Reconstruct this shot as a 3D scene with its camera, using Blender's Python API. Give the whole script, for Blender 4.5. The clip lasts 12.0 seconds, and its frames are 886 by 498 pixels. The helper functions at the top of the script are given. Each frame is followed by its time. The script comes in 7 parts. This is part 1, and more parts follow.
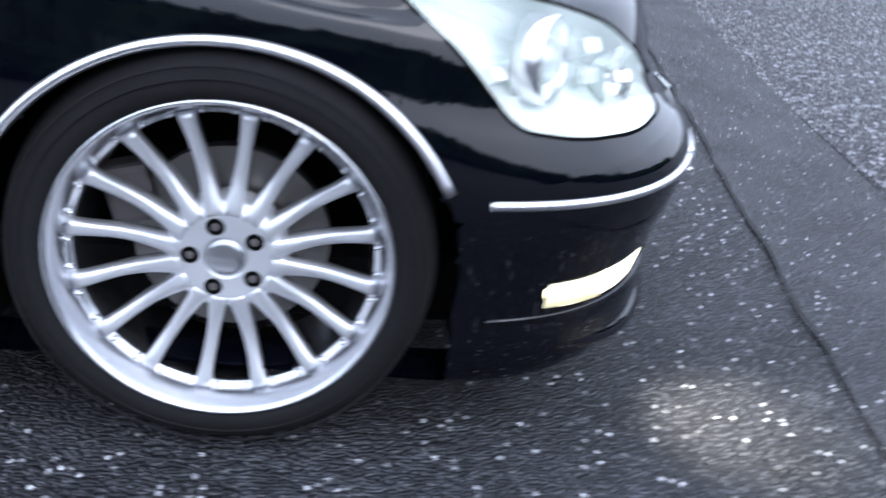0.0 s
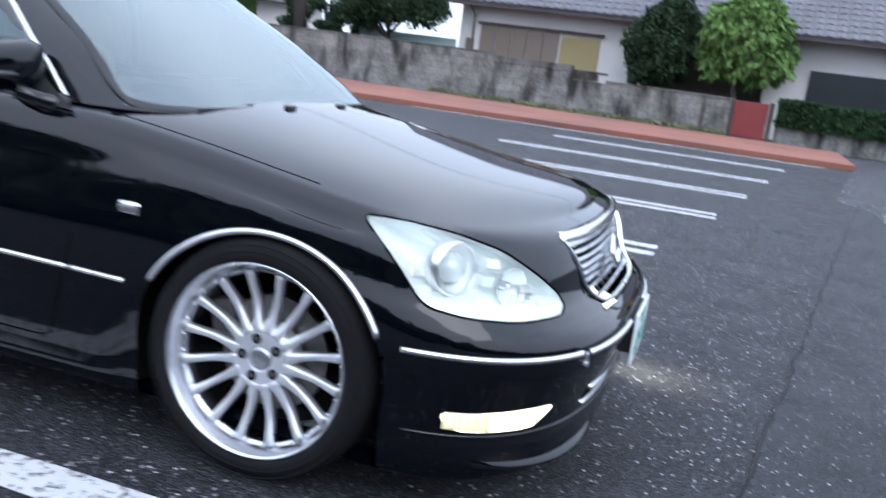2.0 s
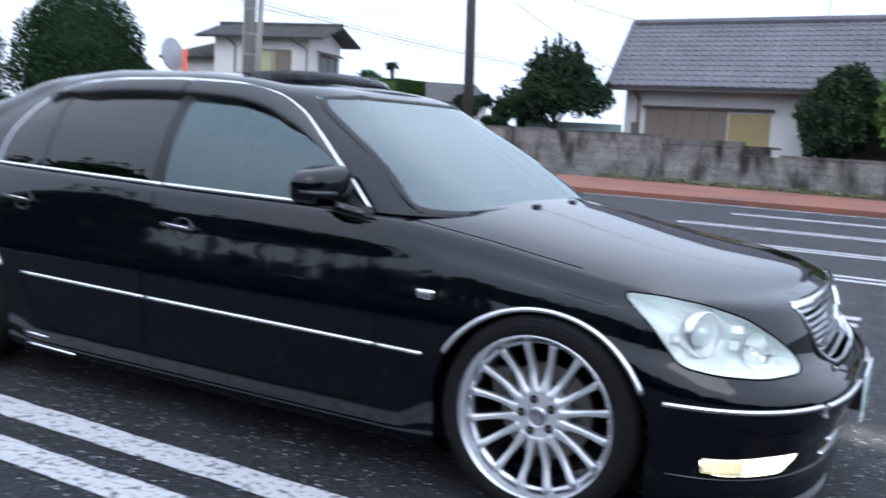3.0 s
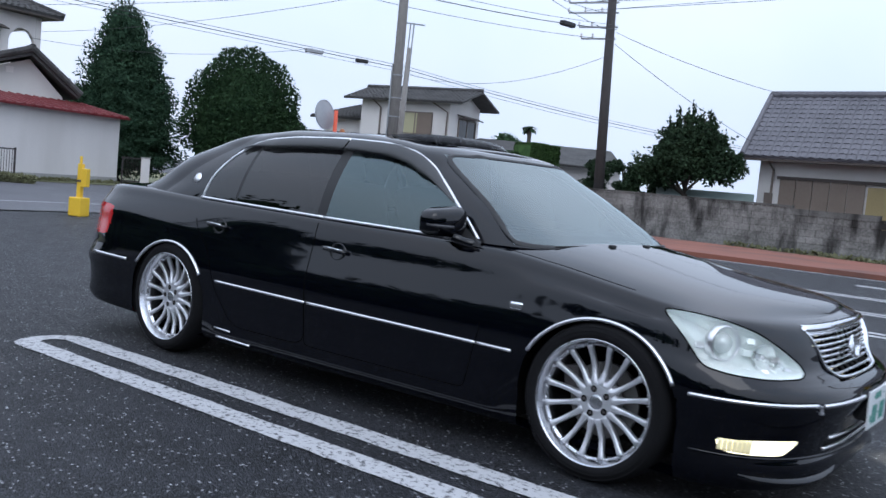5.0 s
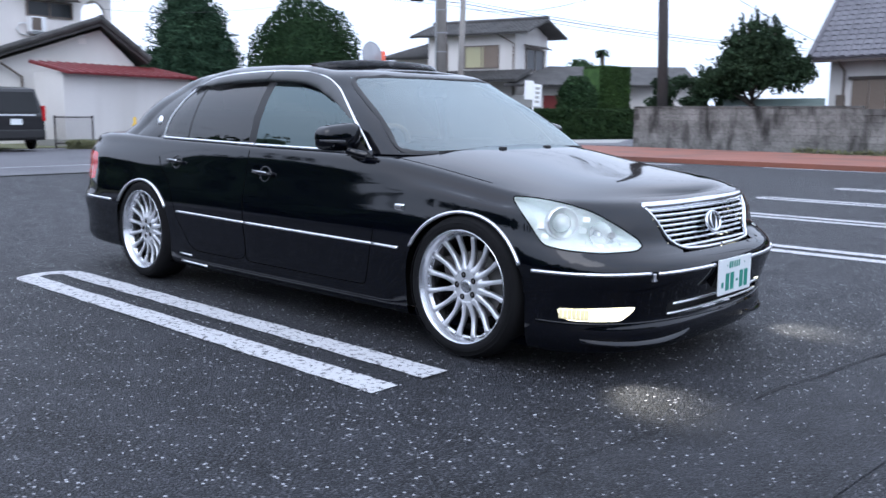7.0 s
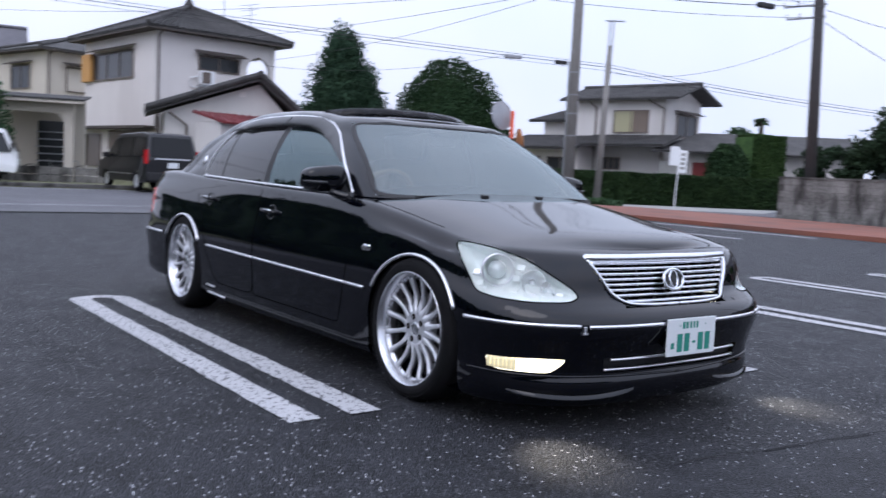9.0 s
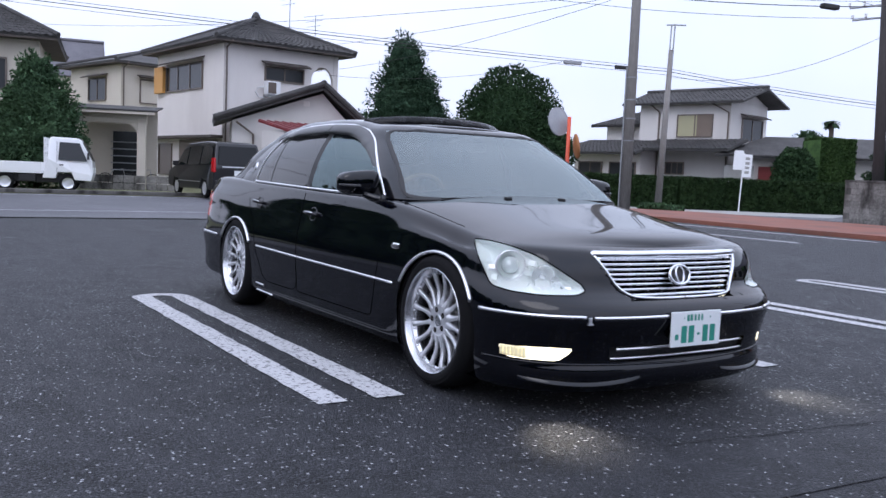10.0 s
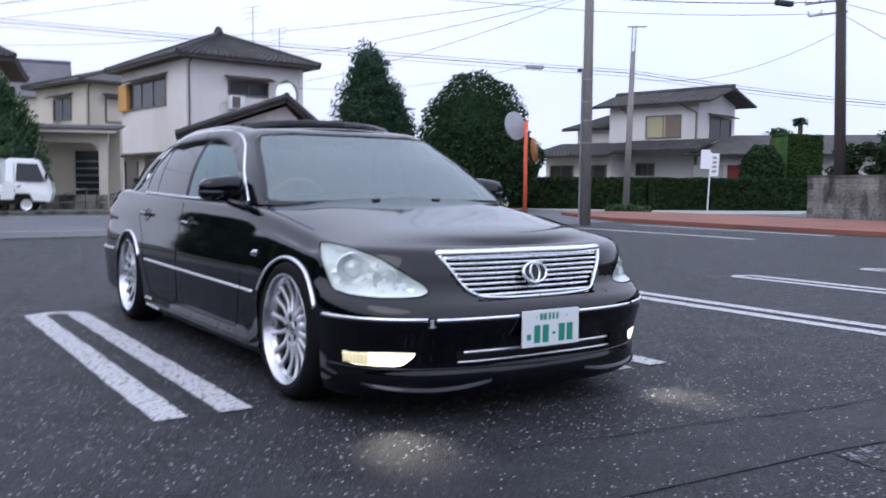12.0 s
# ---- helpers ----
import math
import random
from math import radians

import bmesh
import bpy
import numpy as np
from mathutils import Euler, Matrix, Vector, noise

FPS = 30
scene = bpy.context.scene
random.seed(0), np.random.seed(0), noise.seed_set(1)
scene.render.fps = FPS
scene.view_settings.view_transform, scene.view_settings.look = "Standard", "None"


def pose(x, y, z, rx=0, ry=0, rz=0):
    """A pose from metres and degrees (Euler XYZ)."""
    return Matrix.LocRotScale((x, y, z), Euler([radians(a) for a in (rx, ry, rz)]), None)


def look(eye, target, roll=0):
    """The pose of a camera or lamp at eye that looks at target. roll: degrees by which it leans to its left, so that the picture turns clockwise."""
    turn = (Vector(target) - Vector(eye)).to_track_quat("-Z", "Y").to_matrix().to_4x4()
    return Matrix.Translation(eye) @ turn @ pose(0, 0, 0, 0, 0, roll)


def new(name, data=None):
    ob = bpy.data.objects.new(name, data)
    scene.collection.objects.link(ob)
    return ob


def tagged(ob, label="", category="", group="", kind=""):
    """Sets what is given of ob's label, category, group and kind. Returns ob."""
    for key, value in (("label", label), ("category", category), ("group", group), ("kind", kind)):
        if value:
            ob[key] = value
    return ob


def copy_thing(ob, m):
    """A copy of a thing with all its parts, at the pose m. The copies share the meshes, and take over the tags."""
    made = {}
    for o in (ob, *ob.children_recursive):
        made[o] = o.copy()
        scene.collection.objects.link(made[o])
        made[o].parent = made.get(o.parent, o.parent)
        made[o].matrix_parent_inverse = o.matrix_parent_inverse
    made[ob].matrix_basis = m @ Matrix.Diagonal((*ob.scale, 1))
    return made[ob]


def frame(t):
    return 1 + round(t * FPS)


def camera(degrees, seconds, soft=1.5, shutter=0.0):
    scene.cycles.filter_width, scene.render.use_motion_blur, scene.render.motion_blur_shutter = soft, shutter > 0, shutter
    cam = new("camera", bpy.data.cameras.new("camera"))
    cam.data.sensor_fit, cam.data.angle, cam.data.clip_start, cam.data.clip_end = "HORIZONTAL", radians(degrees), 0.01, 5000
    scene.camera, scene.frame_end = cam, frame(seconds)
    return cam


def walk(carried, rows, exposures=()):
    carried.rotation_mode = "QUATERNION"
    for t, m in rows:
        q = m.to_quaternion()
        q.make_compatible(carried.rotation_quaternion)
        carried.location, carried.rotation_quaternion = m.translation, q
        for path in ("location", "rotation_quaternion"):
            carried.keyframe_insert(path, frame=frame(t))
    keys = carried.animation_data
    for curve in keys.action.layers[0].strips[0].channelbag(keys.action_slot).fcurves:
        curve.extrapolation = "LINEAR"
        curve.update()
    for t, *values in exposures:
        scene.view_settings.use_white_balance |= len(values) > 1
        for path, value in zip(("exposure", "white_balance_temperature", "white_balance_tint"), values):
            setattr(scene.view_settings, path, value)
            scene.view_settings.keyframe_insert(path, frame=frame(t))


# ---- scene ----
cam = camera(53.0, 12.0, shutter=0.6)
PATH = [
    (0, (0.200, -2.130, 0.992), (0.400, -0.338, 0.116), 6.0),
    (0.5, (0.505, -2.290, 1.097), (0.545, -0.457, 0.275), 8.2),
    (1, (0.747, -2.524, 1.153), (0.463, -0.655, 0.5), 9.2),
    (1.5, (0.959, -2.634, 1.157), (0.524, -0.76, 0.611), 9.5),
    (2, (1.089, -2.878, 1.185), (0.512, -1.01, 0.762), 7.5),
    (2.5, (1.066, -3.159, 1.243), (0.317, -1.339, 0.886), 7.2),
    (3, (1.016, -3.445, 1.226), (0.074, -1.7, 0.961), 3.3),
    (3.5, (1.092, -3.68, 1.257), (-0.006, -2.023, 1.032), 4.1),
    (3.7, (1.173, -3.75, 1.236), (0.028, -2.123, 1.024), 3.5),
    (5.3, (1.844, -4.231, 1.16), (0.632, -2.646, 1.017), 5.3),
    (5.5, (1.995, -4.227, 1.126), (0.785, -2.642, 0.967), 3.6),
    (6, (2.272, -4.197, 1.11), (1.053, -2.631, 0.864), 0.2),
    (6.5, (2.479, -4.04, 1.097), (1.22, -2.516, 0.787), 0.2),
    (7, (2.697, -3.897, 1.123), (1.344, -2.455, 0.825), 0.4),
    (7.2, (2.815, -3.817, 1.116), (1.419, -2.414, 0.827), 0.8),
    (8.8, (3.286, -3.281, 1.075), (1.733, -2.031, 0.907), 2.0),
    (9, (3.364, -3.23, 1.073), (1.766, -2.04, 0.9), 2.8),
    (9.5, (3.556, -3.205, 1.066), (1.892, -2.109, 0.894), 3.3),
    (10, (3.748, -3.233, 1.066), (2.065, -2.164, 0.901), 2.4),
    (10.5, (3.909, -3.162, 1.071), (2.238, -2.075, 0.905), 3.5),
    (11, (4.032, -2.942, 1.047), (2.366, -1.858, 0.824), 6.5),
    (11.5, (4.012, -2.772, 1.033), (2.336, -1.702, 0.82), 4.0),
    (12, (3.957, -2.599, 1.036), (2.291, -1.502, 0.893), 0.5),
]
EXPOSURES = [(0, 0.5, 5850, 12), (0.5, 0.65, 5850, 11), (1.0, 0.30, 5850, 10), (1.5, 0.16, 5800, 9), (2.0, 0.22, 5800, 10), (2.5, 0.32, 5800, 10), (3.0, -0.08, 5800, 10), (3.5, -0.10, 5800, 12), (5.5, -0.62, 5850, 9), (6.0, -0.36, 5750, 13), (6.5, -0.04, 5750, 13), (7.0, -0.06, 5760, 12), (9.0, -0.50, 5950, 17), (10.0, -0.44, 5920, 17), (11.0, -0.46, 5850, 16), (11.5, -0.18, 5830, 15), (12.0, -0.46, 5900, 17)]
walk(cam, [(t, look(eye, target, roll)) for t, eye, target, roll in PATH], EXPOSURES)

# ---- daylight: an overcast afternoon ----
world = bpy.data.worlds.new("sky")
scene.world = world
world.use_nodes = True
wn, wl = world.node_tree.nodes, world.node_tree.links
sky = wn.new("ShaderNodeTexSky")
sky.sky_type, sky.sun_disc = "NISHITA", False
sky.sun_elevation, sky.sun_rotation = radians(42), radians(150)
sky.air_density, sky.dust_density, sky.ozone_density = 1.0, 6.0, 1.0
SKY_STRENGTH, CLOUD = 0.09, 0.88
# a closed cloud layer: bright grey-white with soft darker folds, blended over the clear sky
coord = wn.new("ShaderNodeTexCoord")
clouds = wn.new("ShaderNodeTexNoise")
clouds.inputs["Scale"].default_value, clouds.inputs["Detail"].default_value = 2.2, 6.0
wl.new(coord.outputs["Generated"], clouds.inputs["Vector"])
ramp = wn.new("ShaderNodeValToRGB")
ramp.color_ramp.elements[0].position, ramp.color_ramp.elements[0].color = 0.3, (0.755, 0.85, 1.0, 1)
ramp.color_ramp.elements[1].position, ramp.color_ramp.elements[1].color = 0.7, (0.945, 0.985, 1.095, 1)
wl.new(clouds.outputs["Fac"], ramp.inputs["Fac"])
# an overcast sky is brighter overhead than at the horizon
split = wn.new("ShaderNodeSeparateXYZ")
wl.new(coord.outputs["Generated"], split.inputs[0])
rise = wn.new("ShaderNodeMapRange")
rise.inputs["From Min"].default_value, rise.inputs["From Max"].default_value = 0.10, 0.60
rise.inputs["To Min"].default_value, rise.inputs["To Max"].default_value = 18.0, 27.0
wl.new(split.outputs["Z"], rise.inputs["Value"])
grey = wn.new("ShaderNodeVectorMath")
grey.operation = "SCALE"
wl.new(ramp.outputs["Color"], grey.inputs[0])
wl.new(rise.outputs["Result"], grey.inputs["Scale"])
mixer = wn.new("ShaderNodeMix")
mixer.data_type = "RGBA"
mixer.inputs["Factor"].default_value = CLOUD
wl.new(sky.outputs["Color"], mixer.inputs["A"])
wl.new(grey.outputs["Vector"], mixer.inputs["B"])
wl.new(mixer.outputs["Result"], wn["Background"].inputs["Color"])
wn["Background"].inputs["Strength"].default_value = SKY_STRENGTH

sun_data = bpy.data.lights.new("sun", "SUN")
sun_data.energy, sun_data.angle, sun_data.color = 0.9, radians(40), (1.0, 0.97, 0.93)
sun = new("sun", sun_data)
sun.matrix_world = look((20, -30, 40), (0, 0, 0))
scene.view_settings.exposure = 0.0


# ---- materials ----
def nodes_of(name):
    m = bpy.data.materials.new(name)
    m.use_nodes = True
    nt = m.node_tree
    return m, nt.nodes, nt.links, nt.nodes["Principled BSDF"]


def mixed(nd, lk, fac, a, b):
    mx = nd.new("ShaderNodeMix")
    mx.data_type = "RGBA"
    for key, v in (("A", a), ("B", b)):
        if hasattr(v, "is_linked"):
            lk.new(v, mx.inputs[key])
        else:
            mx.inputs[key].default_value = (*v, 1)
    if hasattr(fac, "is_linked"):
        lk.new(fac, mx.inputs["Factor"])
    else:
        mx.inputs["Factor"].default_value = fac
    return mx.outputs["Result"]


def noise_of(nd, lk, scale, detail=4.0, stretch=(1, 1, 1), kind="noise", world_space=False):
    co = nd.new("ShaderNodeNewGeometry" if world_space else "ShaderNodeTexCoord")
    mp = nd.new("ShaderNodeMapping")
    mp.inputs["Scale"].default_value = stretch
    lk.new(co.outputs["Position" if world_space else "Object"], mp.inputs["Vector"])
    tx = nd.new("ShaderNodeTexNoise" if kind == "noise" else "ShaderNodeTexVoronoi")
    tx.inputs["Scale"].default_value = scale
    if kind == "noise":
        tx.inputs["Detail"].default_value = detail
    lk.new(mp.outputs["Vector"], tx.inputs["Vector"])
    return tx


def ramped(nd, lk, value, lo, hi):
    mr = nd.new("ShaderNodeMapRange")
    mr.inputs["From Min"].default_value, mr.inputs["From Max"].default_value = lo, hi
    lk.new(value, mr.inputs["Value"])
    return mr.outputs["Result"]


def bumped(nd, lk, bsdf, height, strength, distance):
    bp = nd.new("ShaderNodeBump")
    bp.inputs["Strength"].default_value, bp.inputs["Distance"].default_value = strength, distance
    lk.new(height, bp.inputs["Height"])
    lk.new(bp.outputs["Normal"], bsdf.inputs["Normal"])


def surface(name, a, b, rough=0.7, metal=0.0, coarse=3.0, fine=60.0, bump=0.3, depth=0.004, stretch=(1, 1, 1), per_object=0.0, coat=0.0, stain=None, world_space=False):
    """Two tones over a coarse and a fine noise, with relief from the fine one."""
    m, nd, lk, bs = nodes_of(name)
    n1, n2 = noise_of(nd, lk, coarse, 5, stretch, world_space=world_space), noise_of(nd, lk, fine, 6, stretch, world_space=world_space)
    add = nd.new("ShaderNodeMath")
    add.operation = "MULTIPLY_ADD"
    lk.new(n2.outputs["Fac"], add.inputs[0])
    add.inputs[1].default_value = 0.5
    half = nd.new("ShaderNodeMath")
    half.operation = "MULTIPLY"
    lk.new(n1.outputs["Fac"], half.inputs[0])
    half.inputs[1].default_value = 0.5
    lk.new(half.outputs[0], add.inputs[2])
    col = mixed(nd, lk, ramped(nd, lk, add.outputs[0], 0.32, 0.68), a, b)
    if stain:
        n3 = noise_of(nd, lk, stain[1], 6, stain[2], world_space=world_space)
        col = mixed(nd, lk, ramped(nd, lk, n3.outputs["Fac"], 0.48, 0.66), col, stain[0])
    if per_object:
        oi = nd.new("ShaderNodeObjectInfo")
        hsv = nd.new("ShaderNodeHueSaturation")
        lk.new(ramped_value(nd, lk, oi.outputs["Random"], 1 - per_object, 1 + per_object), hsv.inputs["Value"])
        lk.new(col, hsv.inputs["Color"])
        col = hsv.outputs["Color"]
    lk.new(col, bs.inputs["Base Color"])
    bs.inputs["Roughness"].default_value, bs.inputs["Metallic"].default_value = rough, metal
    if coat:
        bs.inputs["Coat Weight"].default_value = coat
    if bump:
        bumped(nd, lk, bs, n2.outputs["Fac"], bump, depth)
    return m


def ramped_value(nd, lk, value, lo, hi):
    mr = nd.new("ShaderNodeMapRange")
    mr.inputs["To Min"].default_value, mr.inputs["To Max"].default_value = lo, hi
    lk.new(value, mr.inputs["Value"])
    return mr.outputs["Result"]


def plain(name, color, rough=0.4, metal=0.0, emit=0.0, coat=0.0):
    m, nd, lk, bs = nodes_of(name)
    bs.inputs["Base Color"].default_value = (*color, 1)
    bs.inputs["Roughness"].default_value, bs.inputs["Metallic"].default_value = rough, metal
    if coat:
        bs.inputs["Coat Weight"].default_value, bs.inputs["Coat Roughness"].default_value = coat, 0.02
    if emit:
        bs.inputs["Emission Color"].default_value, bs.inputs["Emission Strength"].default_value = (*color, 1), emit
    return m


def glass(name, tint, ior=1.55, rough=0.0, gloss=(1, 1, 1)):
    """A thin pane: tinted see-through, with the gloss of glass."""
    m, nd, lk, bs = nodes_of(name)
    out = nd["Material Output"]
    tr, gl, fr, mx = nd.new("ShaderNodeBsdfTransparent"), nd.new("ShaderNodeBsdfGlossy"), nd.new("ShaderNodeFresnel"), nd.new("ShaderNodeMixShader")
    tr.inputs["Color"].default_value = (*tint, 1)
    gl.inputs["Roughness"].default_value = rough
    gl.inputs["Color"].default_value = (*gloss, 1)
    fr.inputs["IOR"].default_value = ior
    lk.new(fr.outputs["Fac"], mx.inputs["Fac"])
    lk.new(tr.outputs["BSDF"], mx.inputs[1])
    lk.new(gl.outputs["BSDF"], mx.inputs[2])
    lk.new(mx.outputs["Shader"], out.inputs["Surface"])
    return m


def asphalt_material(name, dark, light, speck, size, bump, share=0.72, reach=(0.5, 0.3)):
    """Bitumen packed with stone chips of two sizes, some worn pale."""
    m, nd, lk, bs = nodes_of(name)
    chips, grit = noise_of(nd, lk, 1.0 / size, kind="voronoi"), noise_of(nd, lk, 2.3 / size, kind="voronoi")
    chips.distance = "MANHATTAN"
    broad, mid = noise_of(nd, lk, 0.35, 4), noise_of(nd, lk, 2.5, 6)
    base = mixed(nd, lk, ramped(nd, lk, broad.outputs["Fac"], 0.35, 0.65), dark, light)
    for tex, lo, strength in ((grit, 0.55, 0.42), (chips, share, 1.0)):
        sep = nd.new("ShaderNodeSeparateColor")
        lk.new(tex.outputs["Color"], sep.inputs[0])
        pick = ramped(nd, lk, sep.outputs[0], lo, 1.0)
        inside = ramped(nd, lk, tex.outputs["Distance"], *reach)
        both = nd.new("ShaderNodeMath")
        both.operation = "MULTIPLY"
        lk.new(pick, both.inputs[0])
        lk.new(inside, both.inputs[1])
        base = mixed(nd, lk, both.outputs[0], base, tuple(strength * v for v in speck))
    lk.new(base, bs.inputs["Base Color"])
    lk.new(ramped_value(nd, lk, mid.outputs["Fac"], 0.50, 0.62), bs.inputs["Roughness"])
    bs.inputs["Specular IOR Level"].default_value = 0.25
    h = nd.new("ShaderNodeMath")
    h.operation = "ADD"
    lk.new(chips.outputs["Distance"], h.inputs[0])
    lk.new(grit.outputs["Distance"], h.inputs[1])
    inv = nd.new("ShaderNodeMath")
    inv.operation = "MULTIPLY"
    lk.new(h.outputs[0], inv.inputs[0])
    inv.inputs[1].default_value = -1.0
    bumped(nd, lk, bs, inv.outputs[0], bump, size * 0.8)
    return m


def chipped_asphalt(name, dark, light, stone, speck, size, rare, bump):
    """Worn bitumen: a close grain of stones, each of its own grey, with a few pale chips, in broad uneven blotches."""
    m, nd, lk, bs = nodes_of(name)
    grain, chips = noise_of(nd, lk, 1.0 / size, kind="voronoi"), noise_of(nd, lk, 0.52 / size, kind="voronoi")
    for tex in (grain, chips):
        tex.voronoi_dimensions = "2D"
    broad, mid, fine = noise_of(nd, lk, 0.3, 4), noise_of(nd, lk, 3.2, 6), noise_of(nd, lk, 0.8 / size, 3)
    base = mixed(nd, lk, ramped(nd, lk, broad.outputs["Fac"], 0.35, 0.65), dark, light)
    base = mixed(nd, lk, ramped(nd, lk, mid.outputs["Fac"], 0.40, 0.72), base, tuple(0.45 * v for v in dark))
    for tex, lo, power, reach, tone in ((grain, 0.0, 2.6, (0.62, 0.30), stone), (chips, rare, 1.0, (0.42, 0.26), speck)):
        sep = nd.new("ShaderNodeSeparateColor")
        lk.new(tex.outputs["Color"], sep.inputs[0])
        pick = nd.new("ShaderNodeMath")
        pick.operation = "POWER"
        lk.new(ramped(nd, lk, sep.outputs[0], lo, 1.0), pick.inputs[0])
        pick.inputs[1].default_value = power
        rough_edge = nd.new("ShaderNodeMath")
        rough_edge.operation = "MULTIPLY_ADD"
        lk.new(fine.outputs["Fac"], rough_edge.inputs[0])
        rough_edge.inputs[1].default_value = 0.5
        lk.new(tex.outputs["Distance"], rough_edge.inputs[2])
        inside = ramped(nd, lk, rough_edge.outputs[0], reach[0] + 0.25, reach[1] + 0.25)
        both = nd.new("ShaderNodeMath")
        both.operation = "MULTIPLY"
        lk.new(pick.outputs[0], both.inputs[0])
        lk.new(inside, both.inputs[1])
        base = mixed(nd, lk, both.outputs[0], base, tone)
    lk.new(base, bs.inputs["Base Color"])
    lk.new(ramped_value(nd, lk, mid.outputs["Fac"], 0.46, 0.64), bs.inputs["Roughness"])
    bs.inputs["Specular IOR Level"].default_value = 0.25
    h = nd.new("ShaderNodeMath")
    h.operation = "MULTIPLY_ADD"
    lk.new(grain.outputs["Distance"], h.inputs[0])
    h.inputs[1].default_value = -1.0
    lk.new(fine.outputs["Fac"], h.inputs[2])
    bumped(nd, lk, bs, h.outputs[0], bump, size)
    return m


def vary(m, lo, hi):
    """Lets each loose piece of a mesh (a leaf) be a little darker or lighter than the next."""
    nd, lk = m.node_tree.nodes, m.node_tree.links
    socket = nd["Principled BSDF"].inputs["Base Color"]
    was = socket.links[0].from_socket
    geo, hsv = nd.new("ShaderNodeNewGeometry"), nd.new("ShaderNodeHueSaturation")
    lk.new(ramped_value(nd, lk, geo.outputs["Random Per Island"], lo, hi), hsv.inputs["Value"])
    lk.new(was, hsv.inputs["Color"])
    lk.new(hsv.outputs["Color"], socket)


M = {}
M["asphalt"] = chipped_asphalt("asphalt", (0.009, 0.0096, 0.0125), (0.015, 0.016, 0.020), (0.105, 0.109, 0.123), (0.58, 0.59, 0.62), 0.0085, 0.915, 1.0)
M["patch"] = chipped_asphalt("smooth asphalt", (0.011, 0.0118, 0.015), (0.017, 0.018, 0.022), (0.080, 0.083, 0.093), (0.46, 0.47, 0.50), 0.0075, 0.95, 0.8)
M["gravel"] = asphalt_material("gravel", (0.012, 0.012, 0.015), (0.026, 0.026, 0.031), (0.42, 0.42, 0.45), 0.028, 1.0, 0.40, (0.75, 0.5))
M["road"] = asphalt_material("road asphalt", (0.084, 0.085, 0.096), (0.118, 0.118, 0.130), (0.16, 0.16, 0.165), 0.012, 0.4)
M["terracotta"] = surface("red pavement", (0.19, 0.066, 0.042), (0.26, 0.098, 0.064), 0.8, coarse=1.2, fine=25, bump=0.2, stain=((0.135, 0.062, 0.046), 0.6, (1, 1, 1)))
M["concrete"] = surface("weathered concrete block", (0.085, 0.081, 0.075), (0.29, 0.28, 0.262), 0.92, coarse=1.6, fine=14, bump=0.6, depth=0.01, per_object=0.10, stain=((0.022, 0.020, 0.018), 2.2, (1, 1, 0.3)), world_space=True)
M["mortar"] = surface("mortar", (0.065, 0.062, 0.057), (0.19, 0.182, 0.17), 0.95, coarse=2, fine=40, stain=((0.022, 0.020, 0.018), 2.2, (1, 1, 0.3)), world_space=True)
M["kerb"] = surface("kerb concrete", (0.24, 0.24, 0.23), (0.38, 0.38, 0.36), 0.9, coarse=2, fine=40)
M["pole"] = surface("concrete pole", (0.18, 0.17, 0.155), (0.29, 0.275, 0.26), 0.85, coarse=1, fine=30, bump=0.2, stretch=(1, 1, 0.2))
M["pole_dark"] = surface("tarred pole", (0.045, 0.04, 0.04), (0.075, 0.07, 0.068), 0.85, coarse=1, fine=30, bump=0.2, stretch=(1, 1, 0.2))
M["cable"] = plain("cable", (0.05, 0.05, 0.052), 0.7)
M["steel"] = plain("galvanised steel", (0.35, 0.36, 0.37), 0.45, 0.8)
M["plaster"] = surface("pale plaster", (0.70, 0.66, 0.63), (0.77, 0.73, 0.70), 0.9, coarse=0.6, fine=20, bump=0.15, stain=((0.67, 0.63, 0.60), 0.5, (1, 1, 0.4)))
M["plaster_white"] = surface("white plaster", (0.60, 0.575, 0.555), (0.67, 0.645, 0.62), 0.9, coarse=0.6, fine=20, bump=0.1, stain=((0.57, 0.545, 0.52), 0.6, (1, 1, 0.2)))
M["cream"] = surface("cream plaster", (0.55, 0.50, 0.425), (0.63, 0.58, 0.50), 0.9, coarse=0.6, fine=20, bump=0.1)
M["tile"] = surface("grey roof tile", (0.030, 0.029, 0.029), (0.078, 0.075, 0.073), 0.85, coarse=1.5, fine=12, bump=0.2, per_object=0.15)
M["tile_pale"] = surface("pale slate tile", (0.085, 0.083, 0.094), (0.155, 0.150, 0.166), 0.75, coarse=0.8, fine=12, bump=0.2, per_object=0.1)
M["red_roof"] = surface("red sheet roof", (0.13, 0.016, 0.020), (0.20, 0.030, 0.032), 0.42, coarse=2, fine=20, bump=0.1)
M["wood_dark"] = surface("dark eaves wood", (0.055, 0.045, 0.04), (0.09, 0.075, 0.065), 0.8, coarse=2, fine=30, bump=0.2)
M["shutter_brown"] = surface("brown shutter", (0.15, 0.115, 0.09), (0.19, 0.15, 0.12), 0.6, coarse=1, fine=20, bump=0.1)
M["shutter_ochre"] = surface("ochre shutter", (0.26, 0.20, 0.09), (0.32, 0.25, 0.12), 0.6, coarse=1, fine=20, bump=0.1)
M["orange_board"] = plain("orange board", (0.55, 0.28, 0.07), 0.6)
M["window"] = plain("dark window", (0.03, 0.033, 0.036), 0.15)
M["window"].node_tree.nodes["Principled BSDF"].inputs["Specular IOR Level"].default_value = 0.3
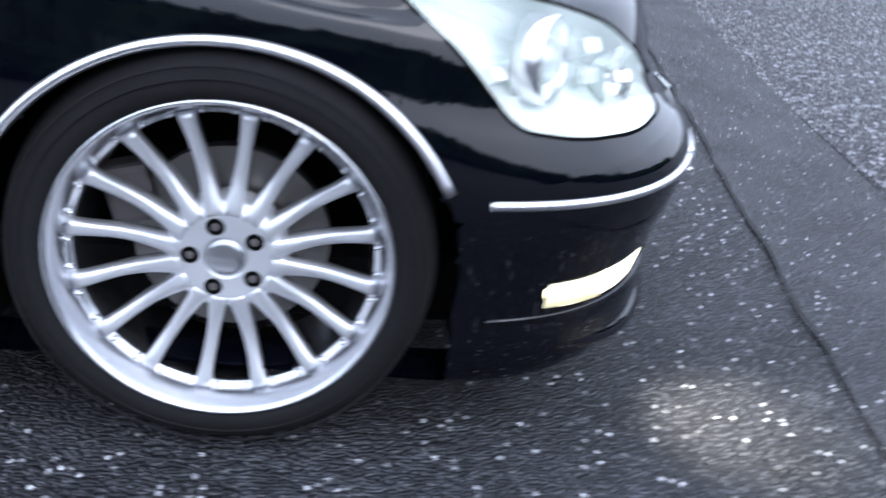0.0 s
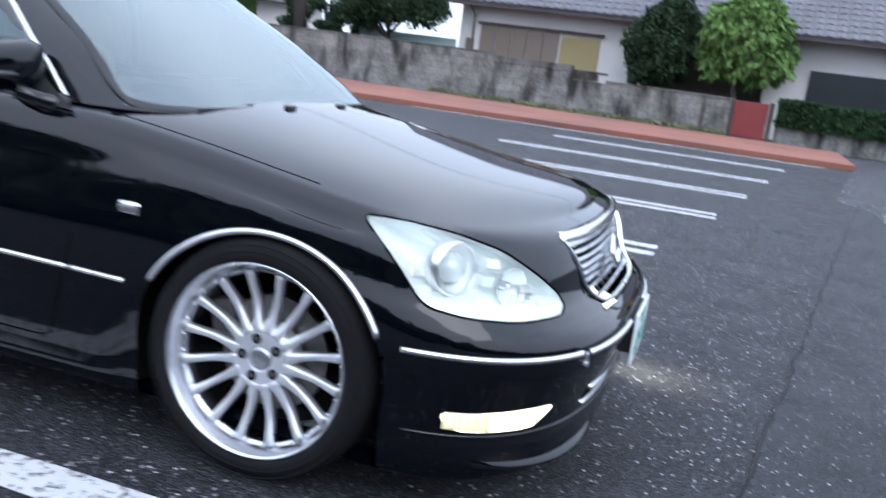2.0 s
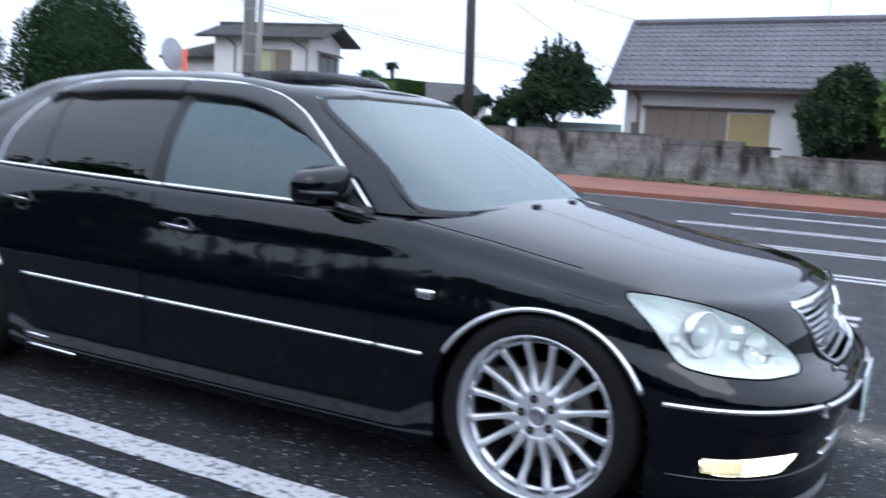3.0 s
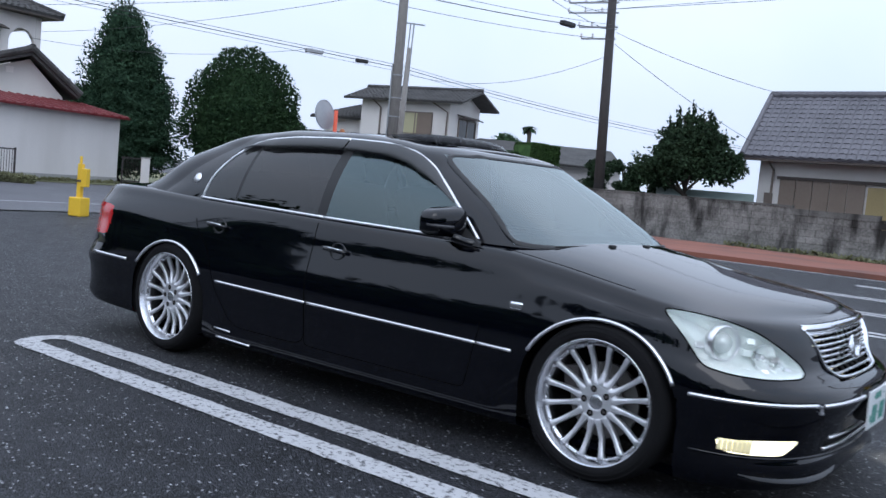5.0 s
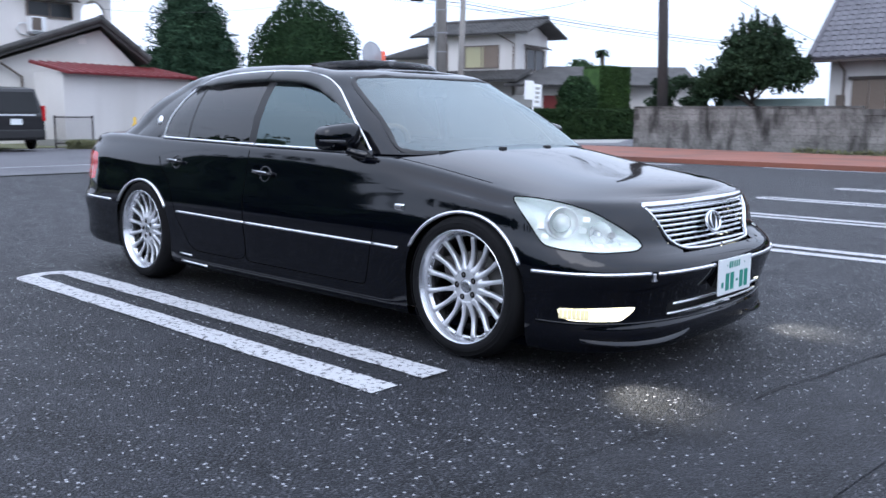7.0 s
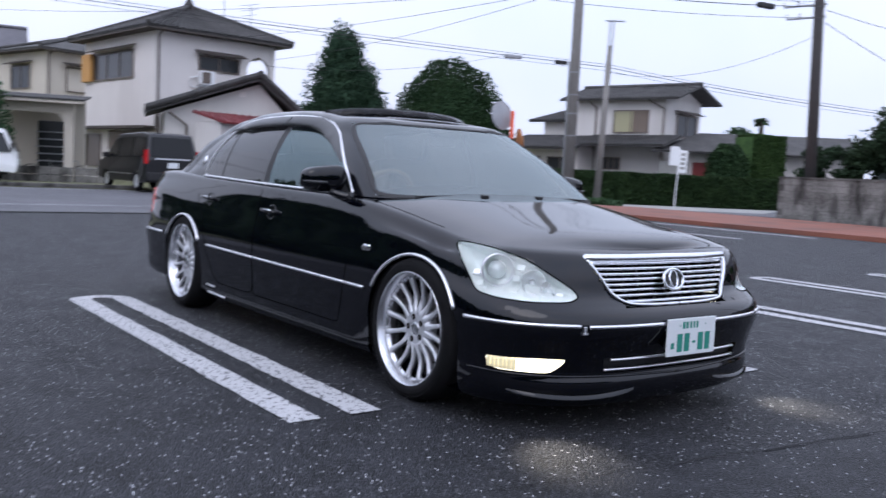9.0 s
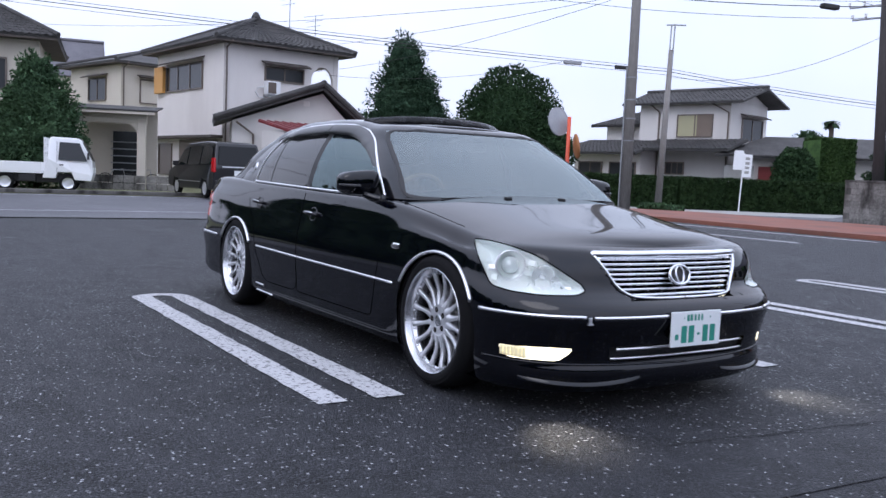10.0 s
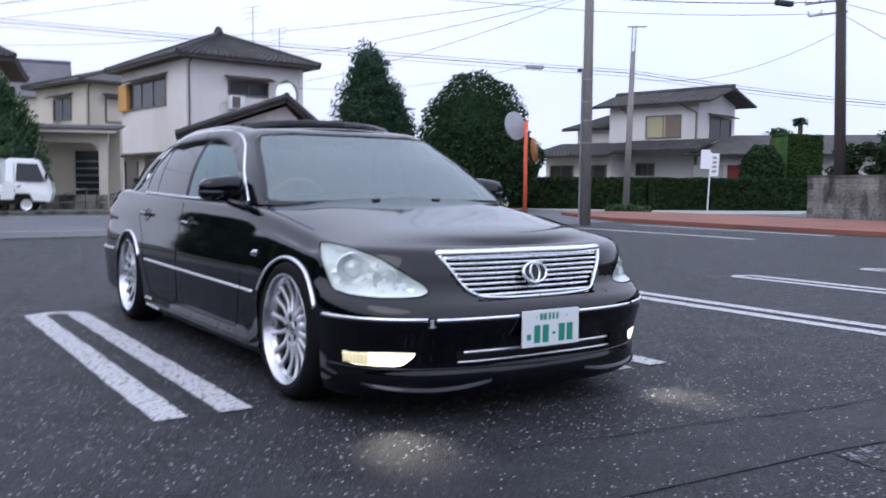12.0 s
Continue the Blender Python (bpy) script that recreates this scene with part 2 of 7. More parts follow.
M["gutter"] = surface("worn gutter concrete", (0.10, 0.10, 0.105), (0.15, 0.15, 0.155), 0.9, coarse=2, fine=40)
M["curtain"] = plain("curtained window", (0.40, 0.38, 0.24), 0.25)
M["alu"] = plain("bronze aluminium", (0.16, 0.13, 0.11), 0.45, 0.5)
M["red_paint"] = surface("dull red paint", (0.16, 0.02, 0.02), (0.22, 0.032, 0.03), 0.6, coarse=2, fine=30, bump=0.1)
M["yellow"] = surface("yellow paint", (0.72, 0.45, 0.02), (0.80, 0.52, 0.04), 0.5, coarse=2, fine=30, bump=0.1)
M["tar"] = plain("tar", (0.012, 0.012, 0.014), 0.95)
M["black"] = plain("black plastic", (0.012, 0.012, 0.013), 0.55)
M["orange_pole"] = plain("orange paint", (0.66, 0.10, 0.045), 0.5)
M["mirror"] = plain("convex mirror", (0.62, 0.65, 0.68), 0.08, 1.0)
M["mirror_back"] = surface("grey mirror back", (0.30, 0.31, 0.33), (0.38, 0.39, 0.41), 0.6, coarse=3, fine=30, bump=0.0)
M["rust_back"] = surface("faded orange mirror back", (0.30, 0.12, 0.04), (0.40, 0.17, 0.06), 0.6, coarse=4, fine=30, bump=0.0)
M["white_enamel"] = plain("white enamel", (0.78, 0.79, 0.80), 0.3, coat=0.4)
M["leaf_dark"] = surface("dark foliage", (0.014, 0.027, 0.016), (0.042, 0.070, 0.034), 0.6, coarse=1.2, fine=9, bump=0.0)
M["leaf_conifer"] = surface("conifer foliage", (0.018, 0.042, 0.026), (0.050, 0.092, 0.050), 0.65, coarse=1.2, fine=9, bump=0.0)
M["leaf_round"] = surface("camellia foliage", (0.012, 0.031, 0.015), (0.040, 0.074, 0.029), 0.5, coarse=1.2, fine=9, bump=0.0)
M["leaf_light"] = surface("light foliage", (0.07, 0.13, 0.035), (0.15, 0.24, 0.075), 0.6, coarse=1.2, fine=9, bump=0.0)
M["leaf_mid"] = surface("soft green foliage", (0.028, 0.058, 0.032), (0.075, 0.13, 0.06), 0.6, coarse=1.2, fine=9, bump=0.0)
M["hedge"] = surface("hedge foliage", (0.012, 0.027, 0.011), (0.035, 0.062, 0.022), 0.6, coarse=2, fine=12, bump=0.0)
M["hedge_block"] = surface("bright hedge foliage", (0.022, 0.048, 0.016), (0.065, 0.115, 0.036), 0.6, coarse=2, fine=12, bump=0.0)
for key in ("hedge_block", "leaf_dark", "leaf_conifer", "leaf_round", "leaf_light", "leaf_mid", "hedge"):
    M[key].node_tree.nodes["Principled BSDF"].inputs["Specular IOR Level"].default_value = 0.12
    M[key].node_tree.nodes["Principled BSDF"].inputs["Roughness"].default_value = 0.8
    vary(M[key], 0.55, 1.55)
M["bark"] = surface("bark", (0.05, 0.04, 0.032), (0.09, 0.075, 0.06), 0.9, coarse=4, fine=40, bump=0.5, stretch=(1, 1, 0.25))
M["grass"] = surface("rough grass", (0.09, 0.105, 0.045), (0.23, 0.225, 0.125), 0.9, coarse=1, fine=30, bump=0.6, depth=0.03)


def line_paint():
    """Worn road paint: white, with bitumen showing through in flakes."""
    m, nd, lk, bs = nodes_of("worn white line")
    a, b = noise_of(nd, lk, 38, 12), noise_of(nd, lk, 230, 5)
    s = nd.new("ShaderNodeMath")
    s.operation = "MULTIPLY_ADD"
    lk.new(b.outputs["Fac"], s.inputs[0])
    s.inputs[1].default_value = 0.55
    lk.new(a.outputs["Fac"], s.inputs[2])
    col = mixed(nd, lk, ramped(nd, lk, s.outputs[0], 0.64, 0.72), (0.07, 0.07, 0.076), (0.48, 0.48, 0.49))
    lk.new(col, bs.inputs["Base Color"])
    bs.inputs["Roughness"].default_value = 0.7
    bumped(nd, lk, bs, b.outputs["Fac"], 0.6, 0.004)
    return m


M["line"] = line_paint()


# ---- building blocks ----
def mesh_of(name, bm, mat, smooth=False):
    me = bpy.data.meshes.new(name)
    bm.normal_update()
    bm.to_mesh(me)
    bm.free()
    if mat is not None:
        for one in mat if isinstance(mat, (list, tuple)) else [mat]:
            me.materials.append(one)
    if smooth:
        me.polygons.foreach_set("use_smooth", [True] * len(me.polygons))
    return me


def part(name, bm, mat, parent=None, label="", smooth=False):
    ob = new(name, mesh_of(name, bm, mat, smooth))
    if parent is not None:
        ob.parent = parent
    if label:
        ob["label"] = label
    return ob


def thing(name, label, category, m=None, group="", kind=""):
    ob = new(name)
    ob.empty_display_size = 0.2
    if m is not None:
        ob.matrix_world = m
    return tagged(ob, label, category, group, kind)


def box(bm, lo, hi, m=None, bevel=0.0):
    c = [(a + b) / 2 for a, b in zip(lo, hi)]
    s = [abs(b - a) for a, b in zip(lo, hi)]
    mat = Matrix.Translation(c) @ Matrix.Diagonal((*s, 1))
    r = bmesh.ops.create_cube(bm, size=1.0, matrix=mat)
    if bevel:
        es = {e for v in r["verts"] for e in v.link_edges}
        r2 = bmesh.ops.bevel(bm, geom=list(es), offset=bevel, segments=2, affect="EDGES", profile=0.6)
        vs = {v for f in r2["faces"] for v in f.verts} | {v for v in r["verts"] if v.is_valid}
    else:
        vs = r["verts"]
    if m is not None:
        bmesh.ops.transform(bm, matrix=m, verts=list(vs))
    return bm


def boxed(lo, hi, m=None, bevel=0.0):
    return box(bmesh.new(), lo, hi, m, bevel)


def rod(bm, a, b, r0, r1=None, n=12, caps=True):
    a, b = Vector(a), Vector(b)
    r1 = r0 if r1 is None else r1
    q = (b - a).to_track_quat("Z", "Y").to_matrix().to_4x4()
    m = Matrix.Translation((a + b) / 2) @ q
    bmesh.ops.create_cone(bm, cap_ends=caps, cap_tris=False, segments=n, radius1=r0, radius2=r1, depth=(b - a).length, matrix=m)
    return bm


def tube(bm, pts, r, n=8, closed=False, taper=None):
    """A round bar along points."""
    pts = [Vector(p) for p in pts]
    k = len(pts)
    rings = []
    up = Vector((0, 0, 1))
    for i, p in enumerate(pts):
        a = pts[(i - 1) % k] if closed or i else p
        b = pts[(i + 1) % k] if closed or i < k - 1 else p
        d = (b - a).normalized()
        side = d.cross(up)
        side = side.normalized() if side.length > 1e-4 else Vector((1, 0, 0))
        w = side.cross(d)
        rr = r if taper is None else r * taper(i / max(1, k - 1))
        rings.append([bm.verts.new(p + rr * (math.cos(t) * side + math.sin(t) * w)) for t in (2 * math.pi * j / n for j in range(n))])
    for i in range(k if closed else k - 1):
        for j in range(n):
            bm.faces.new((rings[i][j], rings[i][(j + 1) % n], rings[(i + 1) % k][(j + 1) % n], rings[(i + 1) % k][j]))
    if not closed:
        bm.faces.new(rings[0][::-1])
        bm.faces.new(rings[-1])
    return bm


def prism(bm, outline, z0, z1):
    """An upright slab with the given plan outline."""
    lo = [bm.verts.new((x, y, z0)) for x, y in outline]
    hi = [bm.verts.new((x, y, z1)) for x, y in outline]
    k = len(outline)
    bm.faces.new(hi)
    bm.faces.new(lo[::-1])
    for i in range(k):
        bm.faces.new((lo[i], lo[(i + 1) % k], hi[(i + 1) % k], hi[i]))
    bmesh.ops.recalc_face_normals(bm, faces=bm.faces[:])
    return bm


def lathe(bm, profile, n=48, m=None):
    """Turns a profile of (radius, height) round z."""
    rings = [[bm.verts.new((r * math.cos(2 * math.pi * j / n), r * math.sin(2 * math.pi * j / n), h)) for j in range(n)] for r, h in profile]
    for a, b in zip(rings, rings[1:]):
        for j in range(n):
            bm.faces.new((a[j], a[(j + 1) % n], b[(j + 1) % n], b[j]))
    if m is not None:
        bmesh.ops.transform(bm, matrix=m, verts=[v for ring in rings for v in ring])
    return bm


def plan(bearing, distance):
    """A place by its compass bearing (degrees, from north to west) and distance from the mouth of the car park."""
    return 3.7 - distance * math.sin(radians(bearing)), -3.2 + distance * math.cos(radians(bearing))


# ---- ground, roads and markings ----
def sheet(name, outline, z, mat, label="", category="", kind="structure", thick=0.0):
    bm = bmesh.new()
    if thick:
        prism(bm, outline, z - thick, z)
    else:
        bm.faces.new([bm.verts.new((x, y, z)) for x, y in outline])
        bmesh.ops.recalc_face_normals(bm, faces=bm.faces[:])
        if bm.faces[:][0].normal.z < 0:
            bmesh.ops.reverse_faces(bm, faces=bm.faces[:])
    ob = part(name, bm, mat)
    return tagged(ob, label, category, kind=kind)


sheet("ground", [(-400, -400), (400, -400), (400, 400), (-400, 400)], 0.0, M["asphalt"], "dark worn car park asphalt with pale stone chips", "ground")
sheet("pavement", [(0.17, -8.2), (1.02, -2.2), (1.33, 0.0), (1.68, 2.5), (1.80, 3.7), (2.08, 6.4), (2.42, 9.5), (2.75, 9.0), (2.82, 8.0), (2.36, 3.9), (2.05, 1.6), (1.93, 0.6), (1.78, -2.2), (1.2, -8.2)], 0.004, M["patch"], "smoother grey asphalt strip along the lot's edge", "pavement")
sheet("gravel_ground", [(1.95, 0.55), (2.05, 1.6), (2.36, 3.9), (2.82, 8.0), (7, 8.3), (30, 9), (30, 2.0), (8, 1.2), (2.9, 0.75), (2.4, 0.5)], 0.003, M["gravel"], "loose dark gravel beside the asphalt lot", "gravel")
sheet("verge", [(2.82, 8.0), (2.42, 9.5), (3.3, 16.0), (3.5, 21.5), (30, 21), (30, 9), (7, 8.3)], 0.003, M["gravel"], "dark gravel verge beside the car park", "verge")
tar = bmesh.new()
rnd = random.Random(4)
crack = [(1.02 + 0.141 * (y + 2.2) + (0.004 * (y - 3) if y > 3 else 0) + rnd.uniform(-0.012, 0.012), y) for y in np.arange(-8.2, 9.6, 0.12)]
for (x0, y0), (x1, y1) in zip(crack, crack[1:]):
    w = rnd.uniform(0.003, 0.008) * (0.35 if y0 < -0.6 else 1.0)
    f = [tar.verts.new(p) for p in ((x0 - w, y0, 0.008), (x0 + w, y0, 0.008), (x1 + w, y1, 0.008), (x1 - w, y1, 0.008))]
    tar.faces.new(f)
tagged(part("trim", tar, M["tar"]), "black tar-filled crack in the asphalt", "crack", kind="structure")


def bay_line(x0, x1, y0, y1, hook=True, w=0.15):
    """A painted double line between two parking bays, joined by a bend at its far end."""
    c, r = (y0 + y1) / 2, (y1 - y0) / 2
    n = 26
    xs = [x1 + (x0 - x1) * i / n for i in range(n + 1)]
    lines = [[((x, y1), (x, y1 - w)) for x in xs], [((x, y0), (x, y0 + w)) for x in xs]]
    if hook:
        bend = [((x0 + 0.75 * r * math.cos(t), c + r * math.sin(t)), (x0 + 0.75 * (r - w) * math.cos(t), c + (r - w) * math.sin(t))) for t in np.linspace(math.pi / 2, 1.5 * math.pi, 15)[1:-1]]
        lines = [lines[0] + bend + lines[1][::-1]]
    for run in lines:
        bm = bmesh.new()
        rings = [[bm.verts.new((p[0], p[1] + 0.006 * rnd.uniform(-1, 1), 0.006)) for p in pair] for pair in run]
        for a, b in zip(rings, rings[1:]):
            bm.faces.new((a[0], b[0], b[1], a[1]))
        bmesh.ops.recalc_face_normals(bm, faces=bm.faces[:])
        for f in bm.faces:
            if f.normal.z < 0:
                f.normal_flip()
        tagged(part("bay_line", bm, M["line"]), "worn white parking line painted on asphalt", "parking line", group="parking bay lines", kind="structure")


bay_line(-3.42, 0.11, -1.56, -1.11)
bay_line(-3.2, 0.36, 0.93, 1.36)
bay_line(-2.95, 0.68, 3.42, 3.86)
bay_line(-2.72, 1.03, 5.85, 6.28)
bay_line(-2.5, 1.32, 8.1, 8.5)
bay_line(-2.3, 1.62, 10.55, 10.95)
bay_line(-2.0, 1.95, 13.3, 13.65)
for y in (12.3, 15.0):
    bay_line(-13.5, -7.5, y, y + 0.22, hook=False, w=0.11)
edge = bmesh.new()
for i in range(20):
    xa, xb = -5.8 + 0.43 * i, -5.8 + 0.43 * (i + 1)
    edge.faces.new([edge.verts.new(p) for p in ((xa, 15.62, 0.006), (xb, 15.64, 0.006), (xb, 15.78, 0.006), (xa, 15.76, 0.006))])
tagged(part("bay_line", edge, M["line"]), "worn white line along the red pavement", "parking line", group="parking bay lines", kind="structure")

sheet("pavement", [(3.35, 16.2), (3.45, 20.9), (-4, 21.6), (-13, 22.4), (-19, 22.6), (-21.4, 21.0), (-20.5, 18.6), (-16, 16.4), (-10, 15.9), (-4, 16.0)], 0.11, M["terracotta"], "raised terracotta-red pavement along the lot", "pavement", thick=0.11)
sheet("road", [(-25.5, -60), (-14.0, -60), (-14.0, 12), (-15.5, 17), (-22.5, 23.5), (-14.2, 26.5), (30, 30), (30, 34), (-24, 40), (-33, 33), (-26, 22)], 0.004, M["road"], "worn grey asphalt street beside the car park", "road")
for x0, w, mat, z, lab in ((-13.9, 0.30, "gutter", 0.02, "flat concrete gutter between lot and street"), (-16.2, 0.12, "line", 0.008, "worn white edge line on the street"), (-24.9, 0.15, "line", 0.008, "worn white edge line on the street")):
    sheet("trim", [(x0, -60), (x0 + w, -60), (x0 + w, 10), (x0, 10)], z, M[mat], lab, "road line" if mat == "line" else "gutter")
sheet("verge", [(-60, -60), (-25.6, -60), (-25.6, 7), (-26.8, 16), (-34, 30), (-60, 34)], 0.03, M["grass"], "rough grass verge in front of the houses", "verge", thick=0.05)
sheet("pavement", [plan(52.0, 41.2), plan(43, 40.6), plan(36.5, 42.6), plan(33.0, 44.6), plan(34.0, 38.5), plan(38.0, 36.8), plan(45.0, 36.6)], 0.012, M["kerb"], "pale concrete footway in front of the hedge", "pavement")
kerb = boxed((-25.9, -14, 0.0), (-25.6, 6.0, 0.14), bevel=0.02)
tagged(part("kerb", kerb, M["mortar"]), "low dark kerb along the street", "kerb", kind="structure")
stop = thing("wheel_stop", "whitewashed concrete block lying on gravel", "wheel stop", pose(2.79, 7.86, 0.003, 0, 0, 4))
part("block", boxed((0, -0.06, 0), (0.62, 0.06, 0.09), bevel=0.012), M["line"], stop)


# ---- walls ----
def block_wall():
    """A garden wall of hollow concrete blocks; each block is a piece."""
    a, b = Vector((0.75, 22.35, 0)), Vector((-13.9, 23.6, 0))
    d = (b - a).normalized()
    length = (b - a).length
    ang = math.degrees(math.atan2(d.y, d.x))
    m0 = pose(a.x, a.y, 0, 0, 0, ang)
    root = new("wall_1", mesh_of("wall_1", box(boxed((0, 0.012, -0.1), (length, 0.118, 0.98)), (length * 0.3, 0.014, 0.9), (length, 0.116, 1.38)), M["mortar"]))
    root.matrix_world = m0
    tagged(root, "stained old concrete block garden wall", "wall", kind="structure")
    me = mesh_of("block", boxed((0.004, 0, 0.004), (0.486, 0.13, 0.196), bevel=0.006), M["concrete"])
    r = random.Random(7)
    n = int(length / 0.49)
    for row in range(7):
        for i in range(n + 1):
            x = i * 0.49 - (0.245 if row % 2 else 0)
            top = 1.06 + 0.4 * min(1, max(0, (x - 3.0) / 6.5))
            if x < -0.05 or x > length - 0.4 or row * 0.2 + 0.2 > top + 0.12:
                continue
            o = new("block", me)
            o.parent = root
            o.matrix_basis = pose(x, r.uniform(-0.006, 0.006), row * 0.2, 0, 0, r.uniform(-0.3, 0.3))
    cap = bmesh.new()
    for i in range(n):
        x = i * 0.49
        top = 1.06 + 0.4 * min(1, max(0, (x - 3.0) / 6.5))
        box(cap, (x + 0.003, -0.02, 0.2 * int((top + 0.1201) / 0.2)), (x + 0.487, 0.15, 0.2 * int((top + 0.1201) / 0.2) + 0.07))
    part("coping", cap, M["mortar"], root, "dark stained coping stones")


block_wall()
gate = thing("gate", "dull red painted steel garden gate beside the wall", "gate", pose(0.85, 22.4, 0, 0, 0, -3))
part("panel", boxed((0, 0, 0.08), (0.86, 0.05, 1.02), bevel=0.01), M["red_paint"], gate)
part("post", boxed((0.88, -0.05, 0.0), (1.0, 0.07, 1.06), bevel=0.01), M["wood_dark"], gate)
part("post", boxed((-0.1, -0.05, 0.0), (-0.01, 0.07, 1.06), bevel=0.01), M["wood_dark"], gate)
low = boxed((0, 0, -0.1), (9.5, 0.15, 0.62), pose(1.95, 22.3, 0, 0, 0, -5), 0.01)
tagged(part("wall_2", low, M["concrete"]), "low stained concrete wall under a hedge", "wall", kind="structure")


# ---- plants ----
def leaves(bm, places, size, rnd, droop=0.0, long=1.0):
    """Small bent two-sided leaf clumps at the given places."""
    for p, nrm in places:
        for _ in range(2):
            a = Vector((rnd.gauss(0, 1), rnd.gauss(0, 1), rnd.gauss(0, 1))).normalized()
            a = (a + 0.6 * nrm - Vector((0, 0, droop))).normalized()
            b = a.cross(Vector((rnd.gauss(0, 1), rnd.gauss(0, 1), rnd.gauss(0, 1)))).normalized()
            s = size * rnd.uniform(0.6, 1.3)
            q = p + a * s * 0.3
            v = [bm.verts.new(q + w) for w in (-a * s * long, b * s * 0.5, a * s * long + nrm * s * 0.2, -b * s * 0.5)]
            bm.faces.new(v)


def crown_points(rnd, n, centre, radii, lumps, shell=0.35):
    """Places in an uneven crown: near the surface of an ellipsoid swollen by lumps."""
    out = []
    c = Vector(centre)
    while len(out) < n:
        d = Vector((rnd.gauss(0, 1), rnd.gauss(0, 1), rnd.gauss(0, 1))).normalized()
        k = 1 + lumps * noise.noise(d * 2.3 + c) + 0.5 * lumps * noise.noise(d * 6.0 + c)
        r = k * (1 - shell * rnd.random() ** 1.5)
        out.append((c + Vector((d.x * radii[0] * r, d.y * radii[1] * r, d.z * radii[2] * r)), d))
    return out


def core(bm, centre, radii, lumps, shrink=0.8, sub=3):
    r = bmesh.ops.create_icosphere(bm, subdivisions=sub, radius=1.0)
    c = Vector(centre)
    for v in r["verts"]:
        d = v.co.normalized()
        k = shrink * (1 + lumps * noise.noise(d * 2.3 + c))
        v.co = c + Vector((d.x * radii[0] * k, d.y * radii[1] * k, d.z * radii[2] * k))


def tree(name, at, height, trunk_r, lobes, mat, label, leaf=0.12, count=2600, droop=0.0, lumps=0.25, long=1.0, seed=1, solid=0.72):
    """A tapered trunk with limbs and a crown of leaf clumps in several lobes."""
    r = random.Random(seed)
    t = thing(name, label, "tree" if name == "tree" else "shrub", pose(at[0], at[1], 0))
    bm = bmesh.new()
    top = max(c[2] for c, _ in lobes)
    tube(bm, [(0.04 * r.uniform(-1, 1) * i, 0.04 * r.uniform(-1, 1) * i, top * i / 6) for i in range(7)], trunk_r, 9, taper=lambda s: 1.15 - 0.85 * s)
    for c, rad in lobes:
        z0 = max(0.3, c[2] - rad[2] * 0.9)
        for _ in range(3):
            d = Vector((r.gauss(0, 1), r.gauss(0, 1), r.gauss(0.4, 0.5))).normalized()
            e = Vector(c) + Vector((d.x * rad[0], d.y * rad[1], d.z * rad[2])) * 0.75
            tube(bm, [(0, 0, z0 * 0.8), (Vector((0, 0, z0)) + e) / 2 + Vector((0, 0, 0.1)), e], trunk_r * 0.35, 6, taper=lambda s: 1 - 0.75 * s)
    part("trunk", bm, M["bark"], t, smooth=True)
    cr = bmesh.new()
    vol = sum(a[0] * a[1] + a[2] * a[0] for _, a in lobes)
    for c, rad in lobes:
        core(cr, c, rad, lumps, solid)
        leaves(cr, crown_points(r, int(count * (rad[0] * rad[1] + rad[2] * rad[0]) / vol), c, rad, lumps), leaf, r, droop, long)
    part("crown", cr, mat, t)
    return t


# tall cone-shaped conifer and clipped round tree across the street
x, y = plan(60.5, 39.2)
lob = [((0.0, 0.0, 1.3 + 0.95 * i), (2.2 * (1 - i / 7.2) + 0.15, 2.2 * (1 - i / 7.2) + 0.15, 1.0)) for i in range(6)] + [((0.35, 0.2, 5.9), (0.35, 0.35, 0.9)), ((-0.3, -0.25, 5.6), (0.35, 0.3, 0.8)), ((0.1, -1.3, 2.6), (0.9, 0.9, 1.2)), ((-0.4, 1.5, 2.0), (0.9, 0.9, 1.4)), ((0.5, 0.9, 3.4), (1.1, 1.1, 1.2)), ((0.35, 0.6, 4.6), (0.85, 0.85, 1.0))]
tree("tree", (x, y), 7, 0.18, lob, M["leaf_conifer"], "tall dark green cone-shaped conifer", leaf=0.06, count=44000, lumps=0.5, seed=2)
x, y = plan(53.7, 37.0)
tree("tree", (x, y), 5.7, 0.18, [((0, 0, 2.95), (2.25, 2.25, 2.68)), ((0.3, 0.4, 2.0), (2.3, 2.3, 1.7))], M["leaf_round"], "clipped egg-shaped evergreen tree in dense leaf", leaf=0.062, count=38000, lumps=0.15, seed=3)
# dark broadleaf behind the garden wall, and two trees by the gate
crown = [((0, 0, 2.85), (1.15, 1.1, 0.85)), ((1.0, 0, 2.5), (0.85, 0.8, 0.5)), ((-1.15, 0.1, 2.3), (0.95, 0.8, 0.5)), ((0.25, 0, 3.5), (0.8, 0.75, 0.7)), ((-0.6, 0, 3.3), (0.5, 0.5, 0.55)), ((0.9, 0.1, 3.2), (0.5, 0.45, 0.5)), ((-1.75, 0, 2.1), (0.4, 0.4, 0.25)), ((1.65, 0, 2.75), (0.35, 0.35, 0.3))]
crown += [((0.27 * k - 0.75, 0.1 * (k % 3) - 0.1, 3.95 + 0.2 * (k % 2) - 0.25 * abs(k - 3) / 3), (0.09, 0.09, 0.5)) for k in range(7)]
tree("tree", (-10.45, 25.2), 4.5, 0.13, crown, M["leaf_dark"], "dark broadleaf garden tree with a loose crown", leaf=0.065, count=13000, lumps=0.75, seed=5, solid=0.5)
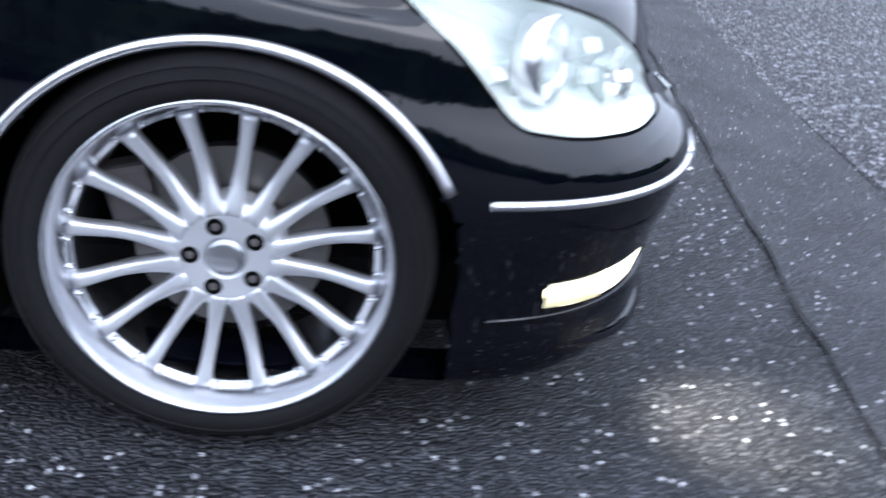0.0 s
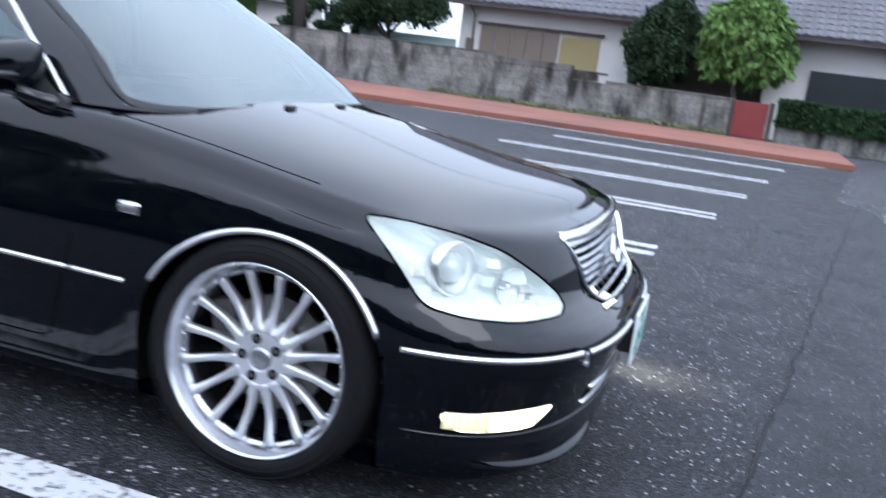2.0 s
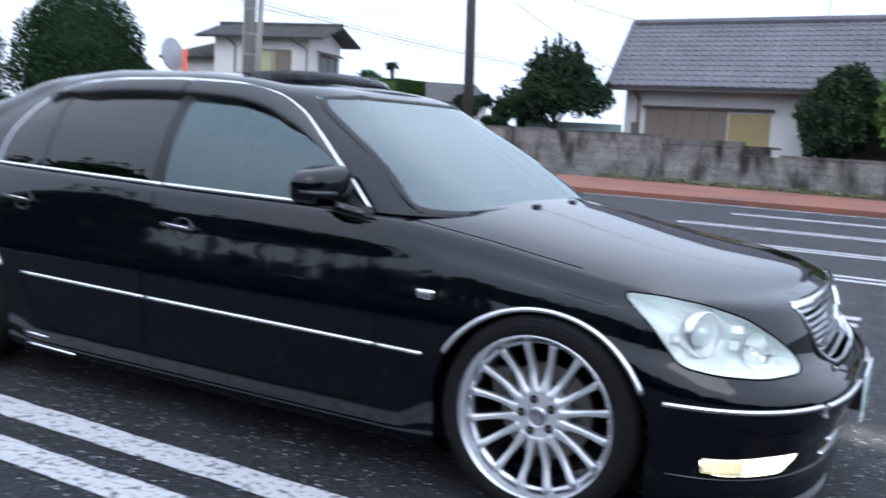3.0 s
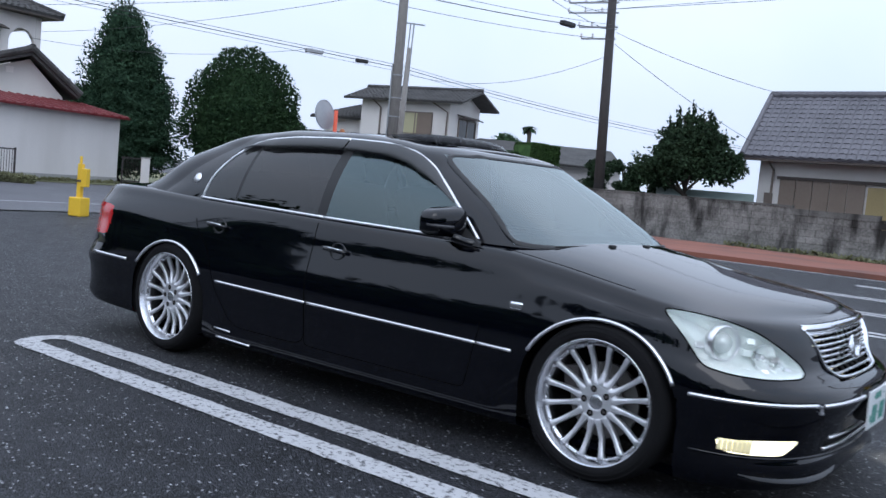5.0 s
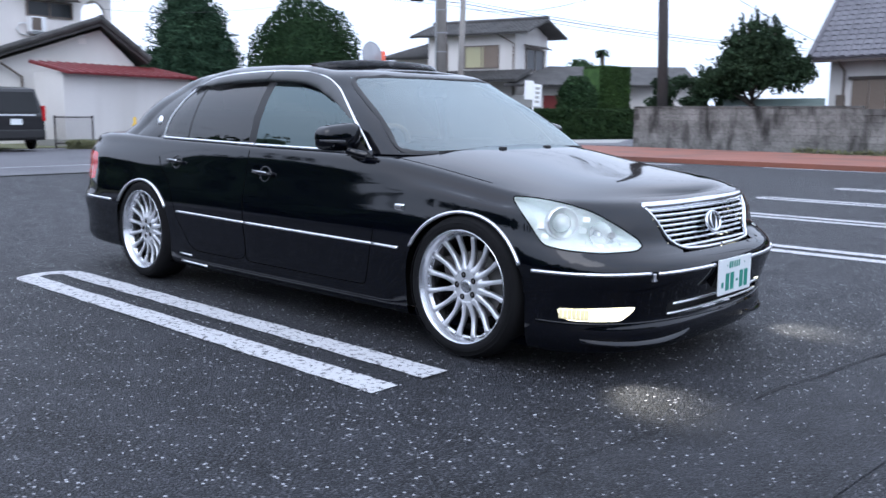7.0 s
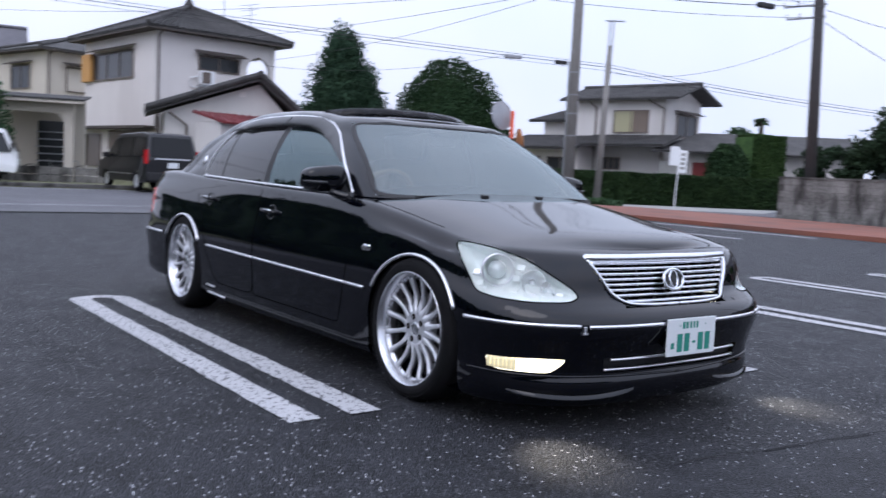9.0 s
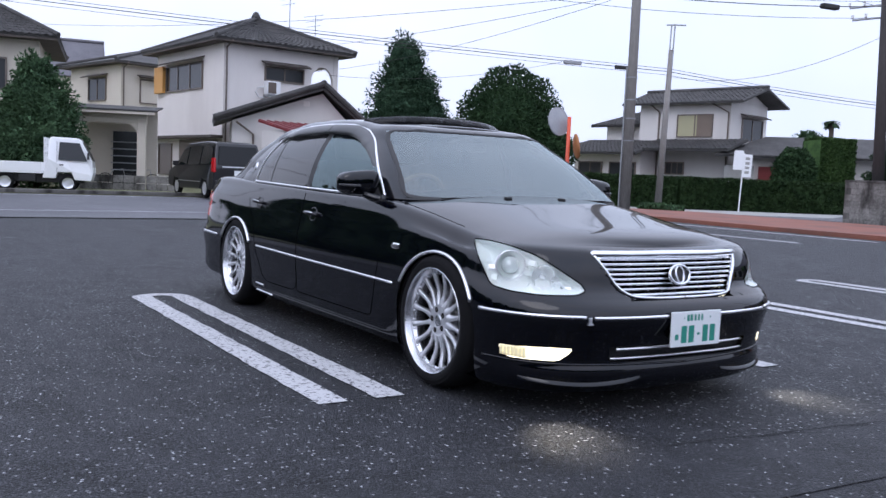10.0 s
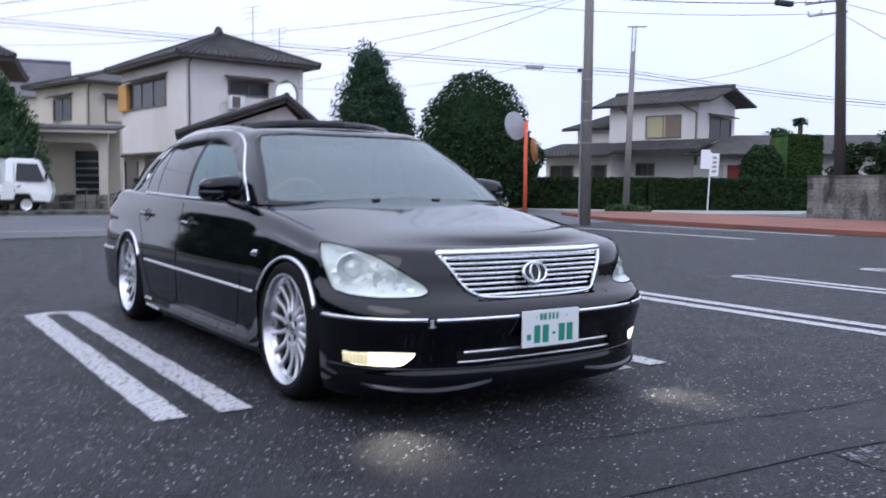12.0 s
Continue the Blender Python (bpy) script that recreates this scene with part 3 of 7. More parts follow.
tree("tree", (-1.5, 24.1), 3.6, 0.09, [((0, 0, 2.2), (1.0, 0.95, 1.2)), ((0.25, 0, 2.9), (0.75, 0.7, 0.75))], M["leaf_dark"], "dark green rounded garden tree behind the wall", leaf=0.075, count=6500, lumps=0.32, seed=6)
tree("tree", (0.75, 24.2), 4.1, 0.1, [((0, 0, 3.0), (1.15, 1.1, 0.95)), ((0.5, -0.1, 2.3), (0.9, 0.8, 0.8)), ((-0.55, 0, 2.4), (0.7, 0.7, 0.8))], M["leaf_light"], "light green garden tree with drooping foliage", leaf=0.10, count=5500, droop=1.1, lumps=0.4, long=1.5, seed=7)
x, y = plan(82.4, 34.5)
tree("tree", (x, y), 4.7, 0.15, [((0, 0, 1.6), (1.55, 1.7, 1.5)), ((0, 0.1, 2.8), (1.15, 1.25, 1.3)), ((0, 0, 3.8), (0.6, 0.7, 0.9))], M["leaf_mid"], "bushy mid-green conifer behind a parked truck", leaf=0.065, count=20000, lumps=0.36, seed=8)
for k, (b, d, h) in enumerate(((30.0, 36, 2.4), (28.0, 35, 2.5), (26.6, 34, 2.4))):
    x, y = plan(b + 1.6, d)
    r = random.Random(k)
    lb = [((r.uniform(-0.5, 0.5), r.uniform(-0.4, 0.4), 0.9 + 0.38 * i), (0.72 - 0.09 * i, 0.6 - 0.07 * i, 0.24)) for i in range(5)]
    tree("shrub", (x, y), h, 0.06, lb, M["leaf_dark"], "small cloud-pruned garden pine tree", leaf=0.06, count=3200, lumps=0.3, seed=20 + k)
x, y = plan(36.3, 46)
tree("shrub", (x, y), 3.2, 0.06, [((0, 0, 1.6), (1.0, 1.0, 1.5))], M["leaf_round"], "clipped round green garden shrub", leaf=0.075, count=6000, lumps=0.12, seed=30)


def palm(at, top):
    """A pruned windmill palm: a shaggy trunk and a small head of drooping fans."""
    r = random.Random(41)
    t = thing("tree", "small dark palm tree standing behind the houses", "tree", pose(at[0], at[1], 0))
    part("trunk", tube(bmesh.new(), [(0, 0, 0), (0.03, 0, top * 0.5), (0, 0.02, top - 0.35)], 0.15, 10, taper=lambda u: 0.8 + 0.3 * u), M["bark"], t, smooth=True)
    cr = bmesh.new()
    for k in range(18):
        a, up = 2 * math.pi * k / 18 + r.uniform(-0.15, 0.15), r.uniform(-0.5, 0.75)
        d = Vector((math.cos(a), math.sin(a), 0))
        side = Vector((-d.y, d.x, 0))
        stem = [Vector((0, 0, top - 0.4)) + d * 0.56 * u + Vector((0, 0, up * 0.48 * u - 0.36 * u * u)) for u in np.linspace(0, 1, 5)]
        wide = (0.02, 0.04, 0.14, 0.16, 0.02)
        rings = [(cr.verts.new(p - side * w), cr.verts.new(p + Vector((0, 0, 0.03))), cr.verts.new(p + side * w)) for p, w in zip(stem, wide)]
        for p, q in zip(rings, rings[1:]):
            cr.faces.new((p[0], p[1], q[1], q[0]))
            cr.faces.new((p[1], p[2], q[2], q[1]))
    part("crown", cr, M["leaf_dark"], t)


palm((-31.4, 48.0), 5.85)
tree("tree", (-36.9, 53.4), 6.0, 0.1, [((0, 0, 4.9), (0.7, 0.7, 0.5)), ((0.5, 0.4, 4.6), (0.5, 0.5, 0.4))], M["leaf_mid"], "thin distant tree with an open crown", leaf=0.08, count=1500, lumps=0.7, seed=44, solid=0.3)


def hedge(line, height, width, mat, label, count, leaf=0.09, base=0.0, seed=3):
    """A clipped hedge: a dark leafy body with clumps all over its faces."""
    r = random.Random(seed)
    bm = bmesh.new()
    segs = list(zip(line, line[1:]))
    total = sum((Vector(b) - Vector(a)).length for a, b in segs)
    for a, b in segs:
        a, b = Vector((*a, 0)), Vector((*b, 0))
        d = (b - a).normalized()
        s = Vector((-d.y, d.x, 0))
        ln = (b - a).length
        m = Matrix(((d.x, s.x, 0, a.x), (d.y, s.y, 0, a.y), (0, 0, 1, 0), (0, 0, 0, 1)))
        box(bm, (0, -width / 2 + 0.05, base), (ln, width / 2 - 0.05, base + height - 0.05), m)
        pts = []
        for _ in range(int(count * ln / total)):
            u, f = r.uniform(0, ln), r.random()
            if f < 0.68:
                side = 1 if r.random() < 0.5 else -1
                p, nr = Vector((u, side * width / 2, base + height * r.random())), Vector((0, side, 0.2))
            else:
                p, nr = Vector((u, r.uniform(-width / 2, width / 2), base + height + 0.05 * noise.noise(Vector((u, 1, 0))))), Vector((0, 0, 1))
            pts.append((m @ p, m.to_3x3() @ nr))
        leaves(bm, pts, leaf, r)
    ob = part("hedge", bm, mat)
    return tagged(ob, label, "hedge", kind="stuff")


hedge([plan(51.5, 42.5), plan(43, 42), plan(36, 44.5), plan(32.5, 46.5)], 1.38, 0.9, M["hedge"], "long clipped dark green hedge along the street", 14000, 0.08)
hedge([plan(35.4, 47.5), plan(33.5, 48.5)], 3.6, 1.6, M["hedge_block"], "tall clipped block of bright green hedge", 12000, 0.06, seed=5)
hedge([(1.95, 22.45), (11.4, 21.6)], 0.62, 0.55, M["leaf_round"], "ivy-like hedge on top of a low wall", 7000, 0.075, base=0.5, seed=6)
hedge([(-8.0, 22.75), (0.7, 22.0)], 0.14, 0.25, M["grass"], "weeds along the foot of the garden wall", 900, 0.07, seed=9)
hedge([(-25.95, 9.2), (-27.3, 14.2)], 0.10, 0.2, M["grass"], "weeds along the foot of a garage wall", 500, 0.06, seed=14)
hedge([(-24.75, 8.3), (-24.2, 9.5)], 0.2, 0.35, M["grass"], "weeds in front of a low fence", 400, 0.07, seed=15)
x, y = plan(44.3, 35.0)
hedge([(x - 0.6, y), (x + 0.9, y + 0.4)], 0.22, 0.6, M["leaf_mid"], "tuft of grass round the foot of a pole", 700, 0.10, seed=11)


def tree_belt():
    """A long uneven belt of dark trees on the open side of the car park."""
    # never in view: added to shape the dark skyline mirrored in the car's side
    r = random.Random(12)
    bm = bmesh.new()
    line = [(-90, -30), (-40, -20), (-18, -17), (-2, -16), (12, -15), (24, -8), (30, 6), (32, 16)]
    for a, b in zip(line, line[1:]):
        a, b = Vector((*a, 0)), Vector((*b, 0))
        n = int((b - a).length / 1.3)
        for k in range(n):
            c = a.lerp(b, (k + r.random()) / n)
            h = r.uniform(5.5, 8.0) if c.x < -20 else r.uniform(2.4, 3.8)
            rad = (r.uniform(1.7, 2.8), r.uniform(1.7, 2.8), h / 2)
            core(bm, (c.x, c.y, h / 2 - 0.3), rad, 0.3, 0.95, 2)
            leaves(bm, crown_points(r, 180, (c.x, c.y, h / 2), rad, 0.3), 0.3, r)
    return tagged(part("tree_belt", bm, M["leaf_dark"]), "unseen belt of dark trees that the car reflects", "trees", kind="stuff")


tree_belt()


# ---- poles, wires and street furniture ----
def utility_pole(at, h, r, mat, label, arms, lean=0.0, extra=()):
    t = thing("utility_pole", label, "utility pole", pose(at[0], at[1], 0, 0, lean, 0), group="utility poles")
    part("pole", rod(bmesh.new(), (0, 0, 0), (0, 0, h), r, r * 0.72, 20), M[mat], t, smooth=True)
    for z, a0, a1, ang in arms:
        bm = bmesh.new()
        d = Vector((math.cos(radians(ang)), math.sin(radians(ang)), 0))
        rod(bm, d * a0 + Vector((0, 0, z)), d * a1 + Vector((0, 0, z)), 0.035, n=6)
        part("crossarm", bm, M["steel"], t)
        for s in np.linspace(a0, a1, 4):
            if abs(s) > 0.3:
                part("insulator", lathe(bmesh.new(), [(0.0, 0), (0.035, 0.01), (0.05, 0.05), (0.03, 0.09), (0.05, 0.12), (0.0, 0.17)], 8, Matrix.Translation(d * s + Vector((0, 0, z + 0.03)))), M["white_enamel"], t)
    for z, sx, sz, off in extra:
        part("junction_box", boxed((off - sx / 2, -0.12, z - sz / 2), (off + sx / 2, 0.12, z + sz / 2), bevel=0.03), M["cable"], t)
    return t


P1, P2, P3, P4 = (-14.2, 14.0), (-22.0, 23.3), (-13.05, 23.98), (5.0, 14.9)
u1 = utility_pole(P1, 10.5, 0.148, "pole", "tall weathered concrete utility pole", [(8.0, -0.9, 0.2, 20), (8.6, -0.9, 0.9, 20)])
for z in (2.2, 2.8, 3.3, 3.9):
    bnd = bmesh.new()
    lathe(bnd, [(0.15, z), (0.154, z), (0.154, z + 0.03), (0.148, z + 0.03)], 16)
    part("band", bnd, M["steel"], u1)
part("conduit", rod(bmesh.new(), (-0.10, -0.14, 0.1), (-0.09, -0.12, 4.2), 0.026, n=8), M["steel"], u1)
u2 = utility_pole(P2, 6.4, 0.14, "pole", "grey service pole with a forked top", [], lean=2.0)
for s in (-0.09, 0.09):
    part("bracket", rod(bmesh.new(), (s, 0, 5.6), (s, 0, 7.4), 0.03, n=6), M["steel"], u2)
part("bracket", rod(bmesh.new(), (-0.35, 0, 7.4), (0.65, 0, 7.3), 0.03, n=6), M["steel"], u2)
utility_pole(P3, 11.0, 0.19, "pole_dark", "dark utility pole behind the garden wall", [(7.6, -1.5, 0.25, 20), (7.95, -1.5, 0.25, 20), (7.1, -1.1, 0.25, 20), (6.7, -1.0, 0.2, 20)], lean=-2.0)
u4 = utility_pole(P4, 9.0, 0.17, "pole", "utility pole with a yellow and black foot guard", [])
for k in range(14):
    a = 2 * math.pi * k / 14
    part("guard_strip", boxed((-0.042, -0.008, 0.62), (0.042, 0.012, 2.1), Matrix.Rotation(a, 4, "Z") @ Matrix.Translation((0, 0.195, 0)), 0.006), M["yellow" if k % 2 == 0 else "black"], u4)
part("base_plate", boxed((-0.26, -0.22, 0), (-0.1, -0.1, 0.5), bevel=0.02), M["line"], u4)
part("stay_rod", rod(bmesh.new(), (0.22, -0.05, 0.0), (0.2, 0, 0.7), 0.06, n=8), M["black"], u4)


def wire(a, b, sag, r=0.010):
    a, b = Vector(a), Vector(b)
    bm = bmesh.new()
    tube(bm, [a.lerp(b, s) - Vector((0, 0, 4 * sag * s * (1 - s))) for s in np.linspace(0, 1, 15)], r, 5)
    return tagged(part("wire", bm, M["cable"]), "black overhead cable strung between poles", "cable", group="overhead cables")


def wires():
    # trunk cables along the far side of the street, by the service pole
    p2 = (P2[0] + 0.15, P2[1])
    for dz, dx, r in ((0.0, 0.0, 0.015), (0.10, 0.05, 0.010), (-0.13, -0.05, 0.008)):
        wire((-36 + dx, -20, 7.5 + dz), (p2[0] + dx, p2[1], 5.55 + dz), 0.25, r)
        wire((p2[0] + dx, p2[1], 5.55 + dz), (-10 + dx, 47, 4.2 + dz), 0.5, r)
    for s, mat, half in ((0.910, "steel", 0.36), (0.955, "black", 0.26)):
        x, y, z = -36 + (p2[0] + 36) * s, -20 + (P2[1] + 20) * s, 7.5 - 1.95 * s - s * (1 - s)
        bx = boxed((-half, -0.07, -0.10), (half, 0.07, 0.05), pose(x, y, z, 0, 0, 72), 0.03)
        tagged(part("cable_closure", bx, M[mat]), "grey cable splice box hung on a wire" if mat == "steel" else "dark cable splice box hung on a wire", "cable box")
    wire((-23.2, 19.4, 5.72), (-33.0, 13.6, 5.3), 0.4, 0.008)
    # upper lines between the two tall poles
    for z0, z1, r in ((6.1, 7.0, 0.014), (6.3, 7.15, 0.008), (5.75, 6.65, 0.008)):
        wire((P1[0], P1[1], z0), (P3[0], P3[1], z1), 0.1, r)
        wire((P1[0], P1[1], z0), (-40, -22, z0 + 4.6), 0.3, r)
    s = 0.72
    bx = boxed((-0.32, -0.1, -0.09), (0.32, 0.1, 0.07), pose(P1[0] + (P3[0] - P1[0]) * s, P1[1] + (P3[1] - P1[1]) * s, 6.1 + 0.9 * s - 0.08, 0, 0, 82), 0.04)
    tagged(part("cable_closure", bx, M["black"]), "dark cable splice box hung on a wire", "cable box")
    for z0, z2 in ((8.6, 7.95), (8.0, 7.6), (8.65, 7.1)):
        wire((P1[0] + 0.3, P1[1] + 0.1, z0), (P3[0] - 0.6, P3[1] - 0.2, z2), 0.3)
        wire((P1[0] - 0.3, P1[1], z0), (-58, -6, z0 + 0.9), 0.5)
    for e in ((-48, 2, 8.0), (-46, 10, 7.0), (-44, 16, 6.4)):
        wire((P1[0], P1[1], 6.2), e, 0.5, 0.008)
    for k in range(4):
        wire((P3[0] - 1.4 + 0.45 * k, P3[1] - 0.5, 7.9 - 0.3 * (k % 2)), (26, 28 + k, 10.5 + 0.7 * k), 0.6, 0.009)
    wire((P3[0], P3[1], 6.9), (-8.4, 28.4, 5.4), 0.15)
    wire((P3[0], P3[1], 6.5), (-8.0, 26, 3.2), 0.15)
    wire((P3[0], P3[1], 6.2), (P2[0], P2[1], 5.4), 0.7, 0.008)


wires()

traffic_mirror = thing("traffic_mirror", "round convex traffic mirrors on an orange pole", "traffic mirror", pose(-14.7, 12.1, 0, 0, 0, 0))
part("pole", rod(bmesh.new(), (0.12, 0.1, 0), (0.12, 0.1, 2.75), 0.05, n=16), M["orange_pole"], traffic_mirror, smooth=True)
for (px, py, pz), turn, r, back in (((-0.05, -0.12, 2.62), 98, 0.38, False), ((0.25, 0.3, 1.98), 150, 0.33, True)):
    mm = pose(px, py, pz, 0, 0, turn) @ pose(0, 0, 0, 82, 0, 0)
    bm = lathe(bmesh.new(), [(0.0, 0.05), (r * 0.5, 0.04), (r * 0.93, 0.0)], 32, mm)
    face = part("mirror_face", bm, M["rust_back"] if back else M["mirror_back"], traffic_mirror, smooth=True)
    bm = lathe(bmesh.new(), [(r * 0.93, 0.0), (r, 0.015), (r, -0.03), (r * 0.8, -0.06), (0.0, -0.1)], 32, mm)
    part("rim", bm, M["mirror_back"] if not back else M["rust_back"], traffic_mirror, smooth=True)
sg = plan(39.3, 41.5)
road_sign = thing("street_sign", "two pale sign boards on a thin post", "sign", pose(sg[0], sg[1], 0, 0, 2, 40))
part("post", rod(bmesh.new(), (0, 0, 0), (0, 0, 2.6), 0.03, n=8), M["white_enamel"], road_sign)
part("board", boxed((-0.42, -0.02, 1.85), (-0.02, 0.02, 2.7), bevel=0.01), M["white_enamel"], road_sign)
part("board", boxed((-0.02, -0.05, 1.55), (0.36, -0.01, 2.55), bevel=0.01), M["white_enamel"], road_sign)
for k in range(4):
    part("lettering", boxed((0.08, -0.056, 1.7 + 0.2 * k), (0.26, -0.05, 1.82 + 0.2 * k)), M["kerb"], road_sign)

barrier = thing("barrier_post", "yellow painted post with a box foot", "barrier post", pose(-12.9, 4.35, 0, 0, 0, 20))
part("foot", boxed((-0.14, -0.12, 0), (0.12, 0.12, 0.33), bevel=0.02), M["yellow"], barrier)
part("post", boxed((-0.05, -0.045, 0.33), (0.03, 0.045, 0.92), bevel=0.012), M["yellow"], barrier)
part("post_top", boxed((-0.035, -0.02, 0.92), (0.0, 0.02, 1.05), bevel=0.008), M["yellow"], barrier)
part("arm", boxed((0.03, -0.05, 0.52), (0.15, 0.05, 0.84), bevel=0.015), M["yellow"], barrier)
part("hinge", boxed((-0.055, -0.055, 0.60), (0.04, 0.055, 0.64), bevel=0.006), M["wood_dark"], barrier)


# ---- houses ----
def frame_at(a, b):
    """A frame with its origin at a, x along a to b, and y to the left of that."""
    d = (Vector((*b, 0)) - Vector((*a, 0))).normalized()
    return Matrix(((d.x, -d.y, 0, a[0]), (d.y, d.x, 0, a[1]), (0, 0, 1, 0), (0, 0, 0, 1))), (Vector((*b, 0)) - Vector((*a, 0))).length


def slab_roof(bm, quad, t=0.1):
    """A roof plane with thickness, from four corners."""
    q = [Vector(p) for p in quad]
    n = (q[1] - q[0]).cross(q[-1] - q[0]).normalized()
    if n.z < 0:
        n = -n
    up = [bm.verts.new(p) for p in q]
    dn = [bm.verts.new(p - n * t) for p in q]
    k = len(q)
    bm.faces.new(up)
    bm.faces.new(dn[::-1])
    for i in range(k):
        bm.faces.new((up[i], dn[i], dn[(i + 1) % k], up[(i + 1) % k]))


def tile_rows(bm, quad, pitch=0.27, bulge=0.05):
    """Rounded tile ribs that run up a roof plane; corners: eave left, eave right, ridge right, ridge left."""
    a, b, c, d = [Vector(p) for p in quad]
    n = (b - a).cross(d - a).normalized()
    if n.z < 0:
        n = -n
    k = max(2, int((b - a).length / pitch))
    steps = max(2, int((d - a).length / 0.3))
    for i in range(k):
        lines = []
        for f in (0.08, 0.5, 0.92):
            s = (i + f) / k
            lines.append((a.lerp(b, s), d.lerp(c, s), n * (bulge if f == 0.5 else 0.004)))
        for j in range(steps):
            t0, t1 = j / steps, (j + 1) / steps
            v = [[bm.verts.new(p.lerp(q, t) + o + n * (0.0 if t == t1 else 0.025)) for p, q, o in lines] for t in (t0, t1)]
            for e in range(2):
                bm.faces.new((v[0][e], v[0][e + 1], v[1][e + 1], v[1][e]))
            bm.faces.new((v[0][0], v[0][1], v[0][2]))


def window_on(parent, m, x0, x1, z0, z1, y=0.0, mat="window", panes=2, hood=False, frame_mat="alu", label=""):
    """A window set on a wall that lies in the frame m's xz plane, facing -y."""
    w = new("window", mesh_of("window", boxed((x0, y - 0.02, z0), (x1, y + 0.02, z1)), M[mat]))
    w.parent = parent
    w.matrix_basis = m
    if label:
        w["label"] = label
    fr = bmesh.new()
    for lo, hi in (((x0 - 0.05, y - 0.07, z0 - 0.05), (x1 + 0.05, y + 0.01, z0 + 0.01)), ((x0 - 0.05, y - 0.07, z1 - 0.01), (x1 + 0.05, y + 0.01, z1 + 0.05)), ((x0 - 0.05, y - 0.07, z0), (x0 + 0.01, y + 0.01, z1)), ((x1 - 0.01, y - 0.07, z0), (x1 + 0.05, y + 0.01, z1))):
        box(fr, lo, hi)
    for k in range(1, panes):
        xm = x0 + (x1 - x0) * k / panes
        box(fr, (xm - 0.025, y - 0.05, z0), (xm + 0.025, y + 0.01, z1))
    part("frame", fr, M[frame_mat], w)
    if hood:
        bm = bmesh.new()
        slab_roof(bm, [(x0 - 0.2, y - 0.45, z1 + 0.12), (x1 + 0.2, y - 0.45, z1 + 0.12), (x1 + 0.2, y, z1 + 0.28), (x0 - 0.2, y, z1 + 0.28)], 0.05)
        part("hood", bm, M["wood_dark"], w)
    return w


def hip_house(name, corner, right, depth, z0, z1, rise, over, wall_mat, roof_mat, label, tiles=True, notch=None):
    """A plastered block under a hipped, tiled roof. corner to right is the front; the block lies to the front's left."""
    m, ln = frame_at(corner, right)
    h = thing(name, label, "house")
    h.matrix_world = m
    wl_ = boxed((0, 0, z0), (ln, depth, z1))
    if notch:
        wl_ = boxed((0, 0, z0), (ln, depth, notch[1]))
        part("upper_wall", boxed((0, 0, notch[1]), (ln - notch[0], depth, z1)), M[wall_mat], h)
    part("wall", wl_, M[wall_mat], h)
    o = over
    zr = z1 + rise
    inset = min(ln, depth) / 2
    if ln >= depth:
        r0, r1 = (inset, depth / 2, zr), (ln - inset, depth / 2, zr)
    else:
        r0, r1 = (ln / 2, inset, zr), (ln / 2, depth - inset, zr)
    e = [(-o, -o, z1 - 0.02), (ln + o, -o, z1 - 0.02), (ln + o, depth + o, z1 - 0.02), (-o, depth + o, z1 - 0.02)]
    rf = bmesh.new()
    planes = [(e[0], e[1], r1, r0), (e[1], e[2], r1, r1), (e[2], e[3], r0, r1), (e[3], e[0], r0, r0)] if ln >= depth else [(e[0], e[1], r0, r0), (e[1], e[2], r1, r0), (e[2], e[3], r1, r1), (e[3], e[0], r0, r1)]
    for q in planes:
        a, b, c, d = q
        pts = [a, b, c] if c == d else [a, b, c, d]
        slab_roof(rf, pts, 0.12)
        if tiles:
            tile_rows(rf, q)
    part("roof", rf, M[roof_mat], h)
    rg = bmesh.new()
    for p, q in ((r0, r1), (e[0], r0), (e[1], r1 if ln >= depth else r0), (e[2], r1), (e[3], r0 if ln >= depth else r1)):
        if (Vector(p) - Vector(q)).length > 0.1:
            tube(rg, [Vector(p) + Vector((0, 0, 0.06)), Vector(q) + Vector((0, 0, 0.06))], 0.1, 8)
    part("ridge_tiles", rg, M[roof_mat], h)
    ev = boxed((-o + 0.03, -o + 0.03, z1 - 0.16), (ln + o - 0.03, depth + o - 0.03, z1 - 0.10))
    part("eaves_board", ev, M["wood_dark"], h)
    part("downpipe", tube(bmesh.new(), [(0.12, -o, z1 - 0.1), (0.12, -0.06, z1 - 0.35), (0.12, -0.06, z0)], 0.04, 8), M["alu"], h)
    return h, ln


def gable_roof(parent, m, lo, hi, z_eave, z_ridge, along_x, over, mat, t=0.1, tiles=True):
    """A gabled roof over the rectangle lo to hi in the frame m."""
    bm = bmesh.new()
    x0, y0, x1, y1 = lo[0] - over, lo[1] - over, hi[0] + over, hi[1] + over
    if along_x:
        ym = (y0 + y1) / 2
        qs = [((x0, y0, z_eave), (x1, y0, z_eave), (x1, ym, z_ridge), (x0, ym, z_ridge)), ((x1, y1, z_eave), (x0, y1, z_eave), (x0, ym, z_ridge), (x1, ym, z_ridge))]
        ridge = ((x0, ym, z_ridge + 0.07), (x1, ym, z_ridge + 0.07))
    else:
        xm = (x0 + x1) / 2
        qs = [((x0, y1, z_eave), (x0, y0, z_eave), (xm, y0, z_ridge), (xm, y1, z_ridge)), ((x1, y0, z_eave), (x1, y1, z_eave), (xm, y1, z_ridge), (xm, y0, z_ridge))]
        ridge = ((xm, y0, z_ridge + 0.07), (xm, y1, z_ridge + 0.07))
    for q in qs:
        slab_roof(bm, q, t)
        if tiles:
            tile_rows(bm, q)
    tube(bm, ridge, 0.11, 8)
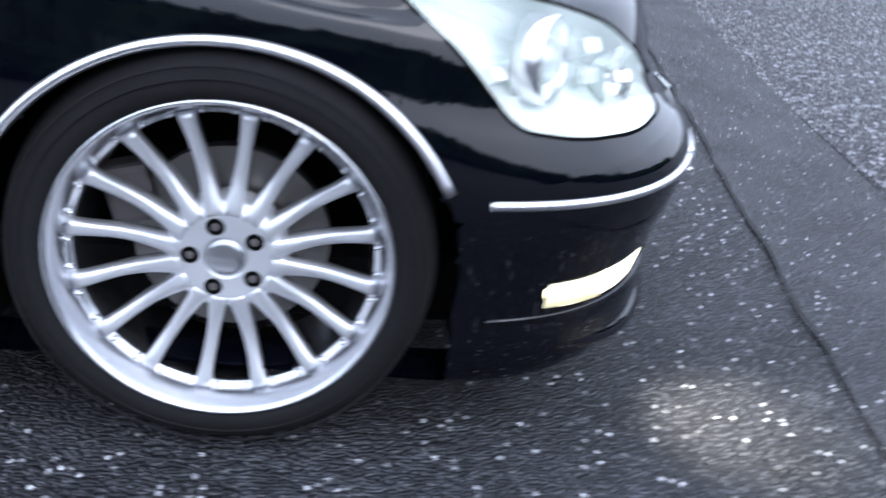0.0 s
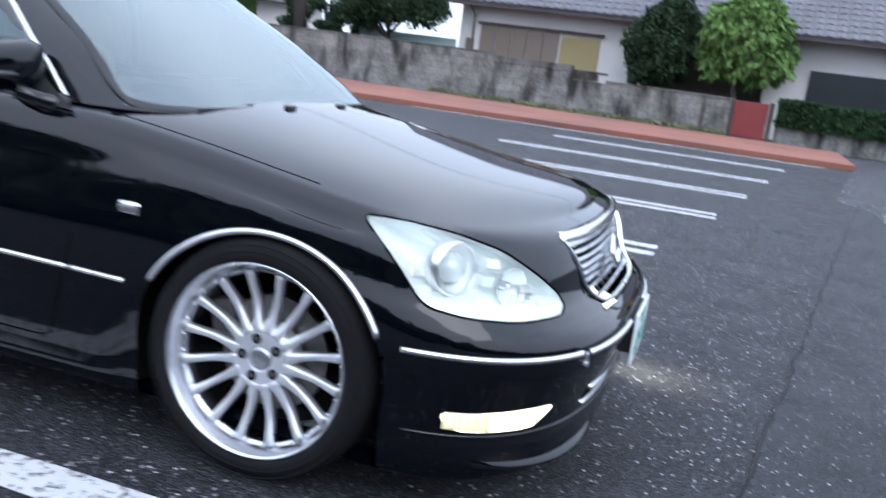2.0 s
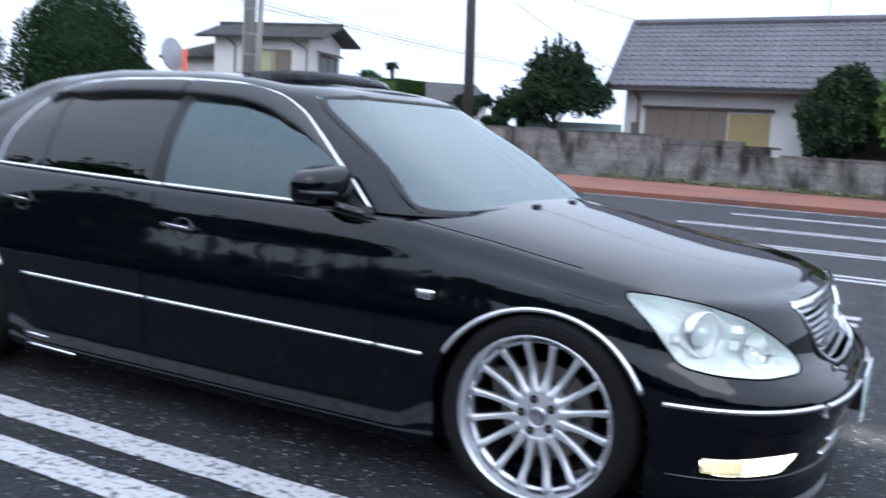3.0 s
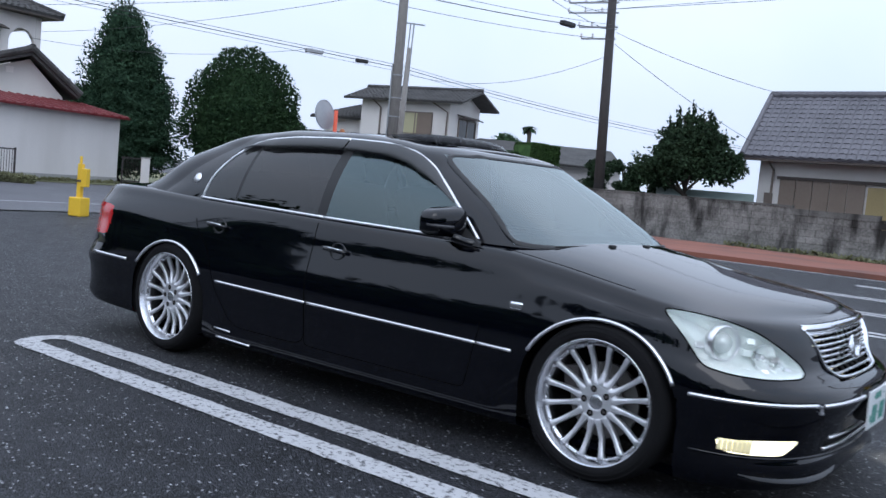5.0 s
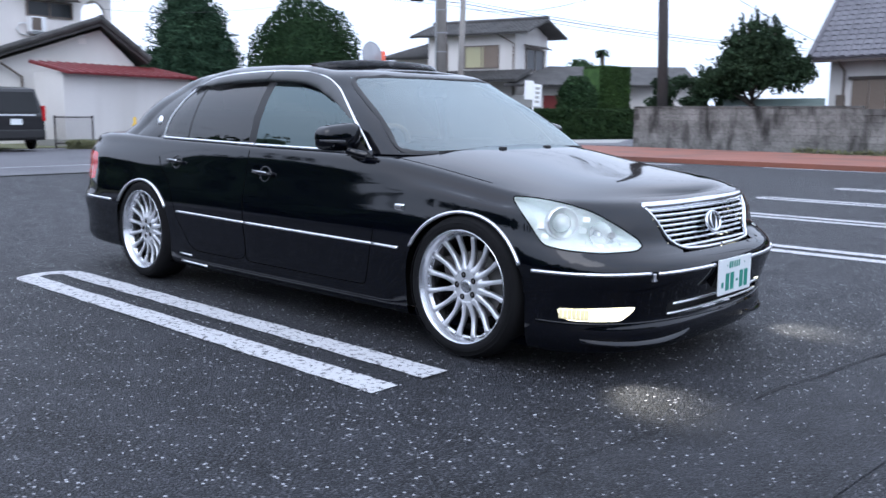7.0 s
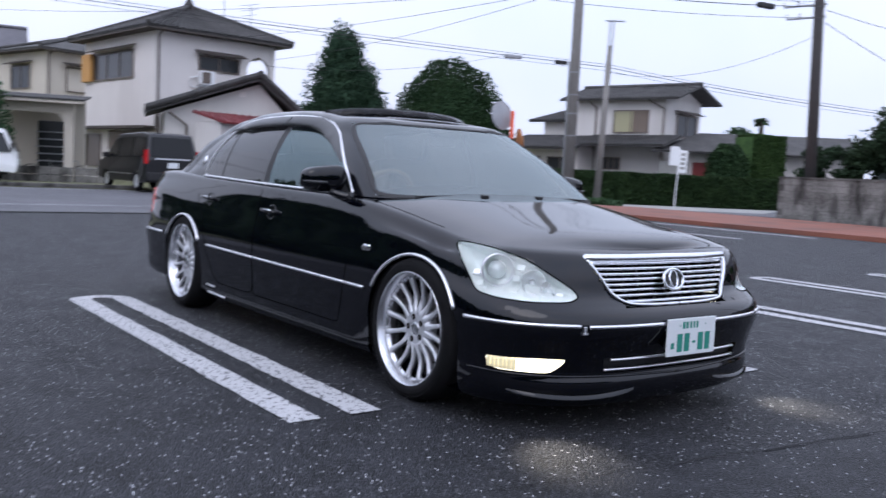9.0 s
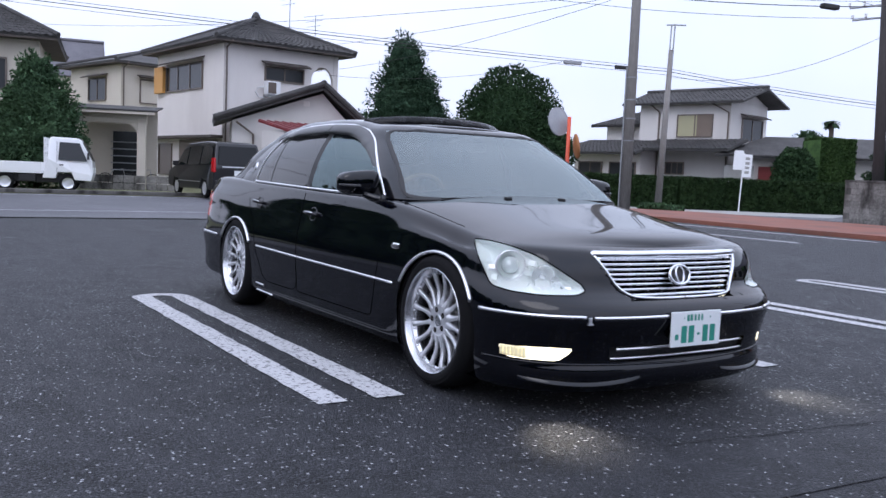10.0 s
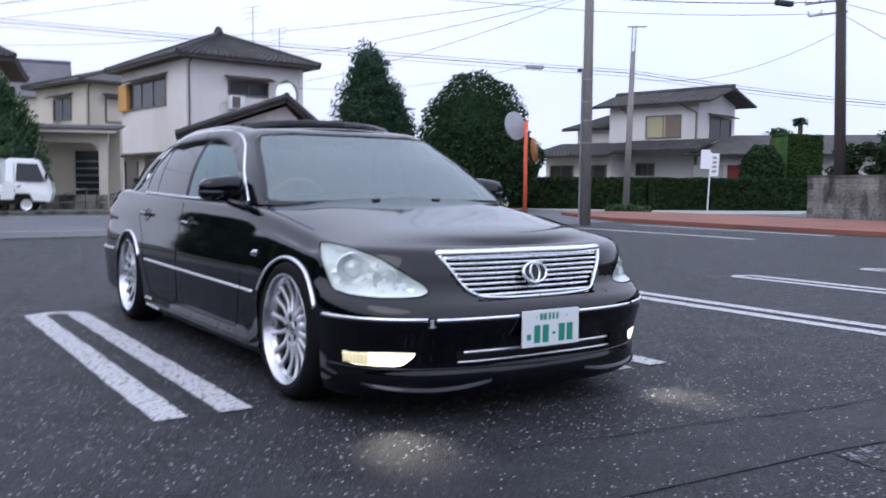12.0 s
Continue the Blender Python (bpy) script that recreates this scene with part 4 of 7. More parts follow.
    r = part("roof", bm, mat, parent)
    r.matrix_basis = m
    return r


I4 = Matrix.Identity(4)


def main_house():
    """The two-storey plastered house across the street, with its annex and garage."""
    deep = 7.6
    h, ln = hip_house("house", (-33.6, 9.1), (-34.19, 14.72), deep, 0, 6.45, 1.45, 0.6, "plaster", "tile", "two-storey pale plaster house with grey tiled hip roof", notch=(1.4, 3.7))
    # front: window with an air conditioner, and an open arched balcony at the end
    window_on(h, I4, 1.95, 3.80, 4.92, 5.46, hood=True, panes=2)
    ac = new("air_conditioner", mesh_of("air_conditioner", boxed((1.85, -0.42, 4.26), (2.5, -0.08, 4.84), bevel=0.03), M["white_enamel"]))
    ac.parent = h
    part("fan_grille", boxed((1.9, -0.43, 4.31), (2.28, -0.418, 4.79)), M["alu"], ac)
    part("bracket", boxed((1.87, -0.4, 4.17), (2.48, -0.02, 4.25)), M["steel"], ac)
    part("cable_loop", tube(bmesh.new(), [(1.85, -0.12, 4.6), (1.6, -0.05, 4.55), (1.48, -0.05, 4.35), (1.62, -0.05, 4.15), (1.9, -0.05, 4.12)], 0.03, 6), M["white_enamel"], ac)
    # side wall: windows under dark hoods, and an orange shutter box
    ms = Matrix(((0, 1, 0, 0), (1, 0, 0, 0), (0, 0, 1, 0), (0, 0, 0, 1)))
    window_on(h, ms, 2.15, 6.35, 4.50, 5.62, y=0.0, panes=3, hood=True, label="sliding window under a dark hood")
    part("shutter_box", boxed((-0.2, 6.45, 4.45), (-0.02, 7.55, 5.7), bevel=0.02), M["orange_board"], h, "orange wooden shutter box")
    part("ledge", boxed((-0.55, -0.1, 2.25), (-0.01, 7.6, 2.38), bevel=0.02), M["wood_dark"], h, "dark ledge over the ground floor")
    window_on(h, ms, 5.6, 7.2, 0.6, 2.0, panes=1, mat="alu")
    part("shutter", boxed((-0.06, 0.4, 1.35), (-0.02, 4.6, 2.2)), M["shutter_brown"], h, "brown ground-floor shutters")
    window_on(h, I4, 0.5, 0.75, 2.5, 2.8, panes=1)
    # open veranda at the end: parapet, posts and a shallow arch
    part("parapet", boxed((ln - 1.4, 0.0, 3.7), (ln, 0.14, 4.6), bevel=0.02), M["plaster"], h)
    part("parapet", boxed((ln - 0.14, 0.14, 3.7), (ln, deep, 4.6), bevel=0.02), M["plaster"], h)
    part("post", boxed((ln - 0.25, 0.0, 4.6), (ln, 0.25, 6.3), bevel=0.03), M["plaster"], h)
    part("post", boxed((ln - 0.25, deep - 0.25, 4.6), (ln, deep, 6.3), bevel=0.03), M["plaster"], h)
    ar = bmesh.new()
    xs = np.linspace(ln - 1.4, ln - 0.25, 15)
    zs = [5.2 + 0.55 * math.sin(math.pi * k / 14) ** 0.6 for k in range(15)]
    fr = [[ar.verts.new((x, yy, z)) for x, z in zip(xs, zs)] + [ar.verts.new((x, yy, 6.4)) for x in xs[::-1]] for yy in (0.02, 0.22)]
    ar.faces.new(fr[0])
    ar.faces.new(fr[1][::-1])
    for k in range(30):
        ar.faces.new((fr[0][k], fr[1][k], fr[1][(k + 1) % 30], fr[0][(k + 1) % 30]))
    bmesh.ops.recalc_face_normals(ar, faces=ar.faces[:])
    part("arch", ar, M["plaster"], h)
    part("beam", boxed((ln - 0.2, 0.25, 5.8), (ln, deep, 6.4)), M["plaster"], h)
    rt = lathe(bmesh.new(), [(0.0, 0.0), (0.2, 0.0), (0.22, 0.16), (0.12, 0.36), (0.0, 0.42)], 10, Matrix.Translation((ln / 2, ln / 2, 7.88)))
    part("ridge_end", rt, M["tile"], h, "dark ornamental ridge-end tile")
    # annex with its own tiled gable
    a, b = plan(72.3, 35.5), plan(63.2, 36.0)
    an = thing("house_annex", "single-storey plaster annex with a tiled gable roof", "house")
    m, la = frame_at(a, b)
    an.matrix_world = m
    bm = bmesh.new()
    prof = [(0.7, 0), (la - 0.4, 0), (la - 0.4, 2.9), (la * 0.73, 4.08), (0.7, 2.85)]
    front = [bm.verts.new((x, 0.0, z)) for x, z in prof]
    back = [bm.verts.new((x, 3.4, z)) for x, z in prof]
    bm.faces.new(front)
    bm.faces.new(back[::-1])
    for i in range(5):
        bm.faces.new((front[i], back[i], back[(i + 1) % 5], front[(i + 1) % 5]))
    bmesh.ops.recalc_face_normals(bm, faces=bm.faces[:])
    part("wall", bm, M["plaster_white"], an)
    rf = bmesh.new()
    for q in (((0.0, 3.6, 2.85), (0.0, -0.5, 2.85), (la * 0.73, -0.5, 4.34), (la * 0.73, 3.6, 4.34)), ((la + 0.1, -0.5, 3.0), (la + 0.1, 3.6, 3.0), (la * 0.73, 3.6, 4.34), (la * 0.73, -0.5, 4.34))):
        slab_roof(rf, q, 0.14)
        tile_rows(rf, q)
    for pq in (((0.0, -0.5, 2.9), (la * 0.73, -0.5, 4.42)), ((la * 0.73, -0.5, 4.42), (la + 0.1, -0.5, 3.05)), ((la * 0.73, -0.5, 4.46), (la * 0.73, 3.6, 4.46))):
        tube(rf, pq, 0.12, 8)
    part("roof", rf, M["tile"], an)
    part("vent", boxed((la * 0.6, -0.03, 3.55), (la * 0.6 + 0.25, 0.02, 3.75)), M["plaster"], an)
    part("downpipe", tube(bmesh.new(), [(0.85, -0.3, 2.8), (1.5, -0.08, 2.35), (1.5, -0.08, 0)], 0.045, 8), M["alu"], an)
    # white garage with a red sheet roof
    a, b = (-26.1, 8.9), (-27.5, 14.3)
    g = thing("garage", "white rendered garage with a red corrugated roof", "garage")
    m, lg = frame_at(a, b)
    g.matrix_world = m
    part("wall", boxed((0, 0, 0), (lg, 1.4, 2.42)), M["plaster_white"], g)
    part("plinth", boxed((-0.01, -0.015, 0), (lg + 0.01, 1.41, 0.25)), M["kerb"], g)
    rf = bmesh.new()
    slab_roof(rf, [(-0.1, -0.35, 2.42), (lg + 0.1, -0.35, 2.42), (lg * 0.93, 1.5, 2.80), (-0.1, 1.5, 2.80)], 0.07)
    roof = part("roof", rf, M["red_roof"], g)
    for i in range(16):
        x = -0.05 + (lg + 0.05) * i / 15
        xt = -0.05 + (lg * 0.93) * i / 15
        part("roof_rib", tube(bmesh.new(), [(x, -0.36, 2.44), (xt, 1.5, 2.82)], 0.03, 6), M["red_roof"], roof)
    steel = plain("dark painted steel", (0.028, 0.022, 0.022), 0.6)

    def garden_fence(m, length, high, label):
        """Two rails on end posts, with thin upright bars between them."""
        f = thing("fence", label, "fence", m)
        for x in (0.0, length):
            part("post", boxed((x - 0.03, -0.03, 0), (x + 0.03, 0.03, high + 0.03), bevel=0.006), steel, f)
        for z in (0.14, high - 0.04):
            part("rail", boxed((0.03, -0.018, z), (length - 0.03, 0.018, z + 0.04)), steel, f)
        me = mesh_of("bar", rod(bmesh.new(), (0, 0, 0.18), (0, 0, high - 0.04), 0.009, n=6), steel)
        n = int(length / 0.07)
        for k in range(1, n):
            o = new("bar", me)
            o.parent = f
            o.matrix_basis = pose(length * k / n, 0, 0)

    garden_fence(pose(-25.3, 8.2, 0, 0, 0, 68), 1.1, 1.0, "low dark steel garden fence beside the garage")
    garden_fence(pose(-27.42, 14.46, 0, 0, 0, 58), 0.68, 1.02, "dark steel garden fence between garage and gate post")
    post = thing("gate_post", "pale concrete gate post at the end of a fence", "post", pose(-26.93, 15.08, 0, 0, 0, 58))
    part("shaft", boxed((-0.15, -0.12, 0), (0.15, 0.12, 1.03), bevel=0.012), M["plaster_white"], post)
    part("cap", boxed((-0.17, -0.14, 1.03), (0.17, 0.14, 1.08), bevel=0.012), M["kerb"], post)


def cream_houses():
    """The cream house with its porch, and the houses behind it."""
    h, ln = hip_house("house", plan(88.5, 37.5), plan(82.2, 37.0), 6.5, 0, 5.6, 1.5, 0.7, "cream", "tile", "cream plaster house with a dark tiled roof")
    window_on(h, I4, 0.8, 3.0, 3.6, 4.7, panes=2)
    h2, ln = hip_house("house", (-45.75, 7.58), (-47.2, 13.4), 6.1, 0, 6.4, 1.0, 0.6, "cream", "tile", "cream two-storey house behind a porch", tiles=False)
    ms = Matrix(((0, 1, 0, 0), (1, 0, 0, 0), (0, 0, 1, 0), (0, 0, 0, 1)))
    window_on(h2, ms, 1.7, 3.75, 4.4, 5.55, hood=True)
    window_on(h2, I4, 1.1, 2.6, 4.3, 5.5, panes=1, mat="cream", hood=True)
    back = thing("house", "distant house with a plain grey roof", "house")
    m, ln = frame_at(plan(84.4, 66), plan(78.9, 66))
    back.matrix_world = m
    part("wall", boxed((0, 0, 0), (ln, 5, 6.7)), M["cream"], back)
    gable_roof(back, I4, (0, 0), (ln, 5), 6.7, 9.35, True, 0.4, M["tile_pale"], tiles=False)
    porch = thing("porch", "cream porch with a tiled lean-to roof and pillars", "porch")
    m, ln = frame_at(plan(80.6, 37.0), plan(76.2, 36.6))
    porch.matrix_world = m
    for x in (0.1, ln - 0.35):
        part("pillar", boxed((x, -0.15, 0), (x + 0.32, 0.2, 2.75), bevel=0.02), M["cream"], porch)
    part("beam", boxed((0, -0.12, 2.55), (ln, 0.2, 2.95), bevel=0.01), M["cream"], porch)
    rf = bmesh.new()
    q = ((-0.4, -0.7, 3.06), (ln + 0.4, -0.7, 3.06), (ln + 0.4, 2.2, 3.36), (-0.4, 2.2, 3.36))
    slab_roof(rf, q, 0.06)
    part("roof", rf, M["tile"], porch)
    part("fascia", boxed((-0.36, -0.66, 2.9), (ln + 0.36, -0.6, 3.0)), M["cream"], porch)
    part("back_wall", boxed((-0.3, 2.0, 0), (ln + 0.2, 2.2, 3.2)), M["cream"], porch)
    part("doorway", boxed((1.35, 1.93, 0.1), (2.35, 2.0, 2.3)), M["window"], porch, "dark doorway")
    for k in range(5):
        part("rail", rod(bmesh.new(), (1.3, 1.7, 0.75 + 0.28 * k), (2.4, 1.7, 0.75 + 0.28 * k), 0.025, n=6), M["steel"], porch)
    for x in (0.42, ln - 0.35):
        cn = bmesh.new()
        sgn = 1 if x < 1 else -1
        arc = [(x + sgn * 0.45 * (1 - math.cos(a)), 2.56 - 0.45 * (1 - math.sin(a))) for a in np.linspace(0, math.pi / 2, 9)]
        sides = [[cn.verts.new((px, yy, pz)) for px, pz in arc + [(x, 2.56)]] for yy in (-0.11, 0.19)]
        cn.faces.new(sides[0])
        cn.faces.new(sides[1][::-1])
        for k in range(10):
            cn.faces.new((sides[0][k], sides[1][k], sides[1][(k + 1) % 10], sides[0][(k + 1) % 10]))
        bmesh.ops.recalc_face_normals(cn, faces=cn.faces[:])
        part("arch_corner", cn, M["cream"], porch)
    gw = thing("garden_wall", "low patterned concrete block garden wall", "wall", frame_at(plan(80.0, 35.6), plan(76.6, 35.2))[0])
    me = mesh_of("block", boxed((0.01, 0, 0.01), (0.38, 0.14, 0.28), bevel=0.01), M["concrete"])
    for row in range(2):
        for k in range(6):
            o = new("block", me)
            o.parent = gw
            o.matrix_basis = pose(0.39 * k, 0, 0.29 * row)
    gw2 = copy_thing(gw, frame_at(plan(76.2, 35.5), plan(75.0, 35.4))[0])
    for o in list(gw2.children)[3:6] + list(gw2.children)[9:]:
        bpy.data.objects.remove(o)
    fl = thing("bicycle_rack", "dark clutter of bicycles under the porch", "bicycle")
    fl.matrix_world = frame_at(plan(79.0, 36.9), plan(76.6, 36.9))[0]
    for k in range(2):
        wheel = bmesh.new()
        for s in (0.0, 1.0):
            tube(wheel, [(0.3 + 1.0 * k + s * 0.75 + 0.3 * math.cos(a), 0.4 * k, 0.32 + 0.3 * math.sin(a)) for a in np.linspace(0, 2 * math.pi, 17)[:-1]], 0.018, 5, closed=True)
        part("wheel", wheel, M["black"], fl)
        part("bike_frame", tube(bmesh.new(), [(0.3 + k, 0.4 * k, 0.32), (0.6 + k, 0.4 * k, 0.75), (0.95 + k, 0.4 * k, 0.8), (1.05 + k, 0.4 * k, 0.32)], 0.02, 6), M["steel"], fl)


def far_house():
    """The two-storey house behind the hedge, with its low tiled wing."""
    c, r_ = plan(45.5, 52.5), plan(40.1, 49.5)
    h = thing("house", "two-storey white plaster house with shallow grey roofs", "house")
    m, ln = frame_at(c, r_)
    h.matrix_world = m
    dep = 3.9
    part("wall", boxed((0, 0, 0), (ln, dep, 5.6)), M["plaster_white"], h)
    gable_roof(h, I4, (-0.3, 0), (ln + 0.4, dep), 5.55, 6.4, True, 0.6, M["tile"])
    gb = bmesh.new()
    gv = [gb.verts.new(p) for p in ((ln, 0, 5.55), (ln, dep, 5.55), (ln, dep / 2, 6.25))]
    gb.faces.new(gv)
    part("gable", gb, M["plaster_white"], h)
    window_on(h, I4, 2.5, 4.6, 3.75, 4.9, mat="curtain", panes=2)
    part("shutter", boxed((3.7, -0.06, 3.75), (4.65, -0.025, 4.9)), M["shutter_brown"], h)
    ms = Matrix(((0, -1, 0, ln), (1, 0, 0, 0), (0, 0, 1, 0), (0, 0, 0, 1)))
    window_on(h, ms, 1.2, 3.4, 3.6, 4.75, panes=2, hood=True)
    part("downpipe", tube(bmesh.new(), [(ln - 0.9, -0.5, 5.5), (ln - 0.1, -0.06, 5.0), (ln - 0.1, -0.06, 0)], 0.05, 6), M["alu"], h)
    part("downpipe", tube(bmesh.new(), [(1.0, -0.5, 5.5), (1.3, -0.06, 5.1), (1.3, -0.06, 0)], 0.05, 6), M["alu"], h)
    # left wing, further back
    part("wall", boxed((-3.4, 1.5, 0), (0, 5.5, 4.6)), M["plaster_white"], h)
    rf = bmesh.new()
    low_roofs = [[(-4.2, 0.9, 4.5), (0.2, 0.9, 4.5), (0.2, 4.0, 5.6), (-2.2, 4.0, 5.6)], [(-4.4, -2.6, 2.75), (1.6, -2.6, 2.75), (1.6, 0.2, 3.55), (-3.6, 0.2, 3.55)], [(1.2, -1.9, 3.0), (ln + 1.0, -1.9, 3.0), (ln + 1.0, 0.1, 3.6), (1.2, 0.1, 3.6)]]
    for q in low_roofs:
        slab_roof(rf, q, 0.13)
        tile_rows(rf, q)
    # low roofs round the ground floor
    part("roof", rf, M["tile"], h)
    part("wall", boxed((-3.4, -1.5, 0), (1.2, 0.0, 2.9)), M["plaster"], h)
    window_on(h, I4, -3.0, -1.4, 0.7, 2.2, y=-1.52, panes=2)
    window_on(h, I4, -0.8, 0.9, 0.7, 2.2, y=-1.52, panes=2)
    window_on(h, I4, 1.9, 3.0, 1.7, 2.3, panes=3)
    wing = thing("house_wing", "long low wing with a shallow grey roof", "house")
    m2, l2 = frame_at(plan(39.5, 48.5), plan(29.0, 50.0))
    wing.matrix_world = m2
    part("wall", boxed((0.3, 0, 0), (l2, 4, 2.7)), M["plaster"], wing)
    rf = bmesh.new()
    slab_roof(rf, [(-1.2, -0.9, 2.75), (l2, -0.9, 2.75), (l2, 2.2, 3.85), (1.5, 2.2, 3.85)], 0.12)
    part("roof", rf, M["tile"], wing)
    part("door", boxed((1.0, -0.05, 0), (1.85, -0.01, 2.2)), M["red_paint"], wing, "dull red door")
    part("shutter", boxed((-0.7, -0.3, 0.4), (0.75, -0.25, 2.2)), M["kerb"], wing, "pale green corrugated panel")


def long_house():
    """The single-storey house behind the garden wall, under a big slate-grey roof."""
    a, b = (-8.2, 25.9), (-1.9, 25.35)
    h = thing("house", "white single-storey house under a pale slate roof", "house")
    m, ln = frame_at(a, b)
    h.matrix_world = m
    part("wall", boxed((0, 0, 0), (ln, 5.0, 3.1)), M["plaster_white"], h)
    part("wall", boxed((ln, 1.6, 0), (ln + 3.4, 5.0, 3.1)), M["shutter_brown"], h)
    part("wall", boxed((ln + 3.4, 0.2, 0), (ln + 13, 5.0, 3.1)), M["plaster_white"], h)
    rf = bmesh.new()
    L = ln + 13.5
    q1 = ((-0.35, -0.75, 3.0), (L, -0.75, 3.0), (L, 2.5, 5.35), (-0.95, 2.5, 5.35))
    q2 = ((L, 5.6, 3.0), (-0.35, 5.6, 3.0), (-0.95, 2.5, 5.35), (L, 2.5, 5.35))
    for q in (q1, q2):
        slab_roof(rf, q, 0.1)
    tile_rows(rf, q1, pitch=0.3, bulge=0.035)
    tube(rf, [(-0.95, 2.5, 5.42), (L, 2.5, 5.42)], 0.13, 8)
    tube(rf, [(-0.35, -0.75, 3.05), (-0.95, 2.5, 5.42)], 0.09, 8)
    part("roof", rf, M["tile_pale"], h)
    part("eaves_board", boxed((-0.3, -0.7, 2.86), (L, -0.55, 2.98)), M["wood_dark"], h)
    g = bmesh.new()
    g.faces.new([g.verts.new(p) for p in ((0.0, 0, 3.0), (0.0, 5, 3.0), (0.2, 2.5, 5.2))])
    part("gable", g, M["plaster_white"], h)
    s = bmesh.new()
    for k in range(5):
        box(s, (0.75 + 0.54 * k, -0.06, 0.9), (1.27 + 0.54 * k, -0.02, 2.32), bevel=0.01)
    part("shutter", s, M["shutter_brown"], h, "closed brown sliding shutters")
    part("shutter", boxed((3.5, -0.05, 0.9), (4.75, -0.01, 2.25), bevel=0.01), M["shutter_ochre"], h, "ochre sliding shutter")
    part("head", boxed((0.65, -0.1, 2.32), (4.85, 0.0, 2.42)), M["wood_dark"], h)
    part("meter_box", boxed((0.3, -0.15, 1.45), (0.55, 0.0, 1.85), bevel=0.02), M["alu"], h)
    part("downpipe", tube(bmesh.new(), [(0.5, -0.6, 2.9), (0.5, -0.08, 2.6), (0.5, -0.08, 0)], 0.04, 8), M["alu"], h)
    # flat dark panels on the wall paint the shade inside two openings
    for x0 in (ln + 4.6, ln + 8.2):
        part("shutter", boxed((x0, 0.13, 0.3), (x0 + 2.4, 0.19, 2.1), bevel=0.01), M["window"], h, "dark panel standing for a shaded opening under the eaves")
    ant = thing("aerial", "thin metal roof aerial", "aerial", m @ pose(5.6, 2.5, 5.4))
    part("mast", rod(bmesh.new(), (0, 0, 0), (0, 0, 1.1), 0.02, n=6), M["steel"], ant)
    part("element", rod(bmesh.new(), (-0.4, 0, 0.9), (0.4, 0, 0.9), 0.012, n=6), M["steel"], ant)
    gs = thing("greenhouse_screen", "pale green screen behind the wall", "screen", pose(-11.8, 25.9, 0, 0, 0, -4))
    part("panel", boxed((0, 0, 0), (3.6, 0.04, 1.75)), plain("pale green sheet", (0.26, 0.33, 0.31), 0.6), gs)


def aerials():
    for b, d, z, h in ((67.8, 44, 7.2, 2.2), (66.2, 45, 6.6, 2.0)):
        x, y = plan(b, d)
        t = thing("aerial", "thin television aerial on a roof", "aerial", pose(x, y, z, 0, 0, 30), group="roof aerials")
        part("mast", rod(bmesh.new(), (0, 0, -0.6), (0, 0, h), 0.022, n=6), M["steel"], t)
        for k in range(3):
            part("element", rod(bmesh.new(), (-0.7 + 0.1 * k, 0, h - 0.25 * k), (0.5 - 0.1 * k, 0, h - 0.25 * k + 0.05), 0.012, n=6), M["steel"], t)


main_house()
cream_houses()
far_house()
long_house()
aerials()


# ---- the black saloon: materials ----
def car_paint():
    """Deep black lacquer under clear coat, with a breath of orange peel and dust."""
    m, nd, lk, bs = nodes_of("black car paint")
    dust = noise_of(nd, lk, 6, 5)
    bs.inputs["Base Color"].default_value = (0.0010, 0.0014, 0.0034, 1)
    bs.inputs["Roughness"].default_value, bs.inputs["Specular IOR Level"].default_value = 0.5, 0.0
    bs.inputs["Coat Weight"].default_value, bs.inputs["Coat IOR"].default_value = 1.0, 1.51
    lk.new(ramped_value(nd, lk, dust.outputs["Fac"], 0.035, 0.055), bs.inputs["Coat Roughness"])
    return m


M["paint"] = car_paint()
M["chrome"] = plain("chrome", (0.78, 0.79, 0.81), 0.08, 1.0)
M["chrome_satin"] = plain("satin chrome trim", (0.86, 0.86, 0.88), 0.28, 1.0)
M["reflector"] = plain("lamp reflector", (0.93, 0.985, 0.965), 0.35, 0.15)
M["lamp_bowl"] = plain("lamp bowl", (0.88, 0.92, 0.91), 0.16, 0.55)
M["alloy"] = surface("silver painted alloy", (0.62, 0.63, 0.66), (0.69, 0.70, 0.73), 0.34, 0.7, coarse=5, fine=200, bump=0.0)
M["alloy_lip"] = plain("polished alloy lip", (0.60, 0.61, 0.64), 0.27, 1.0)
M["rubber"] = surface("tyre rubber", (0.005, 0.005, 0.006), (0.010, 0.010, 0.011), 0.85, coarse=8, fine=120, bump=0.15, depth=0.002)
M["disc"] = plain("brake disc", (0.22, 0.21, 0.20), 0.4, 0.9)
M["caliper"] = plain("brake caliper", (0.10, 0.09, 0.09), 0.6, 0.3)
M["rep_lens"] = plain("smoky lamp lens", (0.10, 0.10, 0.105), 0.15, coat=1.0)
M["mirror_lamp"] = plain("mirror lamp lens", (0.05, 0.05, 0.055), 0.4)
M["projector"] = plain("projector glass", (0.66, 0.72, 0.72), 0.10, 0.15, coat=1.0)
M["gap"] = plain("panel gap", (0.004, 0.004, 0.004), 0.9)
M["well"] = plain("wheel well liner", (0.006, 0.006, 0.006), 0.95)
for key, gloss in (("gap", 0.0), ("well", 0.0), ("rubber", 0.18)):
    M[key].node_tree.nodes["Principled BSDF"].inputs["Specular IOR Level"].default_value = gloss
M["glass_front"] = glass("coated windscreen glass", (0.36, 0.42, 0.41), 2.4, gloss=(0.86, 0.96, 0.97))
M["glass_side"] = glass("green tinted side glass", (0.34, 0.44, 0.44), 1.95, gloss=(0.80, 0.98, 1.0))
